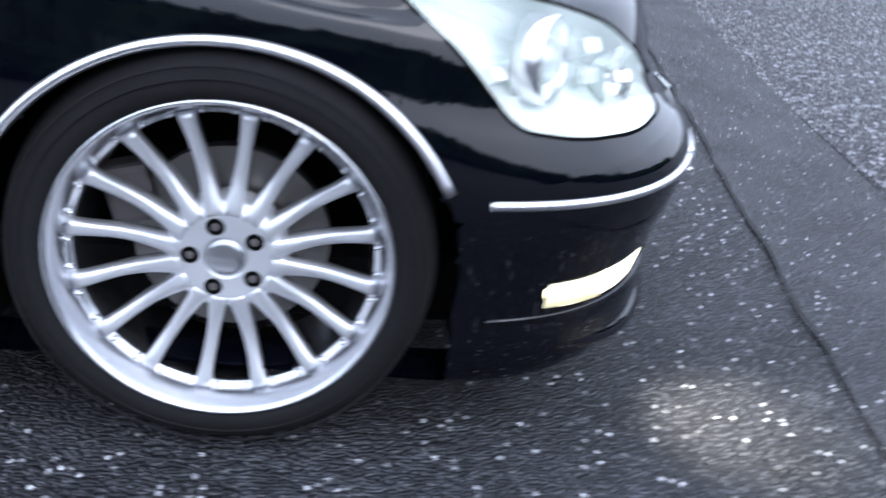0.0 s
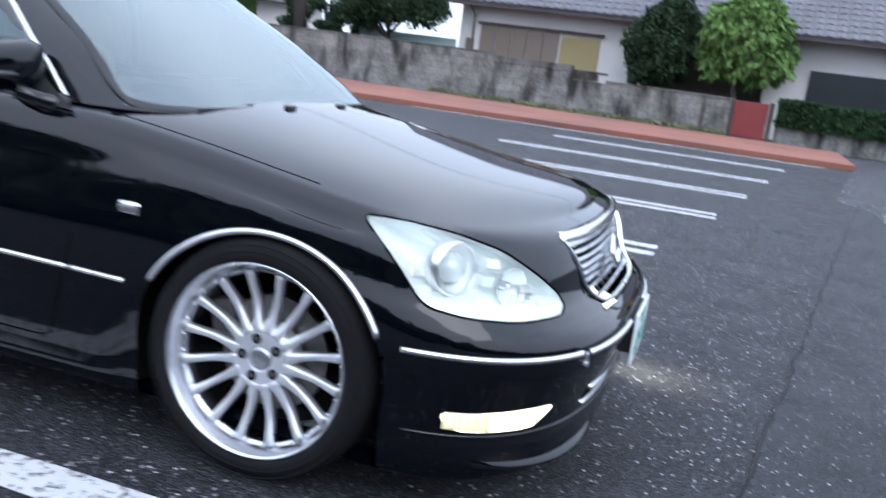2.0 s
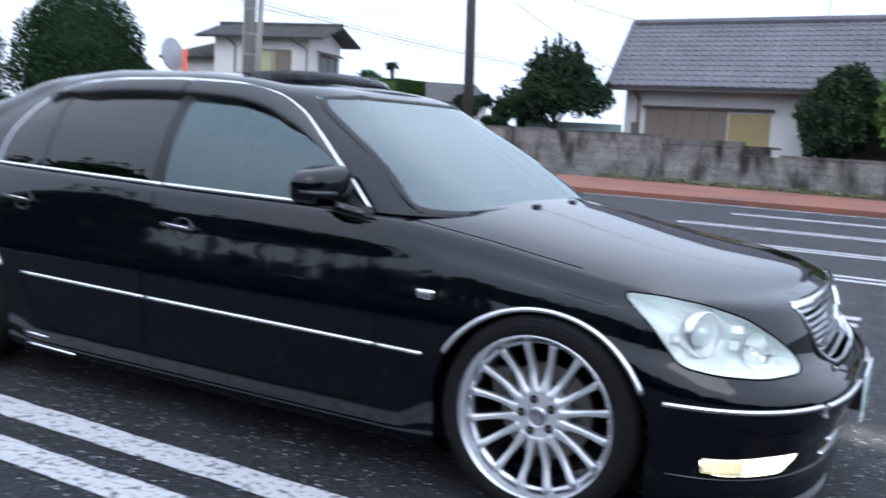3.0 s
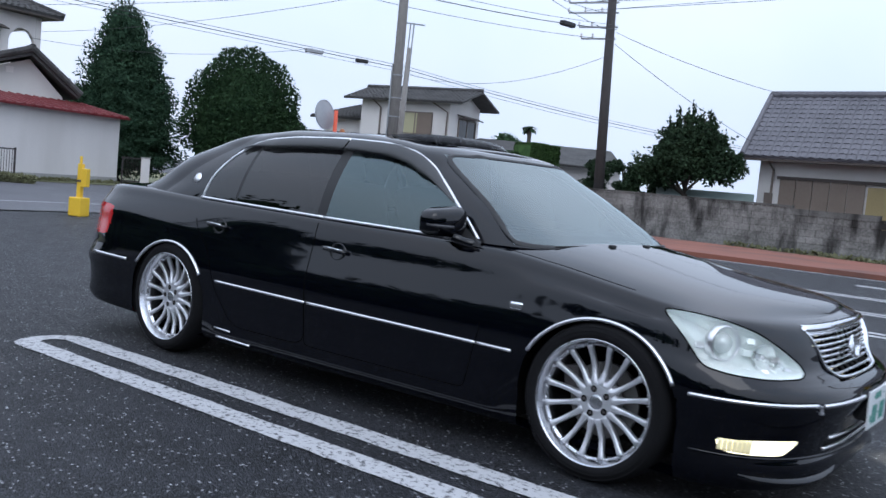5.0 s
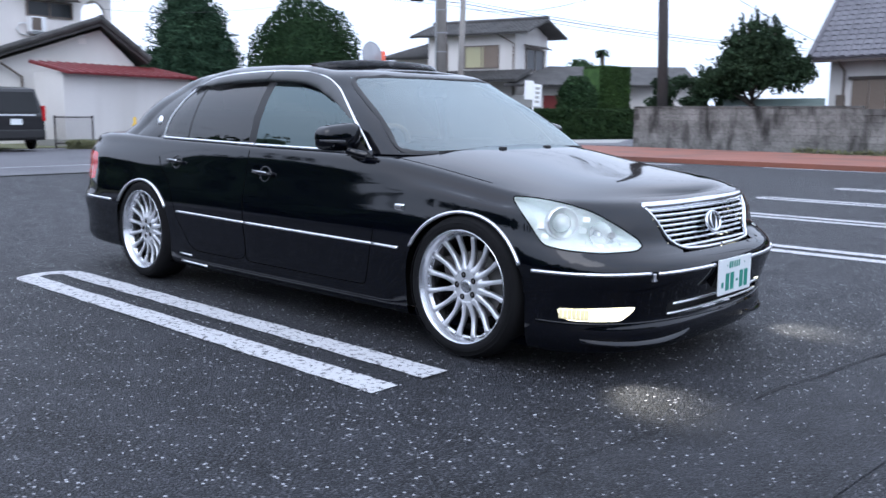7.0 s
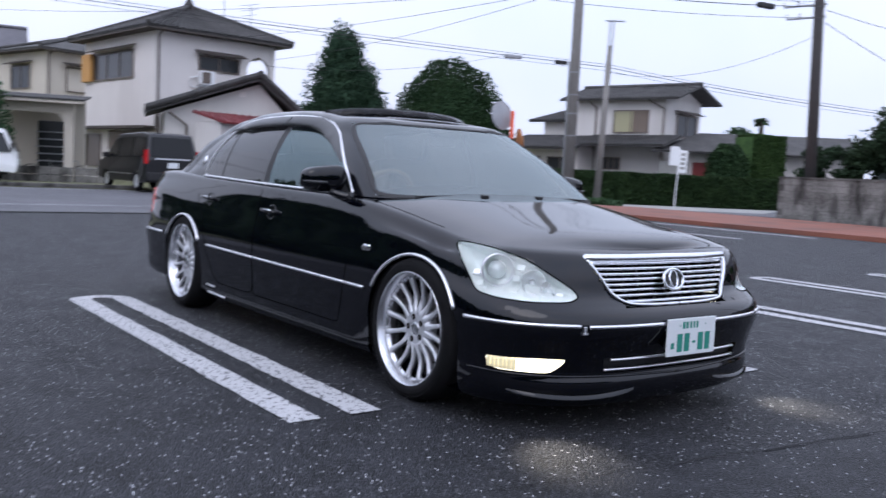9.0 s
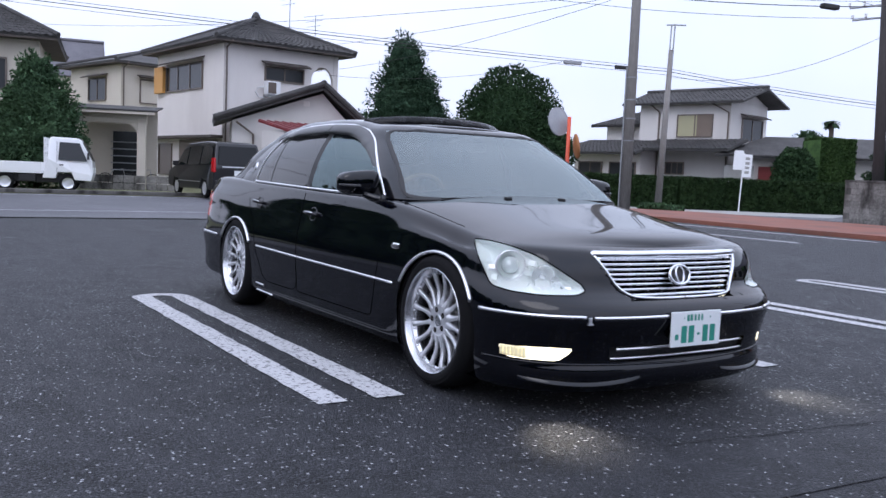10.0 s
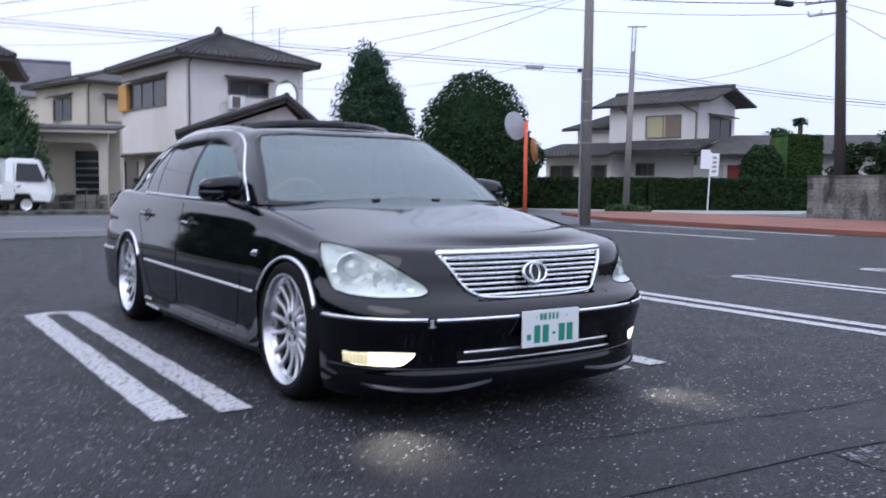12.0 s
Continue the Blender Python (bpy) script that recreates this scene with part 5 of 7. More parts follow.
M["glass_dark"] = glass("privacy glass", (0.05, 0.055, 0.06), 1.6)
M["lens"] = glass("clear lamp lens", (0.97, 0.98, 0.98))
M["visor"] = glass("smoked acrylic visor", (0.06, 0.06, 0.065), 1.75, 0.28)
M["van_glass"] = plain("dark van glass", (0.006, 0.007, 0.008), 0.12)
M["van_glass"].node_tree.nodes["Principled BSDF"].inputs["Specular IOR Level"].default_value = 0.3
M["tail"] = plain("red tail lamp", (0.46, 0.008, 0.012), 0.15, coat=0.3)
M["fog_lit"] = plain("lit fog lamp", (1.0, 0.91, 0.62), 0.3, emit=3.4)
M["fog_dim"] = plain("fog lamp side reflector", (0.85, 0.76, 0.46), 0.25, 0.1, emit=0.55)
M["plate"] = plain("white number plate", (0.72, 0.75, 0.76), 0.4)
M["plate_green"] = plain("green plate print", (0.02, 0.23, 0.17), 0.5)
M["leather"] = surface("grey-beige leather", (0.20, 0.18, 0.15), (0.26, 0.235, 0.20), 0.55, coarse=3, fine=80, bump=0.1)
M["dash"] = surface("dashboard vinyl", (0.045, 0.045, 0.048), (0.065, 0.065, 0.07), 0.6, coarse=3, fine=150, bump=0.1)
M["wheel_rim"] = plain("pale wood steering wheel", (0.50, 0.38, 0.22), 0.35, coat=0.5)


# ---- the black saloon: body surface ----
def curve(pairs):
    """A smooth monotone curve through (x, value) pairs."""
    ps = sorted(pairs)
    xs, ys = np.array([p[0] for p in ps], float), np.array([p[1] for p in ps], float)
    h = np.diff(xs)
    d = np.diff(ys) / h
    s = np.zeros(len(xs))
    same = d[:-1] * d[1:] > 0
    s[1:-1][same] = 2 * d[:-1][same] * d[1:][same] / (d[:-1][same] + d[1:][same])
    s[0], s[-1] = d[0], d[-1]

    def f(x):
        x = np.clip(np.asarray(x, float), xs[0], xs[-1])
        i = np.clip(np.searchsorted(xs, x) - 1, 0, len(h) - 1)
        t = (x - xs[i]) / h[i]
        return (1 + 2 * t) * (1 - t) ** 2 * ys[i] + t * (1 - t) ** 2 * h[i] * s[i] + t * t * (3 - 2 * t) * ys[i + 1] + t * t * (t - 1) * h[i] * s[i + 1]

    return f


def belt_loop(nose, tail, power, wide, high, front, rear, counts, square=3.2):
    """A plan contour from the nose's middle, round the car's right side, to the tail's middle."""
    w, z = curve(wide), curve(high)
    a = np.linspace(0, math.pi / 2, counts[0], endpoint=False)
    xf = front + (nose - front) * np.cos(a) ** (2 / power)
    yf = w(np.full_like(a, front)) * np.sin(a) ** (2 / power)
    xs = np.linspace(front, rear, counts[1], endpoint=False)
    ys = w(xs)
    b = np.linspace(0, math.pi / 2, counts[2])
    xr = rear + (tail - rear) * np.sin(b) ** (2 / square)
    yr = w(np.full_like(b, rear)) * np.cos(b) ** (2 / square)
    x, y = np.r_[xf, xs, xr], -np.r_[yf, ys, yr]
    y[0] = y[-1] = 0
    return np.stack([x, y, z(x)], -1)


def skin(rows, spacing):
    """A smooth surface through contours, laid from the first to the last."""
    rows = np.array(rows)
    seg = np.linalg.norm(np.diff(rows, axis=0), axis=-1).mean(1)
    t = np.r_[0, np.cumsum(np.maximum(seg, 1e-4))]
    k = len(rows)
    slope = np.zeros_like(rows)
    for i in range(k):
        if i == 0:
            slope[i] = (rows[1] - rows[0]) / (t[1] - t[0])
        elif i == k - 1:
            slope[i] = (rows[-1] - rows[-2]) / (t[-1] - t[-2])
        else:
            h0, h1 = t[i] - t[i - 1], t[i + 1] - t[i]
            slope[i] = ((rows[i] - rows[i - 1]) / h0 * h1 + (rows[i + 1] - rows[i]) / h1 * h0) / (h0 + h1)
    out = []
    for i in range(k - 1):
        h = t[i + 1] - t[i]
        n = max(1, int(round(h / spacing)))
        for j in range(n):
            u = j / n
            out.append((1 + 2 * u) * (1 - u) ** 2 * rows[i] + u * (1 - u) ** 2 * h * slope[i] + u * u * (3 - 2 * u) * rows[i + 1] + u * u * (u - 1) * h * slope[i + 1])
    out.append(rows[-1])
    return np.array(out)


class Shell:
    """Half of a car surface as a grid, from which panels are split off along outlines. The other half is its mirror image."""

    def __init__(self, grid, calm=0, meets=None):
        self.shape = grid.shape[:2]
        self.v = grid.reshape(-1, 3).copy()
        nr, nc = self.shape
        i = np.arange(nr * nc).reshape(nr, nc)
        self.f = np.stack([i[:-1, :-1], i[:-1, 1:], i[1:, 1:], i[1:, :-1]], -1).reshape(-1, 4)
        du, dv = np.gradient(grid, axis=1), np.gradient(grid, axis=0)
        n = np.cross(du, dv)
        n /= np.maximum(np.linalg.norm(n, axis=-1, keepdims=True), 1e-9)
        for _ in range(calm):
            q = np.pad(n, ((0, 0), (1, 1), (0, 0)), "edge")
            n = 0.25 * q[:, :-2] + 0.5 * q[:, 1:-1] + 0.25 * q[:, 2:]
        n = n.reshape(-1, 3)
        n /= np.maximum(np.linalg.norm(n, axis=1, keepdims=True), 1e-9)
        mid = grid.reshape(-1, 3)
        if (n * (mid - np.array([mid[:, 0].mean(), 0, 0.3]))).sum() < 0:
            n, self.f = -n, self.f[:, ::-1]
        n[np.abs(self.v[:, 1]) < 1e-6, 1] = 0
        self.n = n / np.maximum(np.linalg.norm(n, axis=1, keepdims=True), 1e-9)
        if meets is not None:
            # let the shading run on smoothly from the panel that the first row meets
            full = self.n.reshape(*self.shape, 3)
            for _ in range(70):
                full[0] = meets
                full[1:-1] = 0.25 * full[:-2] + 0.5 * full[1:-1] + 0.25 * full[2:]
            full[-1] = full[-2] * np.array([1, 0, 1])
            self.n = (full / np.linalg.norm(full, axis=-1, keepdims=True)).reshape(-1, 3)
        self.left = np.ones(len(self.f), bool)

    def carve(self, outline, e1, e2, facing, least=0.25, tol=0.0085, extra=None):
        """Takes the faces within an outline (in the plane e1, e2, seen along -facing) out of what is left, and returns them."""
        e1, e2, facing = (np.array(e, float) for e in (e1, e2, facing))
        p = np.array(outline, float)
        uv = np.stack([self.v @ e1, self.v @ e2], -1)
        ok = self.n @ facing > least
        if extra is not None:
            ok &= extra(self.v)
        q = np.roll(p, -1, axis=0)
        ids = np.where(ok & (uv[:, 0] > p[:, 0].min() - 0.05) & (uv[:, 0] < p[:, 0].max() + 0.05) & (uv[:, 1] > p[:, 1].min() - 0.05) & (uv[:, 1] < p[:, 1].max() + 0.05))[0]
        for c in np.array_split(ids, max(1, len(ids) // 2000)):
            if not len(c):
                continue
            d = q - p
            s = np.clip(((uv[c][:, None] - p) * d).sum(-1) / np.maximum((d * d).sum(-1), 1e-12), 0, 1)
            near = p + s[..., None] * d
            dist = np.linalg.norm(uv[c][:, None] - near, axis=-1)
            best = dist.argmin(1)
            move = near[np.arange(len(c)), best] - uv[c]
            use = dist.min(1) < tol
            shift = move[:, :1] * e1 + move[:, 1:] * e2
            slide = (self.n[c] * shift).sum(1) / np.maximum((self.n[c] * facing).sum(1), 0.15)
            shift = shift - slide[:, None] * facing
            self.v[c[use]] += shift[use]
        mid = self.v[self.f].mean(1)
        muv = np.stack([mid @ e1, mid @ e2], -1)
        inside = np.zeros(len(mid), bool)
        for (x0, y0), (x1, y1) in zip(p, q):
            cross = (y0 > muv[:, 1]) != (y1 > muv[:, 1])
            inside ^= cross & (muv[:, 0] < (x1 - x0) * (muv[:, 1] - y0) / (y1 - y0 + 1e-12) + x0)
        take = inside & ok[self.f].all(1) & self.left
        self.left &= ~take
        return np.where(take)[0]

    def mesh(self, name, faces, mat, sides=(1, -1), lift=0.0):
        f = self.f[faces]
        used, back = np.unique(f, return_inverse=True)
        f = back.reshape(f.shape)
        vs, fs, ns = [], [], []
        for s in sides:
            flip = np.array([1, s, 1.0])
            fs.append((f if s > 0 else f[:, ::-1]) + len(used) * len(vs))
            vs.append((self.v[used] + lift * self.n[used]) * flip)
            ns.append(self.n[used] * flip)
        me = bpy.data.meshes.new(name)
        me.from_pydata(np.concatenate(vs).tolist(), [], np.concatenate(fs).tolist())
        me.polygons.foreach_set("use_smooth", [True] * len(me.polygons))
        me.normals_split_custom_set_from_vertices(np.concatenate(ns).tolist())
        me.materials.append(mat)
        return me


def rounded(points, n=6, keep=0.22):
    """An outline with its corners rounded off."""
    p = [Vector(q) for q in points]
    out = []
    for i, c in enumerate(p):
        a, b = p[i - 1], p[(i + 1) % len(p)]
        s, e = c.lerp(a, keep), c.lerp(b, keep)
        for j in range(n + 1):
            t = j / n
            out.append(tuple((1 - t) ** 2 * s + 2 * t * (1 - t) * c + t * t * e))
    return out


FRONT_C, REAR_C = 0.2, -3.35
COUNTS = (80, 250, 70)


def body_rows():
    """The contours of the lower body, from under the sill to inside the hood's and boot's edges."""
    def flat(f, s, r):
        return [(0.9, f), (0.45, f + 0.15 * (s - f)), (0.2, f + 0.5 * (s - f)), (-0.4, s), (-2.5, s), (-3.3, s + 0.6 * (r - s)), (-4.1, r)]

    def wide(w, r=0.0, tuck=0.0):
        return [(0.3, w), (0.0, w + 0.006), (-0.36, w + 0.002), (-0.55, w - tuck), (-1.7, w + 0.008 - tuck), (-2.4, w + 0.010 - tuck), (-2.6, w + 0.012), (-2.95, w + 0.014), (-3.4, w + 0.008 + r)]

    crest = [(0.9, 0.757), (0.62, 0.762), (0.4, 0.772), (0.2, 0.795), (0.0, 0.826), (-0.3, 0.875), (-0.62, 0.912), (-1.7, 0.938), (-2.8, 0.962), (-3.4, 0.975), (-4.1, 0.965)]

    def under(drop):
        return [(x, z - drop * (0.35 if x > 0.3 else 1.0)) for x, z in crest]

    table = [
        (0.745, -3.92, 2.9, wide(0.79, 0, 0.0), flat(0.125, 0.165, 0.22)),
        (0.802, -4.05, 3.0, wide(0.868, 0, -0.006), flat(0.112, 0.150, 0.20)),
        (0.832, -4.09, 3.0, wide(0.886, 0, -0.014), flat(0.160, 0.185, 0.24)),
        (0.836, -4.09, 3.0, wide(0.891, 0, -0.010), flat(0.215, 0.225, 0.27)),
        (0.828, -4.08, 3.0, wide(0.892, 0, -0.009), flat(0.236, 0.255, 0.30)),
        (0.848, -4.08, 3.0, wide(0.897, 0, -0.004), flat(0.33, 0.36, 0.40)),
        (0.886, -4.11, 3.0, wide(0.904), flat(0.455, 0.480, 0.50)),
        (0.868, -4.10, 3.0, wide(0.900), flat(0.505, 0.56, 0.58)),
        (0.817, -4.08, 2.95, wide(0.8925), flat(0.542, 0.63, 0.66)),
        (0.780, -4.07, 2.85, wide(0.880), flat(0.575, 0.70, 0.74)),
        (0.766, -4.06, 2.75, wide(0.866, 0.004), flat(0.655, 0.775, 0.84)),
        (0.730, -4.03, 2.6, [(0.3, 0.839), (-0.6, 0.850), (-1.7, 0.857), (-2.8, 0.841), (-3.4, 0.830)], under(0.055)),
        (0.700, -4.00, 2.55, [(0.3, 0.816), (-0.6, 0.832), (-1.7, 0.842), (-2.8, 0.818), (-3.4, 0.806)], under(0.008)),
        (0.672, -3.96, 2.55, [(0.3, 0.780), (-0.6, 0.802), (-1.7, 0.812), (-2.8, 0.785), (-3.4, 0.774)], [(x, z + 0.006) for x, z in crest]),
    ]
    return [belt_loop(a, b - 0.05, n, w, z, FRONT_C, REAR_C, COUNTS, 3.7 if k < 7 else 3.3) for k, (a, b, n, w, z) in enumerate(table)]


def lid(loop, take, crown, n=28):
    """A bonnet or boot lid: crowned lines from an edge contour to the car's middle."""
    edge = loop[take]
    t = np.linspace(0, 1, n)
    out = []
    for s in t:
        g = edge.copy()
        g[:, 1] = edge[:, 1] * (1 - s)
        g[:, 2] = edge[:, 2] + crown(edge[:, 0], np.abs(edge[:, 1]), 1 - s)
        out.append(g)
    return np.array(out)


def glasshouse_rows():
    """Contours from the cowl and belt up to the roof's edge, and over it."""
    counts = (70, 190, 70)
    base = belt_loop(-0.33, -3.70, 3.2, [(-0.7, 0.806), (-1.7, 0.832), (-2.7, 0.812), (-3.0, 0.790), (-3.3, 0.745)], [(-0.2, 0.925), (-0.6, 0.925), (-1.7, 0.925), (-2.8, 0.945), (-3.5, 0.955)], -0.74, -3.20, counts, 2.7)
    rail = belt_loop(-1.045, -2.92, 3.4, [(-1.3, 0.603), (-1.75, 0.640), (-2.3, 0.628), (-2.6, 0.600)], [(-1.04, 1.345), (-1.2, 1.345), (-1.45, 1.371), (-1.8, 1.387), (-2.2, 1.386), (-2.5, 1.366), (-2.9, 1.325)], -1.34, -2.52, counts)
    rows = []
    for t in (0.0, 0.2, 0.4, 0.6, 0.8, 1.0):
        g = base + (rail - base) * t
        swell = 0.035 * math.sin(math.pi * t)
        out = g.copy()
        out[:, 1] -= swell * np.clip(-g[:, 1] / 0.6, 0, 1)
        out[:, 0] += 0.02 * math.sin(math.pi * t) * np.clip((g[:, 0] + 1.2) / 0.4, 0, 1)
        back = np.clip((-g[:, 0] - 2.6) / 0.5, 0, 1) * math.sin(math.pi * t ** 1.4)
        out[:, 0] -= 0.055 * back
        out[:, 2] += 0.022 * back
        foot = max(0.0, 1 - t / 0.4) ** 2
        out[:, 0] -= 0.09 * foot * np.clip((-g[:, 0] - 3.2) / 0.4, 0, 1)
        out[:, 1] -= 0.035 * foot * np.clip((-g[:, 0] - 2.85) / 0.3, 0, 1) * np.clip(-g[:, 1] / 0.5, 0, 1)
        rows.append(out)
    over = rail.copy()
    c = np.array([-1.85, 0, 0])
    for shrink, up in ((0.955, 0.016), (0.90, 0.027)):
        g = over.copy()
        g[:, :2] = c[:2] + (rail[:, :2] - c[:2]) * shrink
        g[:, 2] = rail[:, 2] + up
        rows.append(g)
    return rows


saloon = thing("car", "black luxury saloon on silver multi-spoke wheels, fog lamps lit", "car")
lower = Shell(skin(body_rows(), 0.0125), 6)
loop_in = body_rows()[-1]
n_f, n_s = COUNTS[:2]


def hood_crown(x, y, s):
    edge = np.clip(y / 0.75, 0, 1)
    main = (0.040 + 0.012 * np.clip(-x / 0.6, 0, 1)) * edge * (1 - s ** 2.2)
    ridge = 0.010 * edge * (1 / (1 + np.exp((s - 0.76) * 26)) - 1 / (1 + np.exp((1 - 0.76) * 26)))
    roll = 0.013 * edge * (1 - s ** 11)
    return main + ridge + roll


hood_take = np.where((loop_in[:, 0] > -0.72) & (np.arange(len(loop_in)) < n_f + n_s))[0]
bonnet = Shell(lid(loop_in, hood_take, hood_crown, 34), 160, lower.n.reshape(*lower.shape, 3)[-1][hood_take])
boot_take = np.where((loop_in[:, 0] < -3.0) & (np.arange(len(loop_in)) > n_f + 20))[0]
boot = Shell(lid(loop_in, boot_take, lambda x, y, s: 0.030 * np.clip(y / 0.75, 0, 1) * (1 - s ** 2), 24))
gh = glasshouse_rows()
glasshouse = Shell(skin(gh, 0.0125))
top_loop = gh[-1]
roof_lid = Shell(lid(top_loop, np.arange(len(top_loop)), lambda x, y, s: 0.022 * np.clip(y / 0.55, 0, 1) * (1 - s ** 2), 20))

X, Y, Z = (1, 0, 0), (0, 1, 0), (0, 0, 1)
RIGHT, AHEAD = (0, -1, 0), (1, 0, 0)
S2 = math.sqrt(0.5)
LAMP_E, LAMP_N = (0.813, 0.582, 0), (0.582, -0.813, 0)
FOG_E, FOG_N = (S2, S2, 0), (S2, -S2, 0)
WHEEL_Z, WHEEL_R, BASE_L = 0.338, 0.338, 2.925


def arch(x, r, squash=1.0):
    pts = [(x + r * math.cos(a), WHEEL_Z + squash * r * math.sin(a)) for a in np.linspace(-0.15, math.pi + 0.15, 60)]
    return [(x + r * 1.0, 0.05)] + pts + [(x - r * 1.0, 0.05)]


ARCH_F, ARCH_R = 0.368, 0.362
lower.carve(arch(0, ARCH_F, 0.925), X, Z, RIGHT, 0.1)
lower.carve(arch(-BASE_L, ARCH_R, 0.92), X, Z, RIGHT, 0.1)
HEADLAMP = rounded([(-0.298, 0.772), (-0.19, 0.772), (-0.07, 0.757), (0.06, 0.720), (0.165, 0.662), (0.254, 0.602), (0.278, 0.570), (0.250, 0.554), (0.10, 0.551), (-0.05, 0.560), (-0.150, 0.577), (-0.215, 0.668)], 5, 0.3)
lamp_faces = lower.carve(HEADLAMP, LAMP_E, Z, LAMP_N, 0.2, extra=lambda v: v[:, 1] < -0.2)
GRILLE = rounded([(-0.490, 0.752), (0.490, 0.752), (0.475, 0.715), (0.385, 0.575), (0.335, 0.538), (0.18, 0.530), (-0.18, 0.530), (-0.335, 0.538), (-0.385, 0.575), (-0.475, 0.715)], 4, 0.25)
lower.carve(GRILLE, Y, Z, AHEAD, 0.15, extra=lambda v: v[:, 0] > 0.3)
FOG = rounded([(-0.246, 0.313), (-0.232, 0.275), (-0.19, 0.260), (0.03, 0.257), (0.074, 0.288), (0.100, 0.319), (-0.02, 0.322)], 4, 0.2)
fog_faces = lower.carve(FOG, FOG_E, Z, FOG_N, 0.2, extra=lambda v: v[:, 0] > 0.3)
INTAKE = rounded([(-0.46, 0.328), (0.46, 0.328), (0.44, 0.252), (-0.44, 0.252)], 3, 0.1)
intake_faces = lower.carve(INTAKE, Y, Z, AHEAD, 0.2, extra=lambda v: v[:, 0] > 0.6)
TAIL = rounded([(-3.58, 0.842), (-4.2, 0.86), (-4.2, 0.64), (-3.63, 0.645)], 4, 0.15)
tail_faces = lower.carve(TAIL, X, Z, RIGHT, -0.2, extra=lambda v: v[:, 0] < -3.5)
DOOR_F = rounded([(-0.625, 0.99), (-1.715, 0.99), (-1.735, 0.60), (-1.70, 0.262), (-0.66, 0.262), (-0.60, 0.55)], 4, 0.06)
DOOR_R = rounded([(-1.720, 0.99), (-2.80, 0.99), (-2.72, 0.80), (-2.565, 0.66), (-2.47, 0.46), (-2.33, 0.30), (-2.24, 0.262), (-1.705, 0.262), (-1.740, 0.60)], 5, 0.2)
door_f = lower.carve(DOOR_F, X, Z, RIGHT, -0.35)
door_r = lower.carve(DOOR_R, X, Z, RIGHT, -0.35)
BUMPER = [(0.40, 0.0), (0.40, 0.478), (0.5, 0.50), (0.7, 0.53), (1.2, 0.53), (1.2, 0.0)]
bumper_f = lower.carve(BUMPER, X, Z, RIGHT, -2.0)
BUMPER_R = [(-3.32, 0.0), (-3.32, 0.50), (-3.5, 0.53), (-3.9, 0.60), (-4.3, 0.60), (-4.3, 0.0)]
bumper_r = lower.carve(BUMPER_R, X, Z, RIGHT, -2.0)


def mesh_part(name, me, parent, label=""):
    o = new(name, me)
    o.parent = parent
    if label:
        o["label"] = label
    return o


mesh_part("body", lower.mesh("body", np.where(lower.left)[0], M["paint"]), saloon)
mesh_part("front_bumper", lower.mesh("front_bumper", bumper_f, M["paint"]), saloon, "black front bumper with a deep lip spoiler")
mesh_part("rear_bumper", lower.mesh("rear_bumper", bumper_r, M["paint"]), saloon)
all_of = lambda sh: np.where(sh.left)[0]
mesh_part("bonnet", bonnet.mesh("bonnet", all_of(bonnet), M["paint"]), saloon)
mesh_part("boot_lid", boot.mesh("boot_lid", all_of(boot), M["paint"]), saloon)
mesh_part("intake", lower.mesh("intake", intake_faces, M["black"], lift=-0.02), saloon, "black lower air intake")
doors = {}
for s in (1, -1):
    doors[s, "f"] = mesh_part("door", lower.mesh("door", door_f, M["paint"], (s,)), saloon)
    doors[s, "r"] = mesh_part("door", lower.mesh("door", door_r, M["paint"], (s,)), saloon)
    mesh_part("tail_lamp", lower.mesh("tail_lamp", tail_faces, M["tail"], (s,)), saloon, "red tail lamp")

# glass areas
SIDE = [(-0.69, 0.912), (-0.80, 1.02), (-0.98, 1.165), (-1.13, 1.268), (-1.27, 1.330), (-1.47, 1.366), (-1.75, 1.374), (-2.1, 1.367), (-2.34, 1.346), (-2.50, 1.306), (-2.63, 1.215), (-2.735, 1.085), (-2.772, 0.958)]
pillar_b = lambda z: -1.735 + 0.10 * (z - 0.92)
bar_r = lambda z: -2.46 + 0.16 * (z - 0.92)


def side_window(test_lo, test_hi):
    """The piece of the side glass outline between two slanted lines."""
    dense = []
    for (x0, z0), (x1, z1) in zip(SIDE, SIDE[1:] + SIDE[:1]):
        for t in np.linspace(0, 1, 24, endpoint=False):
            dense.append((x0 + (x1 - x0) * t, z0 + (z1 - z0) * t))
    return [(min(max(x, test_lo(z)), test_hi(z)), z) for x, z in dense]


win_f = glasshouse.carve(side_window(lambda z: pillar_b(z) + 0.035, lambda z: 9.0), X, Z, RIGHT, 0.2, extra=lambda v: v[:, 1] < -0.3)
win_r = glasshouse.carve(side_window(lambda z: bar_r(z) + 0.012, lambda z: pillar_b(z) - 0.035), X, Z, RIGHT, 0.2, extra=lambda v: v[:, 1] < -0.3)
win_q = glasshouse.carve(side_window(lambda z: -9.0, lambda z: bar_r(z) - 0.012), X, Z, RIGHT, 0.2, extra=lambda v: v[:, 1] < -0.3)
post = glasshouse.carve(SIDE, X, Z, RIGHT, 0.2, extra=lambda v: v[:, 1] < -0.3)
post_mid = glasshouse.v[glasshouse.f[post]].mean(1)[:, 0]
SCREEN = [(-0.2, 0.932), (-0.772, 0.936), (-0.73, 1.05), (-0.682, 1.16), (-0.625, 1.27), (-0.588, 1.327), (-0.3, 1.337), (0.05, 1.338), (0.05, 0.932)]
screen = glasshouse.carve(SCREEN, Y, Z, AHEAD, 0.12, extra=lambda v: v[:, 0] > -1.35)
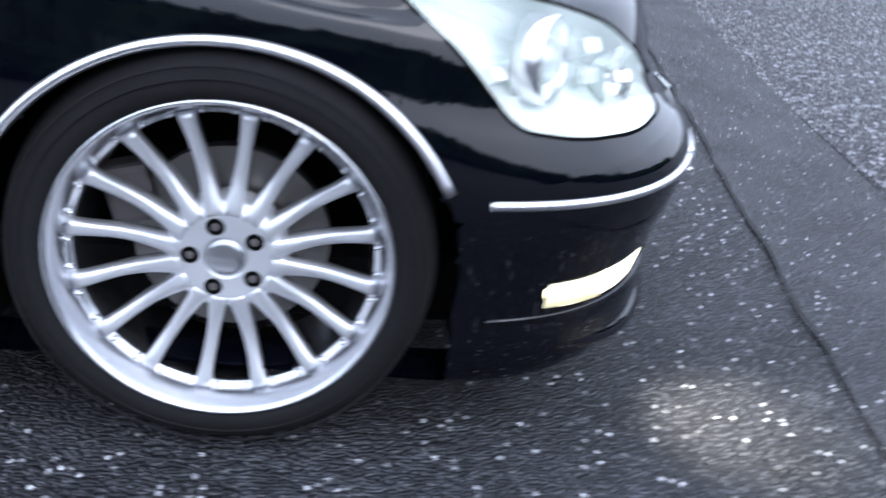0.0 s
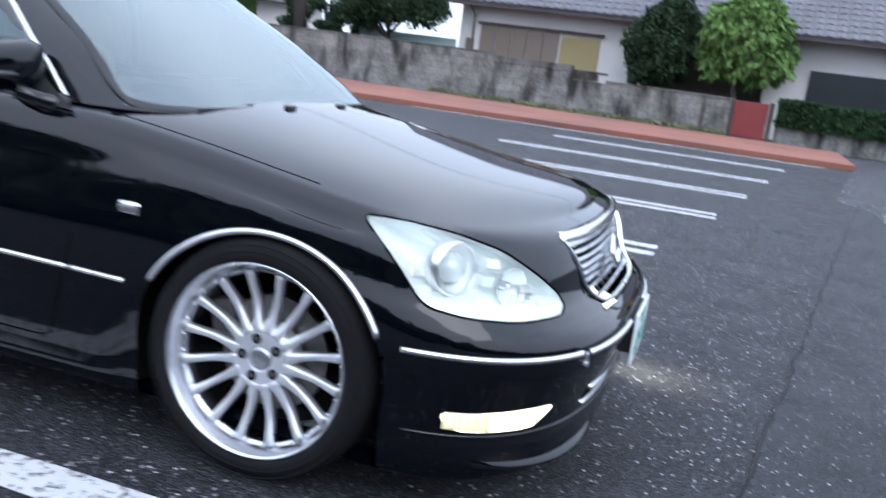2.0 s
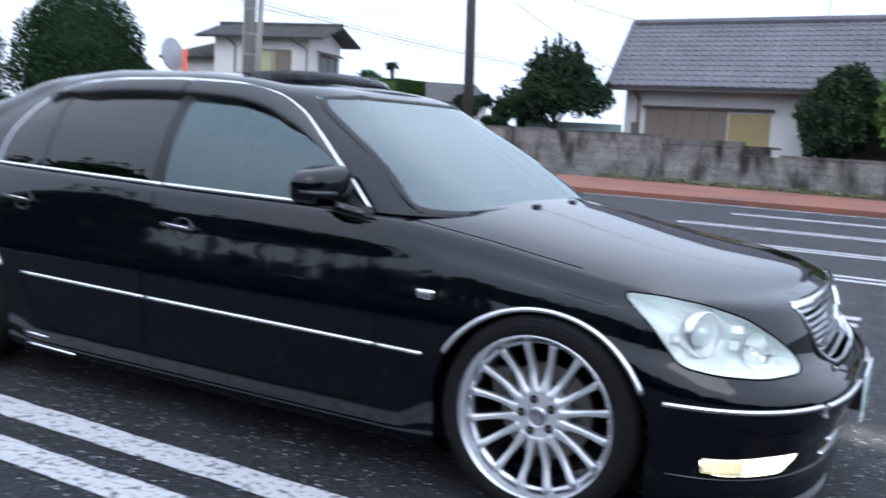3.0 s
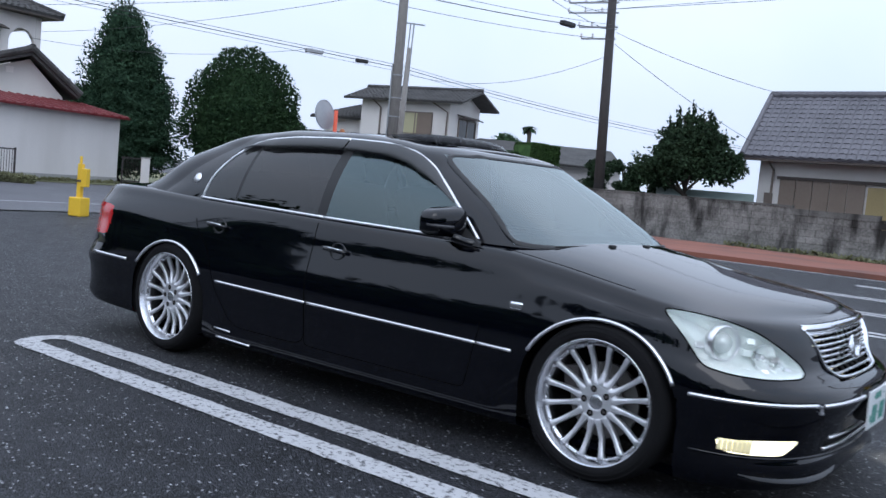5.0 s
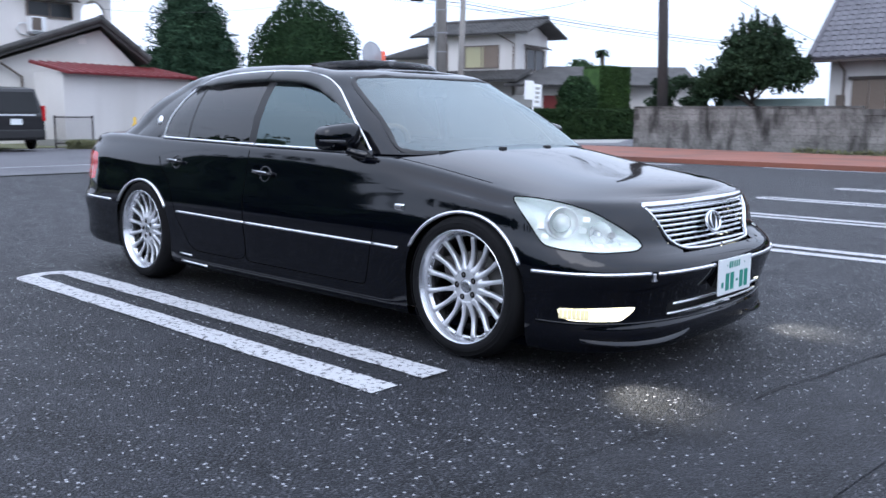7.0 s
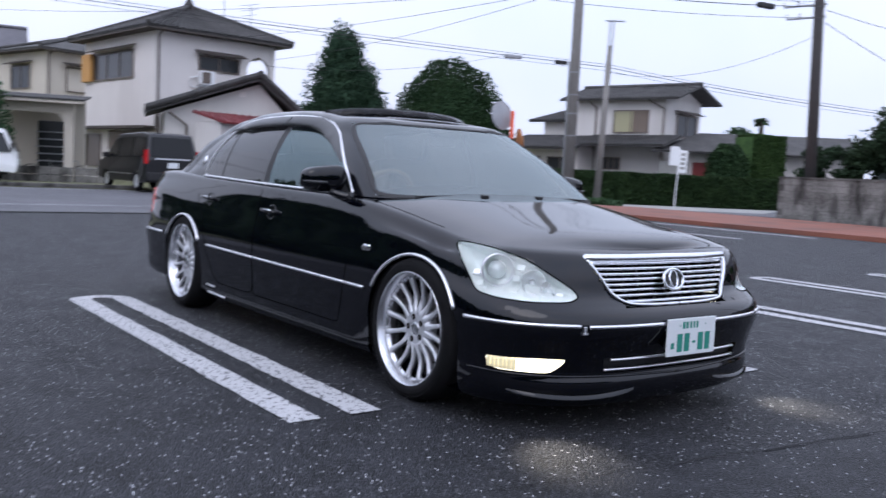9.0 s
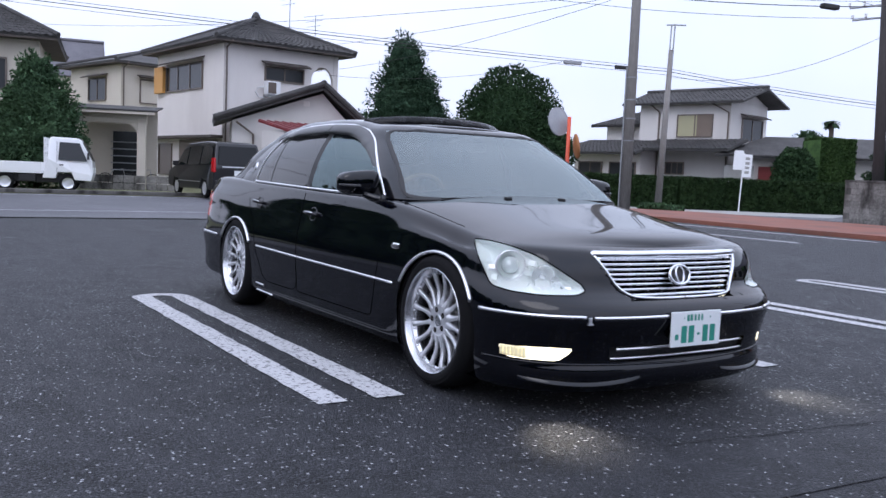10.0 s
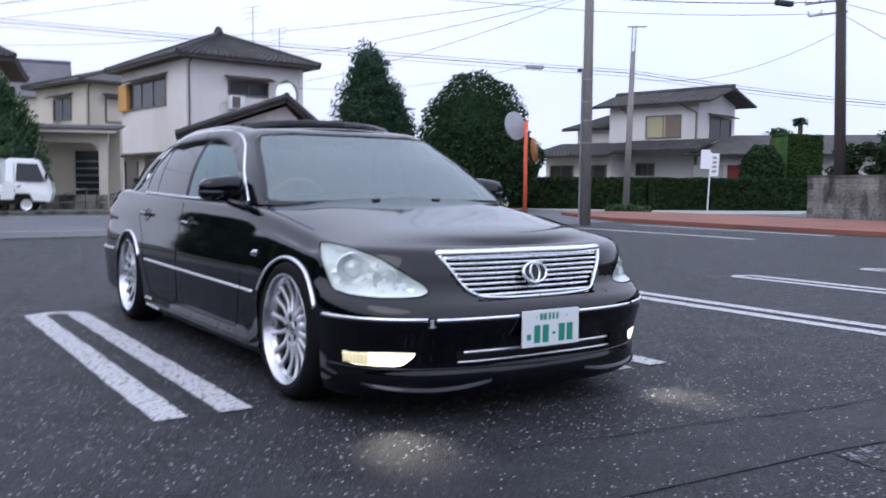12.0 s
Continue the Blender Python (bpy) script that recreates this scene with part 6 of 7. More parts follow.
REARW = [(0.05, 1.02), (-0.50, 1.02), (-0.46, 1.25), (-0.40, 1.28), (0.05, 1.285)]
rearw = glasshouse.carve(REARW, Y, Z, (-1, 0, 0), 0.12, extra=lambda v: v[:, 0] < -2.6)
mesh_part("cabin_frame", glasshouse.mesh("cabin_frame", all_of(glasshouse), M["paint"]), saloon, "glossy black pillars and roof sides")
mesh_part("roof", roof_lid.mesh("roof", all_of(roof_lid), M["paint"]), saloon)
mesh_part("windscreen", glasshouse.mesh("windscreen", screen, M["glass_front"]), saloon, "windscreen reflecting the pale sky").visible_shadow = False
mesh_part("rear_window", glasshouse.mesh("rear_window", rearw, M["glass_dark"]), saloon)
for s in (1, -1):
    for cut in (post_mid > -2.1, post_mid <= -2.1):
        mesh_part("pillar_cover", glasshouse.mesh("pillar_cover", post[cut], M["black"], (s,)), saloon)
    w = mesh_part("side_window", glasshouse.mesh("side_window", win_f, M["glass_side"], (s,)), doors[s, "f"], "green tinted front door glass")
    w.visible_shadow = False
    mesh_part("side_window", glasshouse.mesh("side_window", win_r, M["glass_dark"], (s,)), doors[s, "r"], "dark privacy glass")
    mesh_part("quarter_window", glasshouse.mesh("quarter_window", win_q, M["glass_dark"], (s,)), doors[s, "r"], "dark privacy glass")

# a ray net over the whole right half, to lay trim on the surface
from mathutils.bvhtree import BVHTree

net_v, net_f = [], []
for sh in (lower, bonnet, boot, glasshouse, roof_lid):
    net_f += (sh.f + len(net_v)).tolist()
    net_v += sh.v.tolist()
net = BVHTree.FromPolygons(net_v, net_f)
net_low = BVHTree.FromPolygons(lower.v.tolist(), lower.f.tolist())
net_top = BVHTree.FromPolygons(glasshouse.v.tolist(), glasshouse.f.tolist())


def laid(points, way, tree=None):
    """Points thrown on to the car's right half along a direction: places and outward normals."""
    out = []
    way = Vector(way).normalized()
    for p in points:
        hit, nrm, *_ = (tree or net).ray_cast(Vector(p) - way * 2.5, way)
        if hit is None:
            hit, nrm, *_ = (tree or net).find_nearest(Vector(p))
        if nrm.dot(way) > 0:
            nrm = -nrm
        out.append((hit, nrm))
    return out


def ribbon(bm, path, width, height, lift=0.0, closed=False, side=1, crown=True):
    """A moulding of the given width and height along places with normals."""
    k = len(path)
    rings = []
    for i, (p, n) in enumerate(path):
        a = path[i - 1][0] if i or closed else p
        b = path[(i + 1) % k][0] if i < k - 1 or closed else p
        d = (b - a).normalized()
        w = d.cross(n).normalized()
        prof = [(-0.5, -0.3), (-0.5, 0.35), (-0.25, 0.9), (0.25, 0.9), (0.5, 0.35), (0.5, -0.3)] if crown else [(-0.5, -0.3), (-0.5, 1.0), (0.5, 1.0), (0.5, -0.3)]
        ring = []
        for u, h in prof:
            q = p + w * width * u + n * (height * h + lift)
            ring.append(bm.verts.new((q.x, q.y * side, q.z)))
        rings.append(ring)
    m = len(rings[0])
    for i in range(k if closed else k - 1):
        for j in range(m - 1):
            q = (rings[i][j], rings[i][j + 1], rings[(i + 1) % k][j + 1], rings[(i + 1) % k][j])
            bm.faces.new(q if side > 0 else q[::-1])
    if not closed:
        for e in (rings[0], rings[-1]):
            bm.faces.new(e)
    bmesh.ops.recalc_face_normals(bm, faces=bm.faces[:])
    return bm


def dense(points, step=0.03, closed=False):
    pts = [Vector(p) for p in points]
    out = []
    for a, b in zip(pts, pts[1:] + (pts[:1] if closed else [])):
        n = max(1, int((b - a).length / step))
        out += [a.lerp(b, j / n) for j in range(n)]
    if not closed:
        out.append(pts[-1])
    return out


def smooth_path(path, times=3):
    for _ in range(times):
        path = [path[0]] + [((path[i - 1][0] + 2 * path[i][0] + path[i + 1][0]) / 4, (path[i - 1][1] + 2 * path[i][1] + path[i + 1][1]).normalized()) for i in range(1, len(path) - 1)] + [path[-1]]
    return path


def side_pts(xz, step=0.03):
    return [(p[0], 0, p[1]) for p in dense([(x, z, 0) for x, z in xz], step)]


for s in (1, -1):
    # bright mouldings: door flanks, bumper, wheel arches, window surround
    for a, b, zz0, zz1, par in ((-0.415, -0.60, 0.478, 0.480, saloon), (-0.61, -1.70, 0.480, 0.490, doors[s, "f"]), (-1.72, -2.46, 0.490, 0.498, doors[s, "r"])):
        part("moulding", ribbon(bmesh.new(), laid(side_pts([(a, zz0), (b, zz1)]), (0, 1, 0), net_low), 0.014, 0.009, side=s), M["chrome_satin"], par, "thin bright side moulding", True)
    part("moulding", ribbon(bmesh.new(), laid(side_pts([(-3.36, 0.515), (-3.75, 0.52)]), (0, 1, 0), net_low), 0.018, 0.008, side=s), M["chrome_satin"], saloon, "thin bright bumper moulding", True)

    def bump_line(a0, a1, z, n=34):
        pts = []
        for a in np.linspace(a0, a1, n):
            o = Vector((0.35 + 1.5 * math.sin(a), -1.5 * math.cos(a), z))
            w = Vector((0.35, 0, z)) - o
            hit, nrm, *_ = net_low.ray_cast(o, w.normalized())
            pts.append((hit, nrm if nrm.dot(w) < 0 else -nrm))
        return pts
    part("moulding", ribbon(bmesh.new(), bump_line(0.06, 0.655, 0.466), 0.016, 0.008, side=s), M["chrome_satin"], saloon, "thin bright bumper moulding", True)
    part("moulding", ribbon(bmesh.new(), bump_line(0.70, 1.27, 0.462), 0.016, 0.008, side=s), M["chrome_satin"], saloon, "thin bright bumper moulding", True)
    for xc_, r_, q_, z_end0, z_end1 in ((0.0, ARCH_F, 0.925, 0.48, 0.495), (-BASE_L, ARCH_R, 0.92, 0.51, 0.51)):
        a0, a1 = math.asin((z_end0 - WHEEL_Z) / (r_ * q_)), math.pi - math.asin((z_end1 - WHEEL_Z) / (r_ * q_))
        pts = [(xc_ + (r_ + 0.006) * math.cos(a), 0, WHEEL_Z + q_ * (r_ + 0.006) * math.sin(a)) for a in np.linspace(a0, a1, 46)]
        part("arch_trim", ribbon(bmesh.new(), smooth_path(laid(pts, (0, 1, 0), net_low)), 0.017, 0.012, side=s), M["chrome_satin"], saloon, "bright wheel arch trim", True)
    up = [pn for pn in laid(side_pts(SIDE, 0.03), (0, 1, 0), net_top) if pn[0].y < -0.45]
    k_b = min(range(len(up)), key=lambda i: abs(up[i][0].x + 1.72) + (0 if up[i][0].z > 1.2 else 9))
    part("window_trim", ribbon(bmesh.new(), smooth_path(up[: k_b + 1]), 0.016, 0.008, side=s), M["chrome_satin"], doors[s, "f"], "bright window surround", True)
    part("window_trim", ribbon(bmesh.new(), smooth_path(up[k_b:]), 0.016, 0.008, side=s), M["chrome_satin"], doors[s, "r"], "bright window surround", True)
    beltl = laid(side_pts([(-0.73, 0.930), (-1.70, 0.944)]), (0, 1, 0), net_top)
    part("belt_trim", ribbon(bmesh.new(), beltl, 0.016, 0.010, lift=0.004, side=s), M["chrome_satin"], doors[s, "f"], "bright belt line strip", True)
    beltl = laid(side_pts([(-1.71, 0.944), (-2.775, 0.964)]), (0, 1, 0), net_top)
    part("belt_trim", ribbon(bmesh.new(), beltl, 0.016, 0.010, lift=0.004, side=s), M["chrome_satin"], doors[s, "r"], "bright belt line strip", True)
    # lip spoiler: a raised top edge, and a small ledge under the fog lamp
    lip = []
    for t in np.linspace(0, 1, 40):
        a = 0.08 + 1.48 * t
        lip += bump_line(a, a + 0.001, 0.252 - 0.024 * t, 1)
    part("lip_edge", ribbon(bmesh.new(), smooth_path(lip), 0.010, 0.006, side=s), M["paint"], saloon, "", True)
    led = bmesh.new()
    r0, r1, r2 = [], [], []
    for t in np.linspace(0, 1, 25):
        (p, n), = bump_line(0.30 + 0.75 * t, 1.0, 0.185 - 0.02 * math.sin(math.pi * t), 1)
        o = Vector((n.x, n.y, 0)).normalized() * (0.002 + 0.014 * math.sin(math.pi * t))
        for ring, q in ((r0, p - o * 0.2), (r1, p + o + Vector((0, 0, -0.012))), (r2, p + o + Vector((0, 0, -0.020)))):
            ring.append(led.verts.new((q.x, q.y * s, q.z)))
    for k in range(24):
        for ra, rb_ in ((r0, r1), (r1, r2)):
            led.faces.new((ra[k], ra[k + 1], rb_[k + 1], rb_[k]))
    bmesh.ops.recalc_face_normals(led, faces=led.faces[:])
    part("lip_ledge", led, M["paint"], saloon, "", True)
    # smoked wind deflectors above the door glass
    for lo, hi, par in ((-0.90, -1.715, doors[s, "f"]), (-1.725, -2.56, doors[s, "r"])):
        zt = curve(SIDE[1:-2])
        xs = np.linspace(lo, hi, 40)
        top = laid([(x, 0, float(zt(x)) - 0.004) for x in xs], (0, 1, 0), net_top)
        drop = [0.066 * min(1.0, 0.10 + abs(x - (xs[0] if lo > -1.5 else xs[-1])) / 0.30) for x in xs]
        bot = laid([(x, 0, float(zt(x)) - dd) for x, dd in zip(xs, drop)], (0, 1, 0), net_top)
        bm = bmesh.new()
        r0 = [bm.verts.new((p.x + 0.008 * n.x, s * (p.y + 0.008 * n.y), p.z + 0.008 * n.z)) for p, n in top]
        r1 = [bm.verts.new((p.x, s * (p.y - 0.030), p.z + 0.006)) for p, n in bot]
        r2 = [bm.verts.new((p.x, s * (p.y - 0.024), p.z + 0.001)) for p, n in bot]
        for i in range(len(xs) - 1):
            bm.faces.new((r0[i], r0[i + 1], r1[i + 1], r1[i]))
            bm.faces.new((r1[i], r1[i + 1], r2[i + 1], r2[i]))
        part("wind_deflector", bm, M["visor"], par, "smoked acrylic wind deflector", True).visible_shadow = False
    # panel gaps
    seam = bmesh.new()
    for line in (DOOR_F, DOOR_R):
        k0 = max(range(len(line)), key=lambda i: line[i][1])
        pts = [(x, 0, z) for x, z in line[k0:] + line[:k0] if z < 0.93]
        ribbon(seam, laid(dense(pts, 0.02), (0, 1, 0), net_low), 0.0045, 0.0012, side=s, crown=False)
    part("door_gap", seam, M["gap"], saloon)
    seam = bmesh.new()
    edge = loop_in[hood_take]
    for idx in (np.arange(int(np.argmax(edge[:, 0] < 0.1)), len(edge) - 4, 3),):
        ribbon(seam, [(Vector(p), Vector((0, -0.35, 0.94))) for p in edge[idx]], 0.0032, 0.001, side=s, crown=False)
    part("bonnet_gap", seam, M["gap"], saloon)
    # side repeater and pillar badge
    (p, n), = laid([(-0.424, 0, 0.676)], (0, 1, 0), net_low)
    rep = bmesh.new()
    box(rep, (-0.034, -0.004, -0.0175), (0.034, 0.010, 0.0175), Matrix.Translation((p.x, s * (p.y - 0.0), p.z)), 0.008)
    rep_o = part("side_repeater", rep, M["chrome"], saloon, "bright-edged side repeater lamp", True)
    rb = bmesh.new()
    box(rb, (-0.026, -0.016, -0.010), (0.026, 0.016, 0.010), Matrix.Translation((p.x, s * p.y, p.z)), 0.005)
    part("lens", rb, M["rep_lens"], rep_o, "smoky ribbed lens", True)
    (p, n), = laid([(-2.885, 0, 1.075)], (0, 1, 0), net_top)
    bd = bmesh.new()
    q = (Vector((n.x, s * n.y, n.z))).to_track_quat("Z", "Y").to_matrix().to_4x4()
    lathe(bd, [(0.0, 0.006), (0.03, 0.005), (0.034, 0.0)], 24, Matrix.Translation((p.x, s * p.y, p.z)) @ q)
    part("badge", bd, M["chrome_satin"], saloon, "round bright pillar badge", True)
    # door handles: a bright bar over a dark cup
    for xh, zh, par in ((-1.555, 0.787, doors[s, "f"]), (-2.52, 0.818, doors[s, "r"])):
        (p, n), = laid([(xh, 0, zh)], (0, 1, 0), net_low)
        cup = bmesh.new()
        lathe(cup, [(0.0, -0.002), (0.046, 0.0015), (0.052, 0.0)], 24, Matrix.Translation((p.x + 0.01, s * p.y, p.z - 0.006)) @ Vector((n.x, s * n.y, n.z)).to_track_quat("Z", "Y").to_matrix().to_4x4() @ Matrix.Diagonal((1, 0.8, 1, 1)))
        part("handle_cup", cup, M["black"], par)
        rim_ = bmesh.new()
        lathe(rim_, [(0.047, 0.0), (0.050, 0.0045), (0.055, 0.0045), (0.058, 0.0)], 28, Matrix.Translation((p.x + 0.01, s * p.y, p.z - 0.006)) @ Vector((n.x, s * n.y, n.z)).to_track_quat("Z", "Y").to_matrix().to_4x4() @ Matrix.Diagonal((1, 0.8, 1, 1)))
        part("cup_rim", rim_, M["paint"], par, "", True)
        bar = bmesh.new()
        pth = [(p.x + 0.085, s * (p.y + 0.004), p.z - 0.008), (p.x + 0.065, s * (p.y - 0.026), p.z - 0.004), (p.x, s * (p.y - 0.036), p.z + 0.002), (p.x - 0.065, s * (p.y - 0.028), p.z + 0.004), (p.x - 0.085, s * (p.y + 0.004), p.z + 0.004)]
        tube(bar, pth, 0.0115, 10)
        part("door_handle", bar, M["paint"], par, "black handle with a bright edge", True)
        tr = bmesh.new()
        tube(tr, [(a, b + s * -0.008, c + 0.010) for a, b, c in pth[1:4]], 0.003, 8)
        part("handle_trim", tr, M["chrome"], par, "", True)
    # sill vents ahead of the rear wheel
    for x0, x1, z0, z1 in ((-2.44, -2.30, 0.232, 0.228), (-2.42, -2.13, 0.184, 0.178)):
        part("sill_trim", ribbon(bmesh.new(), laid(side_pts([(x0, z0), (x1, z1)]), (0, 1, 0), net_low), 0.010, 0.008, side=s), M["chrome_satin"], saloon, "bright sill accent", True)


# ---- headlamps, fog lamps, grille and plate ----
def lamp_unit(side):
    """A clear lens over a deep bright housing with a projector and a main-beam bowl."""
    lens = mesh_part("headlamp", lower.mesh("headlamp", lamp_faces, M["lens"], (side,)), saloon, "clear glass headlamp with bright reflectors")
    lens.visible_shadow = False
    e, nn = Vector(LAMP_E), Vector(LAMP_N)
    rim = laid([e * u + Vector((0, 0, z)) + nn * 0.9 for u, z in HEADLAMP], -nn, net_low)
    bm = bmesh.new()
    flip = lambda p: (p.x, p.y * side, p.z)
    mid = sum((p for p, _ in rim), Vector()) / len(rim)
    r0 = [bm.verts.new(flip(p - n * 0.003)) for p, n in rim]
    def hollow(q, share):
        deep = 0.014 + 0.052 * min(1.0, max(0.0, (q.z - 0.555) / 0.2))
        return nn * (share * deep + 0.016 * share * noise.noise(q * 23.0))

    rings = [r0]
    for scale, share in ((0.965, 0.35), (0.80, 0.8), (0.58, 1.0), (0.32, 1.05)):
        places = [mid + (p - mid) * scale for p, _ in rim[::2]]
        rings.append([bm.verts.new(flip(q - hollow(q, share))) for q in places])
    c = bm.verts.new(flip(mid - hollow(mid, 1.1)))
    k = len(rings[1])
    for i in range(k):
        j = (i + 1) % k
        bm.faces.new((r0[2 * i], r0[2 * i + 1], rings[1][i]))
        bm.faces.new((r0[2 * i + 1], r0[(2 * i + 2) % len(r0)], rings[1][j], rings[1][i]))
        for a, b in zip(rings[1:], rings[2:]):
            bm.faces.new((a[i], a[j], b[j], b[i]))
        bm.faces.new((rings[-1][i], rings[-1][j], c))
    bmesh.ops.recalc_face_normals(bm, faces=bm.faces[:])
    part("housing", bm, M["reflector"], lens, "bright faceted lamp housing")
    bd = bmesh.new()
    ribbon(bd, rim[::1] + rim[:1], 0.006, 0.0015, side=side, crown=False)
    part("lamp_seal", bd, M["gap"], lens)

    def at(u, z, depth):
        (p, n), = laid([e * u + Vector((0, 0, z)) + nn * 0.9], -nn, net_low)
        q = p - nn * depth
        d = Vector((0.86, -0.5, 0.05)).normalized()
        return Matrix.Translation((q.x, q.y * side, q.z)) @ Vector((d.x, d.y * side, d.z)).to_track_quat("Z", "Y").to_matrix().to_4x4()

    m = at(-0.068, 0.668, 0.034)
    part("projector_ring", lathe(bmesh.new(), [(0.060, -0.02), (0.064, 0.012), (0.068, 0.016), (0.071, 0.010), (0.070, -0.03)], 40, m), M["chrome_satin"], lens, "bright projector ring", True)
    part("projector_bowl", lathe(bmesh.new(), [(0.061, 0.0), (0.050, -0.02), (0.040, -0.035), (0.0, -0.045)], 40, m), M["reflector"], lens, "", True)
    part("projector_lens", lathe(bmesh.new(), [(0.040, -0.012), (0.034, 0.010), (0.020, 0.022), (0.0, 0.026)], 32, m), M["projector"], lens, "glassy projector lens", True)
    m = at(0.088, 0.625, 0.030)
    part("beam_bowl", lathe(bmesh.new(), [(0.054, 0.012), (0.049, 0.008), (0.036, -0.02), (0.012, -0.034), (0.0, -0.036)], 36, m), M["lamp_bowl"], lens, "bright main-beam bowl", True)
    part("bulb", lathe(bmesh.new(), [(0.012, -0.03), (0.012, -0.004), (0.008, 0.003), (0.0, 0.005)], 16, m), M["chrome_satin"], lens, "", True)
    m = at(0.155, 0.585, 0.018)
    part("position_lamp", lathe(bmesh.new(), [(0.026, 0.006), (0.022, 0.0), (0.010, -0.012), (0.0, -0.013)], 24, m), M["chrome"], lens, "", True)
    # cut facets of the reflector beside the bowls
    fr = random.Random(21)
    for u0, z0 in ((0.015, 0.592), (0.045, 0.578), (0.02, 0.64), (0.035, 0.685), (0.14, 0.622), (0.165, 0.600), (0.125, 0.575), (0.09, 0.572), (-0.14, 0.610), (-0.12, 0.585), (-0.16, 0.655), (0.20, 0.578)):
        (p, n), = laid([e * u0 + Vector((0, 0, z0)) + nn * 0.9], -nn, net_low)
        q = p - nn * 0.020
        aim = (nn + Vector((fr.uniform(-0.5, 0.5), fr.uniform(-0.5, 0.5), fr.uniform(0.1, 0.9)))).normalized()
        fm = Matrix.Translation((q.x, q.y * side, q.z)) @ Vector((aim.x, aim.y * side, aim.z)).to_track_quat("Z", "Y").to_matrix().to_4x4()
        part("facet", boxed((-0.016, -0.012, -0.02), (0.016, 0.012, 0.0), fm, 0.002), M["reflector" if fr.random() < 0.55 else "chrome_satin"], lens)
    # fog lamp: lit lens with a ribbed outer end
    fl = mesh_part("fog_lamp", lower.mesh("fog_lamp", fog_faces, M["fog_lit"], (side,), lift=-0.004), saloon, "lit warm white fog lamp")
    fe, fn = Vector(FOG_E), Vector(FOG_N)
    for k2 in range(7):
        ends = bmesh.new()
        u = -0.228 + 0.018 * k2
        pts = laid([fe * u + Vector((0, 0, z)) + fn * 0.9 for z in np.linspace(0.270 - 0.001 * k2, 0.316, 5)], -fn, net_low)
        ribbon(ends, pts, 0.0174, 0.004, side=side)
        part("rib", ends, M["fog_dim"], fl, "dim vertical rib of the lens", True)


lamp_unit(1)
lamp_unit(-1)


def grille():
    g = new("grille", mesh_of("grille", boxed((0.52, -0.46, 0.52), (0.60, 0.46, 0.74)), M["gap"]))
    g.parent = saloon
    g["label"] = "chrome grille with horizontal bars"
    outer = laid([(1.5, y, z) for y, z in GRILLE if y <= 0.0005], (-1, 0, 0), net_low)
    rim = sorted(outer, key=lambda pn: -pn[0].z)
    half = [(p, n) for p, n in outer]
    order = sorted(range(len(half)), key=lambda i: math.atan2(half[i][0].z - 0.63, -half[i][0].y + 0.001))
    half = [half[i] for i in order]

    def front(y, z, back=0.0):
        (p, n), = laid([(1.5, -abs(y), z)], (-1, 0, 0), net_low)
        return Vector((p.x - back, y, z)), Vector((n.x, n.y * (1 if y <= 0 else -1), n.z))

    # frame: broad top bar and narrow surround
    bm = bmesh.new()
    ribbon(bm, [front(y, 0.739 - 0.004 * abs(y)) for y in np.linspace(-0.475, 0.475, 41)], 0.034, 0.020, lift=-0.006)
    part("top_bar", bm, M["chrome"], g, "broad chrome top bar", True)
    for s in (-1, 1):
        bm = bmesh.new()
        ctrl = dense([(0.478, 0.742, 0), (0.462, 0.708, 0), (0.378, 0.578, 0), (0.330, 0.545, 0), (0.18, 0.538, 0), (0.0, 0.537, 0)], 0.02)
        ribbon(bm, smooth_path([front(s * c[0], c[1]) for c in ctrl], 3), 0.016, 0.014, lift=-0.004)
        part("surround", bm, M["chrome"], g, "", True)
    n = 8
    for k in range(n):
        z = 0.553 + (0.712 - 0.553) * k / (n - 1)
        w = 0.335 + (0.45 - 0.335) * min(1, (z - 0.55) / 0.14)
        bm = bmesh.new()
        ribbon(bm, [front(y, z, 0.012) for y in np.linspace(-w, w, 37)], 0.0135, 0.016, lift=-0.010)
        part("bar", bm, M["chrome"], g, "", True)
    for y in np.linspace(-0.36, 0.36, 9):
        bm = bmesh.new()
        ribbon(bm, [front(y, z, 0.03) for z in np.linspace(0.545, 0.73, 8)], 0.006, 0.01, lift=-0.012)
        part("upright", bm, M["black"], g)
    # plain oval badge
    bm = bmesh.new()
    c, nrm = front(0.0, 0.640)
    mm = Matrix.Translation(c + Vector((0.012, 0, 0))) @ pose(0, 0, 0, 90, 0, 90) @ pose(0, 0, 0, -14, 0, 0)
    rr = [(0.066 * math.cos(a), 0.046 * math.sin(a), 0) for a in np.linspace(0, 2 * math.pi, 41)[:-1]]
    tube(bm, [mm @ Vector(p) for p in rr], 0.0075, 10, closed=True)
    rr = [(0.026 * math.cos(a), 0.040 * math.sin(a), 0) for a in np.linspace(0, 2 * math.pi, 33)[:-1]]
    tube(bm, [mm @ Vector(p) for p in rr], 0.006, 8, closed=True)
    part("badge", bm, M["chrome"], g, "plain oval chrome badge", True)
    bk = lathe(bmesh.new(), [(0.0, 0.0), (0.062, -0.004)], 32, mm @ Matrix.Diagonal((1, 0.7, 1, 1)))
    part("badge_back", bk, M["black"], g)


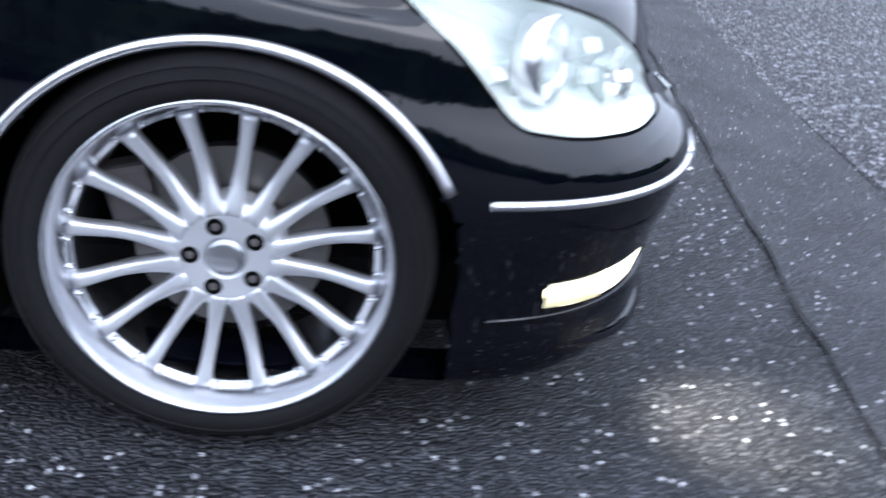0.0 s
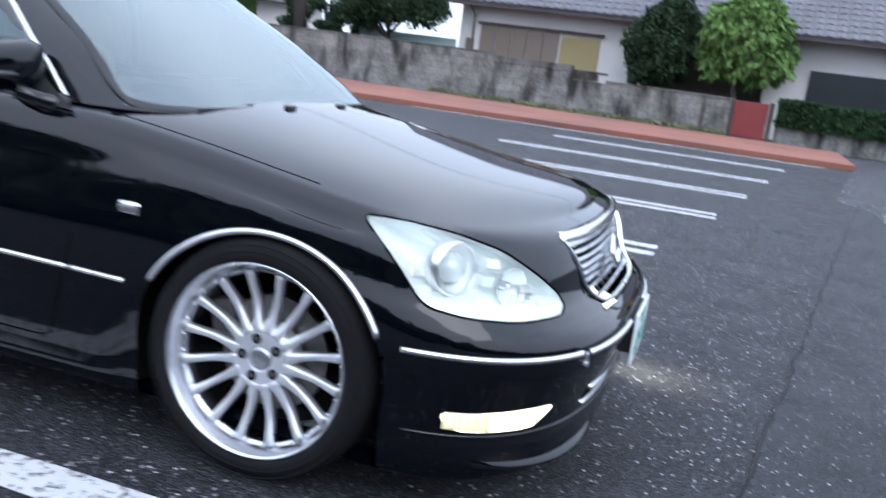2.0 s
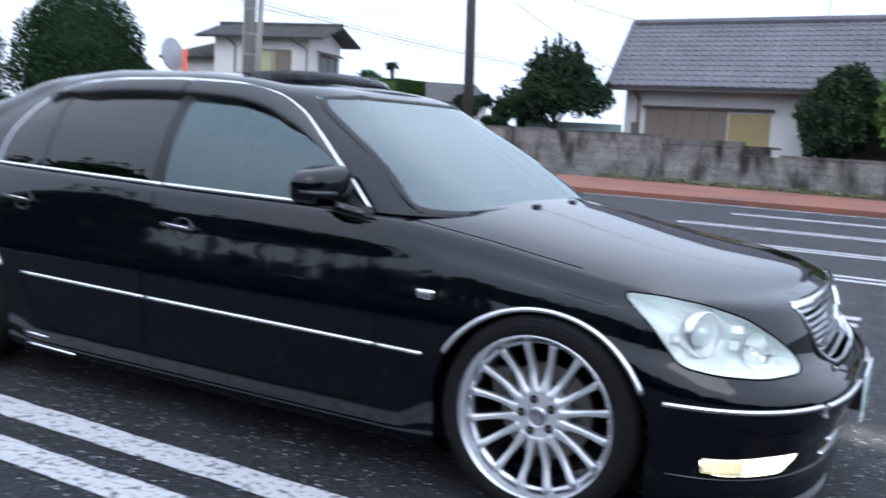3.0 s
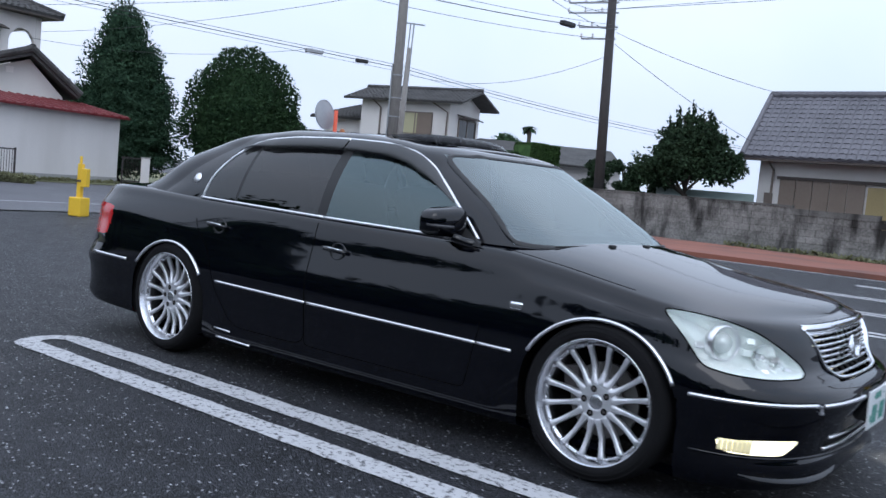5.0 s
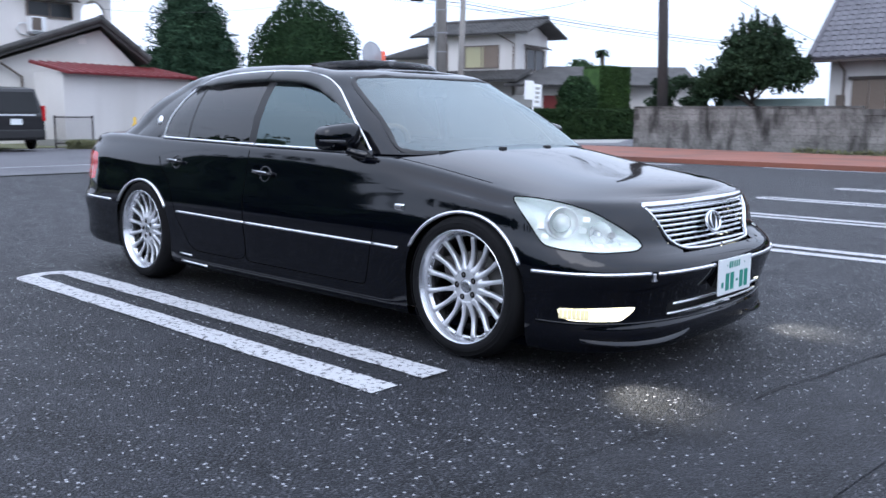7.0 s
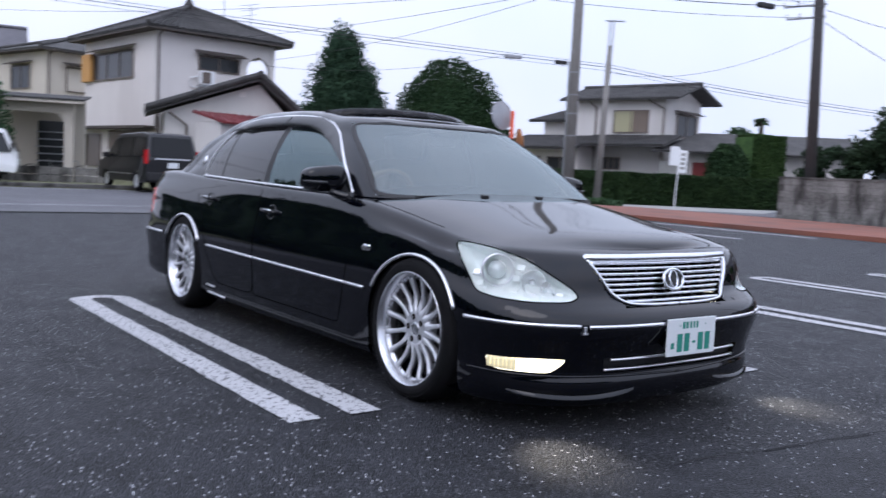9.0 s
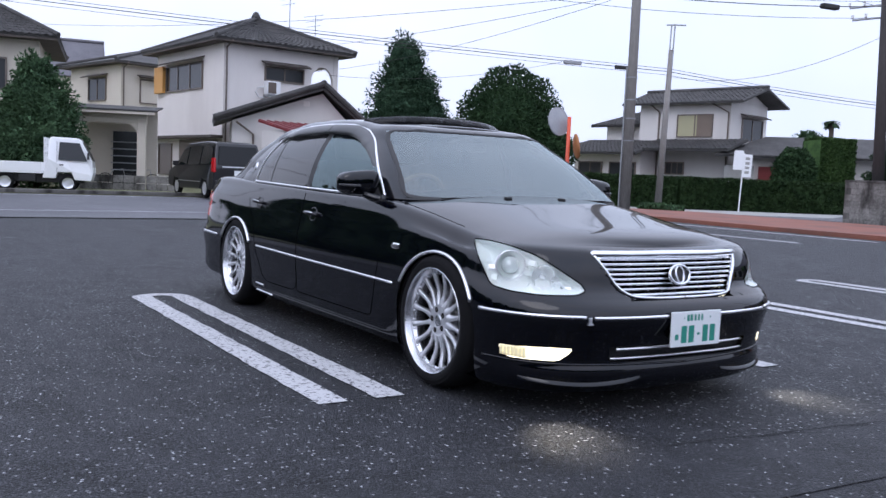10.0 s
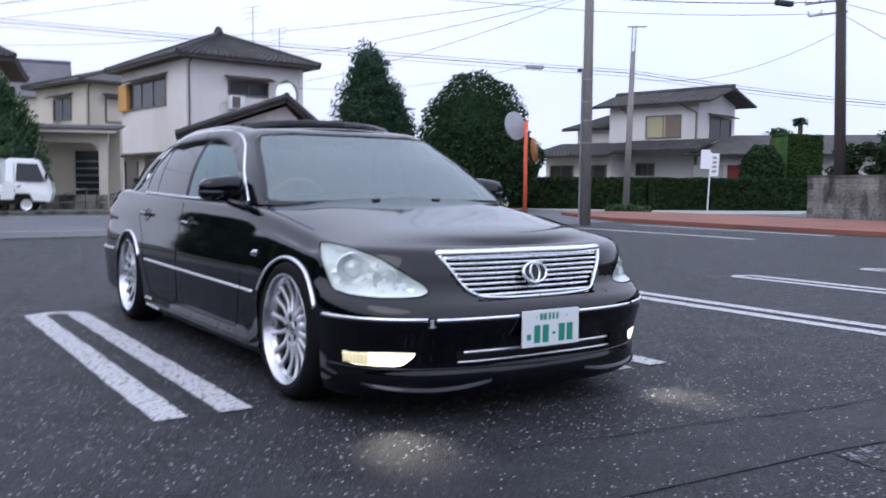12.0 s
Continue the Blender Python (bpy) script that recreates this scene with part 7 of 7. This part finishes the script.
grille()
plate = new("number_plate", mesh_of("number_plate", boxed((0.897, -0.165, 0.318), (0.905, 0.165, 0.483), bevel=0.003), M["plate"]))
plate.parent = saloon
plate["label"] = "white number plate with green bars"
bars = bmesh.new()
for y0, y1, z0, z1 in ((-0.088, -0.082, 0.449, 0.456), (-0.066, -0.050, 0.438, 0.468), (-0.044, -0.028, 0.438, 0.468), (-0.016, -0.004, 0.438, 0.468), (0.006, 0.018, 0.438, 0.468), (0.028, 0.040, 0.438, 0.468), (0.088, 0.094, 0.449, 0.456), (-0.140, -0.118, 0.352, 0.378), (-0.099, -0.063, 0.336, 0.416), (-0.051, -0.015, 0.336, 0.416), (0.006, 0.026, 0.370, 0.381), (0.043, 0.079, 0.336, 0.416), (0.091, 0.127, 0.336, 0.416)):
    box(bars, (0.9052, y0, z0), (0.9062, y1, z1))
part("print", bars, M["plate_green"], plate, "green bars")
part("bracket", boxed((0.855, -0.13, 0.35), (0.897, 0.13, 0.45)), M["black"], saloon)
bm = bmesh.new()
for zz, a0, a1 in ((0.313, -0.42, 0.42), (0.268, -0.44, 0.44)):
    path = []
    for y in np.linspace(a0, a1, 35):
        (p, n), = laid([(1.5, -abs(y), zz)], (-1, 0, 0), net_low)
        path.append((Vector((p.x, y, zz)), Vector((n.x, n.y * (1 if y <= 0 else -1), n.z))))
    ribbon(bm, path, 0.011, 0.008)
part("intake_trim", bm, M["chrome_satin"], saloon, "two thin bright intake strips", True)
(p, n), = laid([(1.5, -0.585, 0.452)], (-1, 0, 0), net_low)
tag = boxed((-0.004, -0.009, -0.014), (0.006, 0.009, 0.014), Matrix.Translation(p), 0.003)
box(tag, (-0.004, -0.015, -0.020), (0.008, 0.015, -0.013), Matrix.Translation(p))
part("sensor", tag, M["chrome_satin"], saloon, "small bumper sensor")


# ---- mirrors, wipers, roof deflector ----
for s in (1, -1):
    par = doors[s, "f"]
    shell = bmesh.new()
    r = bmesh.ops.create_uvsphere(shell, u_segments=40, v_segments=24, radius=1.0)
    for v in r["verts"]:
        c = v.co
        for i in range(3):
            c[i] = math.copysign(abs(c[i]) ** 0.55, c[i])
        t = (c.y + 1) / 2
        h = 0.078 * (0.80 + 0.2 * t)
        x = c.x * 0.072 * (1.0 if c.x > 0 else 0.55)
        v.co = Vector((-0.845 + x - 0.055 * (1 - t) * 0.6, s * (-0.91 + 0.118 * c.y), 1.000 + h * c.z + 0.012 * t))
    mir = part("door_mirror", shell, M["paint"], par, "black folding door mirror with a lamp strip", True)
    st = bmesh.new()
    tube(st, [(-0.855, s * -1.024, 0.992), (-0.815, s * -1.012, 0.990), (-0.782, s * -0.975, 0.989), (-0.772, s * -0.93, 0.988)], 0.0065, 8)
    part("lamp_strip", st, M["mirror_lamp"], mir, "bright indicator strip", True)
    part("mirror_glass", boxed((-0.8905, s * -1.0, 0.95), (-0.8885, s * -0.83, 1.05), bevel=0.0005), M["mirror"], mir)
    foot = bmesh.new()
    tube(foot, [(-0.80, s * -0.90, 0.945), (-0.775, s * -0.86, 0.925), (-0.745, s * -0.825, 0.915), (-0.70, s * -0.80, 0.915)], 0.026, 12, taper=lambda t: 0.8 + 0.3 * t)
    part("mirror_foot", foot, M["paint"], mir, "", True)
    sail = bmesh.new()
    f = [sail.verts.new(p) for p in ((-0.66, s * -0.842, 0.905), (-0.90, s * -0.842, 0.925), (-0.84, s * -0.80, 1.02))]
    sail.faces.new(f)
    part("mirror_sail", sail, M["black"], mir)

for s in (1, -1):
    path = smooth_path([pn for pn in laid([(0.3, y, z) for y, z, _ in dense([(y, z, 0) for y, z in [(0.0, 0.925)] + SCREEN[1:6] + [(-0.3, 1.337), (0.0, 1.338)]], 0.03)], (-1, 0, 0), net_top)], 2)
    part("screen_seal", ribbon(bmesh.new(), path, 0.030, 0.006, side=s), M["black"], saloon, "black windscreen surround", True)
for y0, y1 in ((-0.62, 0.02), (0.05, 0.70)):
    w = bmesh.new()
    def on_screen(y, z):
        (p, n), = laid([(1.0, -abs(y), z)], (-1, 0, 0), net_top)
        return Vector((p.x + 0.012, y, z))
    tube(w, [on_screen(y, 0.940 + 0.008 * math.sin(3.1 * (y - y0) / (y1 - y0))) for y in np.linspace(y0, y1, 14)], 0.004, 8)
    part("wiper", w, M["black"], saloon, "", True)
for y in (-0.23, 0.16):
    j = bmesh.new()
    box(j, (-0.012, -0.022, -0.004), (0.014, 0.022, 0.012), Matrix.Translation((-0.315, y, 0.948)), 0.005)
    part("washer_jet", j, M["black"], saloon)

vis = bmesh.new()
ring0, ring1, ring2 = [], [], []
for t in np.linspace(-1, 1, 41):
    y = 0.55 * t
    x = -1.315 - 0.16 * abs(t) ** 3.2
    zc = 1.410 - 0.024 * t * t
    ring0.append(vis.verts.new((x, y, zc - 0.012)))
    ring1.append(vis.verts.new((x - 0.06, y * 0.985, zc + 0.042 * (1 - 0.3 * abs(t) ** 4))))
    ring2.append(vis.verts.new((x - 0.14, y * 0.97, zc + 0.046 * (1 - 0.4 * abs(t) ** 4))))
for i in range(40):
    vis.faces.new((ring0[i], ring0[i + 1], ring1[i + 1], ring1[i]))
    vis.faces.new((ring1[i], ring1[i + 1], ring2[i + 1], ring2[i]))
bmesh.ops.solidify(vis, geom=vis.faces[:], thickness=0.004)
part("sunroof_deflector", vis, M["paint"], saloon, "smoked sunroof wind deflector", True)
panel = bmesh.new()
prism(panel, rounded([(-1.50, -0.40), (-1.50, 0.40), (-1.98, 0.38), (-1.98, -0.38)], 4, 0.12), 1.395, 1.412)
part("sunroof_panel", panel, M["window"], saloon, "dark glass sunroof panel")


# ---- wheels, underside and cabin ----
def wheel_thing():
    """A silver sixteen-spoke alloy in a low tyre; its axis is z, outside up. Origin at the middle of its face."""
    w = new("wheel")
    w.parent = saloon
    bm = lathe(bmesh.new(), [(0.262, -0.20), (0.300, -0.205), (0.325, -0.20), (0.336, -0.175), (WHEEL_R, -0.11), (0.336, -0.04), (0.326, -0.008), (0.308, 0.012), (0.286, 0.017), (0.270, 0.014), (0.262, 0.002)], 96)
    t = part("tyre", bm, M["rubber"], w, "low-profile black tyre", True)
    gr = bmesh.new()
    for rr in (0.297, 0.315):
        lathe(gr, [(rr - 0.002, 0.0165), (rr, 0.0185), (rr + 0.002, 0.0165)], 96)
    part("sidewall_rib", gr, M["rubber"], t, "", True)
    bm = lathe(bmesh.new(), [(0.277, 0.004), (0.275, 0.014), (0.270, 0.014), (0.266, 0.006), (0.260, -0.004), (0.253, -0.024), (0.2505, -0.034), (0.243, -0.036), (0.241, -0.044), (0.238, -0.10), (0.236, -0.20)], 96)
    rim = part("rim", bm, M["alloy_lip"], w, "polished stepped rim lip", True)
    bolt = mesh_of("rim_bolt", lathe(bmesh.new(), [(0.0045, -0.004), (0.0045, 0.003), (0.003, 0.006), (0.0, 0.006)], 8), M["chrome"], True)
    for k in range(32):
        o = new("rim_bolt", bolt)
        o.parent = rim
        a = 2 * math.pi * (k + 0.5) / 32
        o.matrix_basis = pose(0.2465 * math.cos(a), 0.2465 * math.sin(a), -0.034)
    # one spoke: narrow waist, flared at both ends, dished towards the hub
    sp = bmesh.new()
    n = 14
    rings = []
    for i in range(n + 1):
        u = i / n
        r = 0.072 + (0.2475 - 0.072) * u
        half = 0.0098 + 0.0080 * (1 - u) ** 4 + 0.0042 * u ** 5
        face = -0.031 - 0.015 * math.sin(math.pi * u) ** 1.6 + 0.008 * u
        thick = 0.020 + 0.012 * (1 - u)
        rings.append([sp.verts.new((r, y, z)) for y, z in ((-half, face - thick), (-half, face - 0.004), (-half * 0.72, face), (half * 0.72, face), (half, face - 0.004), (half, face - thick))])
    for a, b in zip(rings, rings[1:]):
        for j in range(6):
            sp.faces.new((a[j], a[(j + 1) % 6], b[(j + 1) % 6], b[j]))
    sp.faces.new(rings[0][::-1])
    sp.faces.new(rings[-1])
    bmesh.ops.recalc_face_normals(sp, faces=sp.faces[:])
    me = mesh_of("spoke", sp, M["alloy"], True)
    for k in range(16):
        o = new("spoke", me)
        o.parent = w
        o.matrix_basis = Matrix.Rotation(2 * math.pi * k / 16, 4, "Z")
    hb = lathe(bmesh.new(), [(0.0, -0.034), (0.034, -0.034), (0.037, -0.030), (0.040, -0.030), (0.070, -0.0303), (0.084, -0.033), (0.096, -0.041), (0.103, -0.058), (0.100, -0.09)], 64)
    hub = part("hub", hb, M["alloy"], w, "silver wheel centre with five nuts", True)
    part("centre_cap", lathe(bmesh.new(), [(0.0, -0.0255), (0.024, -0.026), (0.032, -0.029), (0.034, -0.034)], 40), plain("silver cap", (0.42, 0.43, 0.45), 0.25, 0.9), hub, "plain silver centre cap", True)
    for k in range(5):
        a = 2 * math.pi * k / 5 + 0.35
        c = Matrix.Translation((0.0565 * math.cos(a), 0.0565 * math.sin(a), 0))
        # flat black disc on the hub face paints the shade of a nut hole
        part("nut_hole", lathe(bmesh.new(), [(0.0, -0.0292), (0.0150, -0.0292)], 20, c), M["gap"], hub)
        part("wheel_nut", lathe(bmesh.new(), [(0.0075, -0.031), (0.0075, -0.0285), (0.005, -0.028), (0.0, -0.028)], 6, c), M["caliper"], hub)
    part("brake_disc", lathe(bmesh.new(), [(0.07, -0.105), (0.165, -0.105), (0.165, -0.13), (0.07, -0.13)], 48), M["disc"], w)
    cal = bmesh.new()
    box(cal, (-0.18, 0.06, -0.15), (-0.10, 0.16, -0.085), None, 0.012)
    part("brake_caliper", cal, M["caliper"], w)
    for o in w.children:
        if not o.name.startswith("tyre"):
            o.matrix_basis = Matrix.Diagonal((0.968, 0.968, 1, 1)) @ o.matrix_basis
    return w


first = wheel_thing()
spots = []
for s in (1, -1):
    for x in (0.0, -BASE_L):
        spots.append(pose(x, -s * (0.897 if x == 0 else 0.905), WHEEL_Z, 90 * s, 0, 0) @ pose(0, 0, 0, -1.2, 0, 13.2))
first.matrix_basis = spots[0]
for m in spots[1:]:
    copy_thing(first, m)

for s in (1, -1):
    for x in (0.0, -BASE_L):
        wv = bmesh.new()
        pr = [(x + 0.40 * math.cos(a), WHEEL_Z + 0.385 * math.sin(a)) for a in np.linspace(-0.4, math.pi + 0.4, 30)]
        o_ = [wv.verts.new((px, -s * 0.875, pz)) for px, pz in pr]
        i_ = [wv.verts.new((px, -s * 0.58, pz)) for px, pz in pr]
        for k in range(len(pr) - 1):
            wv.faces.new((o_[k], o_[k + 1], i_[k + 1], i_[k]))
        wv.faces.new(i_)
        part("wheel_well", wv, M["well"], saloon)
part("underbody", boxed((-3.85, -0.76, 0.17), (0.62, 0.76, 0.30), bevel=0.03), M["well"], saloon)
part("floor_pan", boxed((-3.2, -0.74, 0.30), (-0.42, 0.74, 0.36)), M["dash"], saloon)
part("bulkhead", boxed((-0.50, -0.74, 0.30), (-0.44, 0.74, 0.90)), M["dash"], saloon)

dsh = bmesh.new()
box(dsh, (-1.02, -0.74, 0.70), (-0.52, 0.74, 0.925), None, 0.05)
part("dashboard", dsh, M["dash"], saloon)
binn = bmesh.new()
box(binn, (-1.0, -0.56, 0.86), (-0.80, -0.16, 0.97), None, 0.035)
part("instrument_hood", binn, M["dash"], saloon)
sw = bmesh.new()
ms = pose(-1.10, -0.37, 0.895, 0, -62, 0)
tube(sw, [ms @ Vector((0.19 * math.cos(a), 0.19 * math.sin(a), 0)) for a in np.linspace(0, 2 * math.pi, 49)[:-1]], 0.016, 10, closed=True)
wheel_s = part("steering_wheel", sw, M["wheel_rim"], saloon, "pale wood-rimmed steering wheel", True)
sc = bmesh.new()
for a in (0.0, math.pi, -math.pi / 2):
    tube(sc, [ms @ Vector((0, 0, -0.02)), ms @ Vector((0.18 * math.cos(a), 0.18 * math.sin(a), 0))], 0.02, 8)
box(sc, (-0.07, -0.08, -0.05), (0.07, 0.08, 0.0), ms, 0.02)
part("spokes", sc, M["dash"], wheel_s)


def car_seat(x, y, wide):
    st = bmesh.new()
    box(st, (x - 0.50, y - wide / 2, 0.36), (x, y + wide / 2, 0.62), None, 0.06)
    s_ = part("seat", st, M["leather"], saloon)
    bk = bmesh.new()
    box(bk, (-0.09, -wide / 2, 0.0), (0.07, wide / 2, 0.62), pose(x - 0.47, y, 0.55, 0, -18, 0), 0.06)
    part("backrest", bk, M["leather"], s_)
    for dy in ((0,) if wide < 1 else (-0.38, 0.38)):
        hr = bmesh.new()
        box(hr, (-0.06, -0.13, 0.62), (0.05, 0.13, 0.80), pose(x - 0.47, y + dy, 0.55, 0, -18, 0), 0.04)
        part("headrest", hr, M["leather"], s_)


car_seat(-1.33, -0.37, 0.52)
car_seat(-1.33, 0.37, 0.52)
car_seat(-2.25, 0.0, 1.30)
part("parcel_shelf", boxed((-3.40, -0.62, 0.90), (-2.75, 0.62, 0.93)), M["dash"], saloon)
part("rear_view_mirror", boxed((-1.07, -0.11, 1.225), (-1.03, 0.11, 1.285), bevel=0.015), M["black"], saloon)

# light of the two lit fog lamps on the asphalt
for s in (-1, 1):
    ld = bpy.data.lights.new("fog_lamp_beam", "SPOT")
    ld.energy, ld.color, ld.spot_size, ld.spot_blend, ld.shadow_soft_size = 27.0, (1.0, 0.90, 0.68), radians(74), 1.0, 0.05
    lo = new("fog_lamp_beam", ld)
    lo.matrix_world = look((0.76, s * 0.76, 0.292), (0.95, s * 0.80, 0.0))


# ---- parked vehicles across the street ----
def small_wheel(parent, x, y, r, side):
    w = new("wheel")
    w.parent = parent
    w.matrix_basis = pose(x, y, r, 90 * side, 0, 0)
    part("tyre", lathe(bmesh.new(), [(r * 0.62, -0.07), (r * 0.9, -0.075), (r, -0.05), (r, 0.04), (r * 0.92, 0.062), (r * 0.66, 0.058)], 28), M["rubber"], w, "", True)
    part("rim", lathe(bmesh.new(), [(0.0, 0.035), (r * 0.2, 0.04), (r * 0.42, 0.03), (r * 0.58, 0.048), (r * 0.66, 0.056)], 28), M["alloy"], w, "silver steel wheel", True)
    return w


def outline_body(parent, name, outline, half, mat, label="", bevel=0.04, inset=None):
    """A vehicle body from its side outline, narrowed towards the roof, with softened edges."""
    bm = bmesh.new()
    k = len(outline)
    sides = []
    for s in (-1, 1):
        sides.append([bm.verts.new((x, s * (half - (inset(z) if inset else 0)), z)) for x, z in outline])
    bm.faces.new(sides[0])
    bm.faces.new(sides[1][::-1])
    for i in range(k):
        bm.faces.new((sides[0][i], sides[1][i], sides[1][(i + 1) % k], sides[0][(i + 1) % k]))
    bmesh.ops.recalc_face_normals(bm, faces=bm.faces[:])
    bmesh.ops.bevel(bm, geom=bm.edges[:], offset=bevel, segments=3, affect="EDGES", profile=0.6)
    return part(name, bm, mat, parent, label)


def side_pane(parent, pts, y, mat, s, name="side_window"):
    bm = bmesh.new()
    v0 = [bm.verts.new((x, s * (y + dy), z)) for x, z, dy in pts]
    v1 = [bm.verts.new((x, s * (y + dy - 0.02), z)) for x, z, dy in pts]
    bm.faces.new(v0)
    bm.faces.new(v1[::-1])
    for i in range(len(pts)):
        bm.faces.new((v0[i], v0[(i + 1) % len(pts)], v1[(i + 1) % len(pts)], v1[i]))
    bmesh.ops.recalc_face_normals(bm, faces=bm.faces[:])
    return part(name, bm, M[mat], parent)


def kei_truck():
    """A small white cab-over pickup, its nose towards +x."""
    t = thing("truck", "small white flatbed truck parked on the verge", "truck")
    ins = lambda z: 0.0 if z < 1.05 else (z - 1.05) * 0.22
    cab = outline_body(t, "cab", [(0.15, 0.42), (0.55, 0.42), (0.62, 0.62), (1.02, 0.62), (1.12, 0.38), (1.62, 0.35), (1.68, 0.55), (1.66, 0.98), (1.32, 1.66), (1.20, 1.74), (0.42, 1.76), (0.34, 1.70), (0.30, 1.05)], 0.70, M["white_enamel"], "white cab", 0.035, ins)
    for s in (-1, 1):
        side_pane(cab, [(0.62, 1.02, 0.006), (1.50, 1.00, 0.006), (1.26, 1.58, -0.112), (0.66, 1.60, -0.116)], 0.70, "window", s)
        part("door_line", boxed((0.58, s * 0.702, 0.50), (0.592, s * 0.708, 1.60), None), M["gap"], cab)
        part("door_handle", boxed((0.66, s * 0.70, 0.84), (0.78, s * 0.72, 0.88), bevel=0.006), M["black"], cab)
        part("mirror", boxed((1.50, s * 0.74, 1.05), (1.56, s * 0.86, 1.28), bevel=0.02), M["black"], cab)
        part("headlamp", boxed((1.63, s * 0.42, 0.62), (1.69, s * 0.64, 0.80), bevel=0.02), M["reflector"], cab)
    wsn = bmesh.new()
    wsn.faces.new([wsn.verts.new(p) for p in ((1.675, -0.60, 1.02), (1.675, 0.60, 1.02), (1.36, 0.52, 1.64), (1.36, -0.52, 1.64))])
    part("windscreen", wsn, M["window"], cab)
    bed = part("bed", boxed((-1.70, -0.70, 0.56), (0.16, 0.70, 0.64), bevel=0.01), M["white_enamel"], t)
    for s in (-1, 1):
        part("side_board", boxed((-1.70, s * 0.66, 0.62), (0.14, s * 0.705, 0.92), bevel=0.012), M["white_enamel"], bed)
    part("tail_board", boxed((-1.72, -0.68, 0.62), (-1.68, 0.68, 0.92), bevel=0.012), M["white_enamel"], bed)
    gd = bmesh.new()
    for y in (-0.62, -0.2, 0.2, 0.62):
        rod(gd, (0.2, y, 0.9), (0.2, y, 1.72), 0.02, n=8)
    for z in (1.25, 1.5, 1.72):
        rod(gd, (0.2, -0.62, z), (0.2, 0.62, z), 0.018, n=8)
    part("cab_guard", gd, M["white_enamel"], t)
    part("chassis", boxed((-1.6, -0.45, 0.28), (1.4, 0.45, 0.56)), M["black"], t)
    part("tank", boxed((-0.55, -0.66, 0.30), (-0.05, -0.42, 0.54), bevel=0.03), M["black"], t)
    for x in (-0.95, 0.92):
        for s in (-1, 1):
            small_wheel(t, x, -s * 0.60, 0.27, s)
    return t


def minivan():
    """A dark people carrier, its nose towards +x."""
    t = thing("minivan", "dark grey people carrier parked by the garage", "van")
    ins = lambda z: 0.02 if z < 0.95 else 0.02 + (z - 0.95) * 0.20
    body = outline_body(t, "body", [(-2.22, 0.30), (-1.72, 0.28), (-1.60, 0.55), (-1.20, 0.62), (-0.95, 0.28), (1.02, 0.26), (1.20, 0.58), (1.58, 0.60), (1.75, 0.28), (2.26, 0.32), (2.30, 0.62), (2.18, 0.86), (1.55, 1.02), (0.85, 1.62), (0.45, 1.76), (-1.4, 1.82), (-2.02, 1.76), (-2.24, 1.0)], 0.86, plain("dark grey car paint", (0.006, 0.006, 0.008), 0.30, coat=0.4), "", 0.05, ins)
    for s in (-1, 1):
        for pts in ([(1.38, 1.02, 0.0), (0.30, 1.04, 0.0), (0.30, 1.62, -0.115), (0.80, 1.56, -0.105)], [(0.22, 1.04, 0.0), (-0.95, 1.06, 0.0), (-0.95, 1.66, -0.12), (0.22, 1.64, -0.118)], [(-1.03, 1.06, 0.0), (-2.05, 1.10, -0.01), (-1.9, 1.64, -0.118), (-1.03, 1.66, -0.12)]):
            side_pane(body, pts, 0.846, "van_glass", s)
        part("tail_lamp", boxed((-2.265, s * 0.76, 0.84), (-2.06, s * 0.850, 1.28), bevel=0.02), M["tail"], body, "tall red tail lamp")
        part("headlamp", boxed((1.95, s * 0.52, 0.66), (2.24, s * 0.80, 0.84), bevel=0.03), M["reflector"], body)
        part("mirror", boxed((1.05, s * 0.86, 1.0), (1.18, s * 1.04, 1.16), bevel=0.03), M["black"], body)
        part("moulding", boxed((-1.0, s * 0.835, 0.50), (1.1, s * 0.85, 0.53)), M["chrome_satin"], body)
    rw = bmesh.new()
    rw.faces.new([rw.verts.new(p) for p in ((-2.25, -0.68, 1.08), (-2.25, 0.68, 1.08), (-2.09, 0.60, 1.66), (-2.09, -0.60, 1.66))])
    part("rear_window", rw, M["van_glass"], body)
    part("garnish", boxed((-2.275, -0.55, 0.99), (-2.24, 0.55, 1.03), bevel=0.008), M["chrome_satin"], body, "bright strip under the rear window")
    part("rear_bumper", boxed((-2.32, -0.80, 0.34), (-2.2, 0.80, 0.60), bevel=0.04), M["black"], body)
    part("number_plate", boxed((-2.27, -0.165, 0.74), (-2.25, 0.165, 0.905)), M["plate"], body)
    for x in (-1.4, 1.38):
        for s in (-1, 1):
            small_wheel(t, x, -s * 0.76, 0.31, s)
    return t


kei_truck().matrix_world = pose(-28.2, 1.2, 0.03, 0, 0, 76)
minivan().matrix_world = pose(-25.72, 6.25, 0.03, 0, 0, 182)
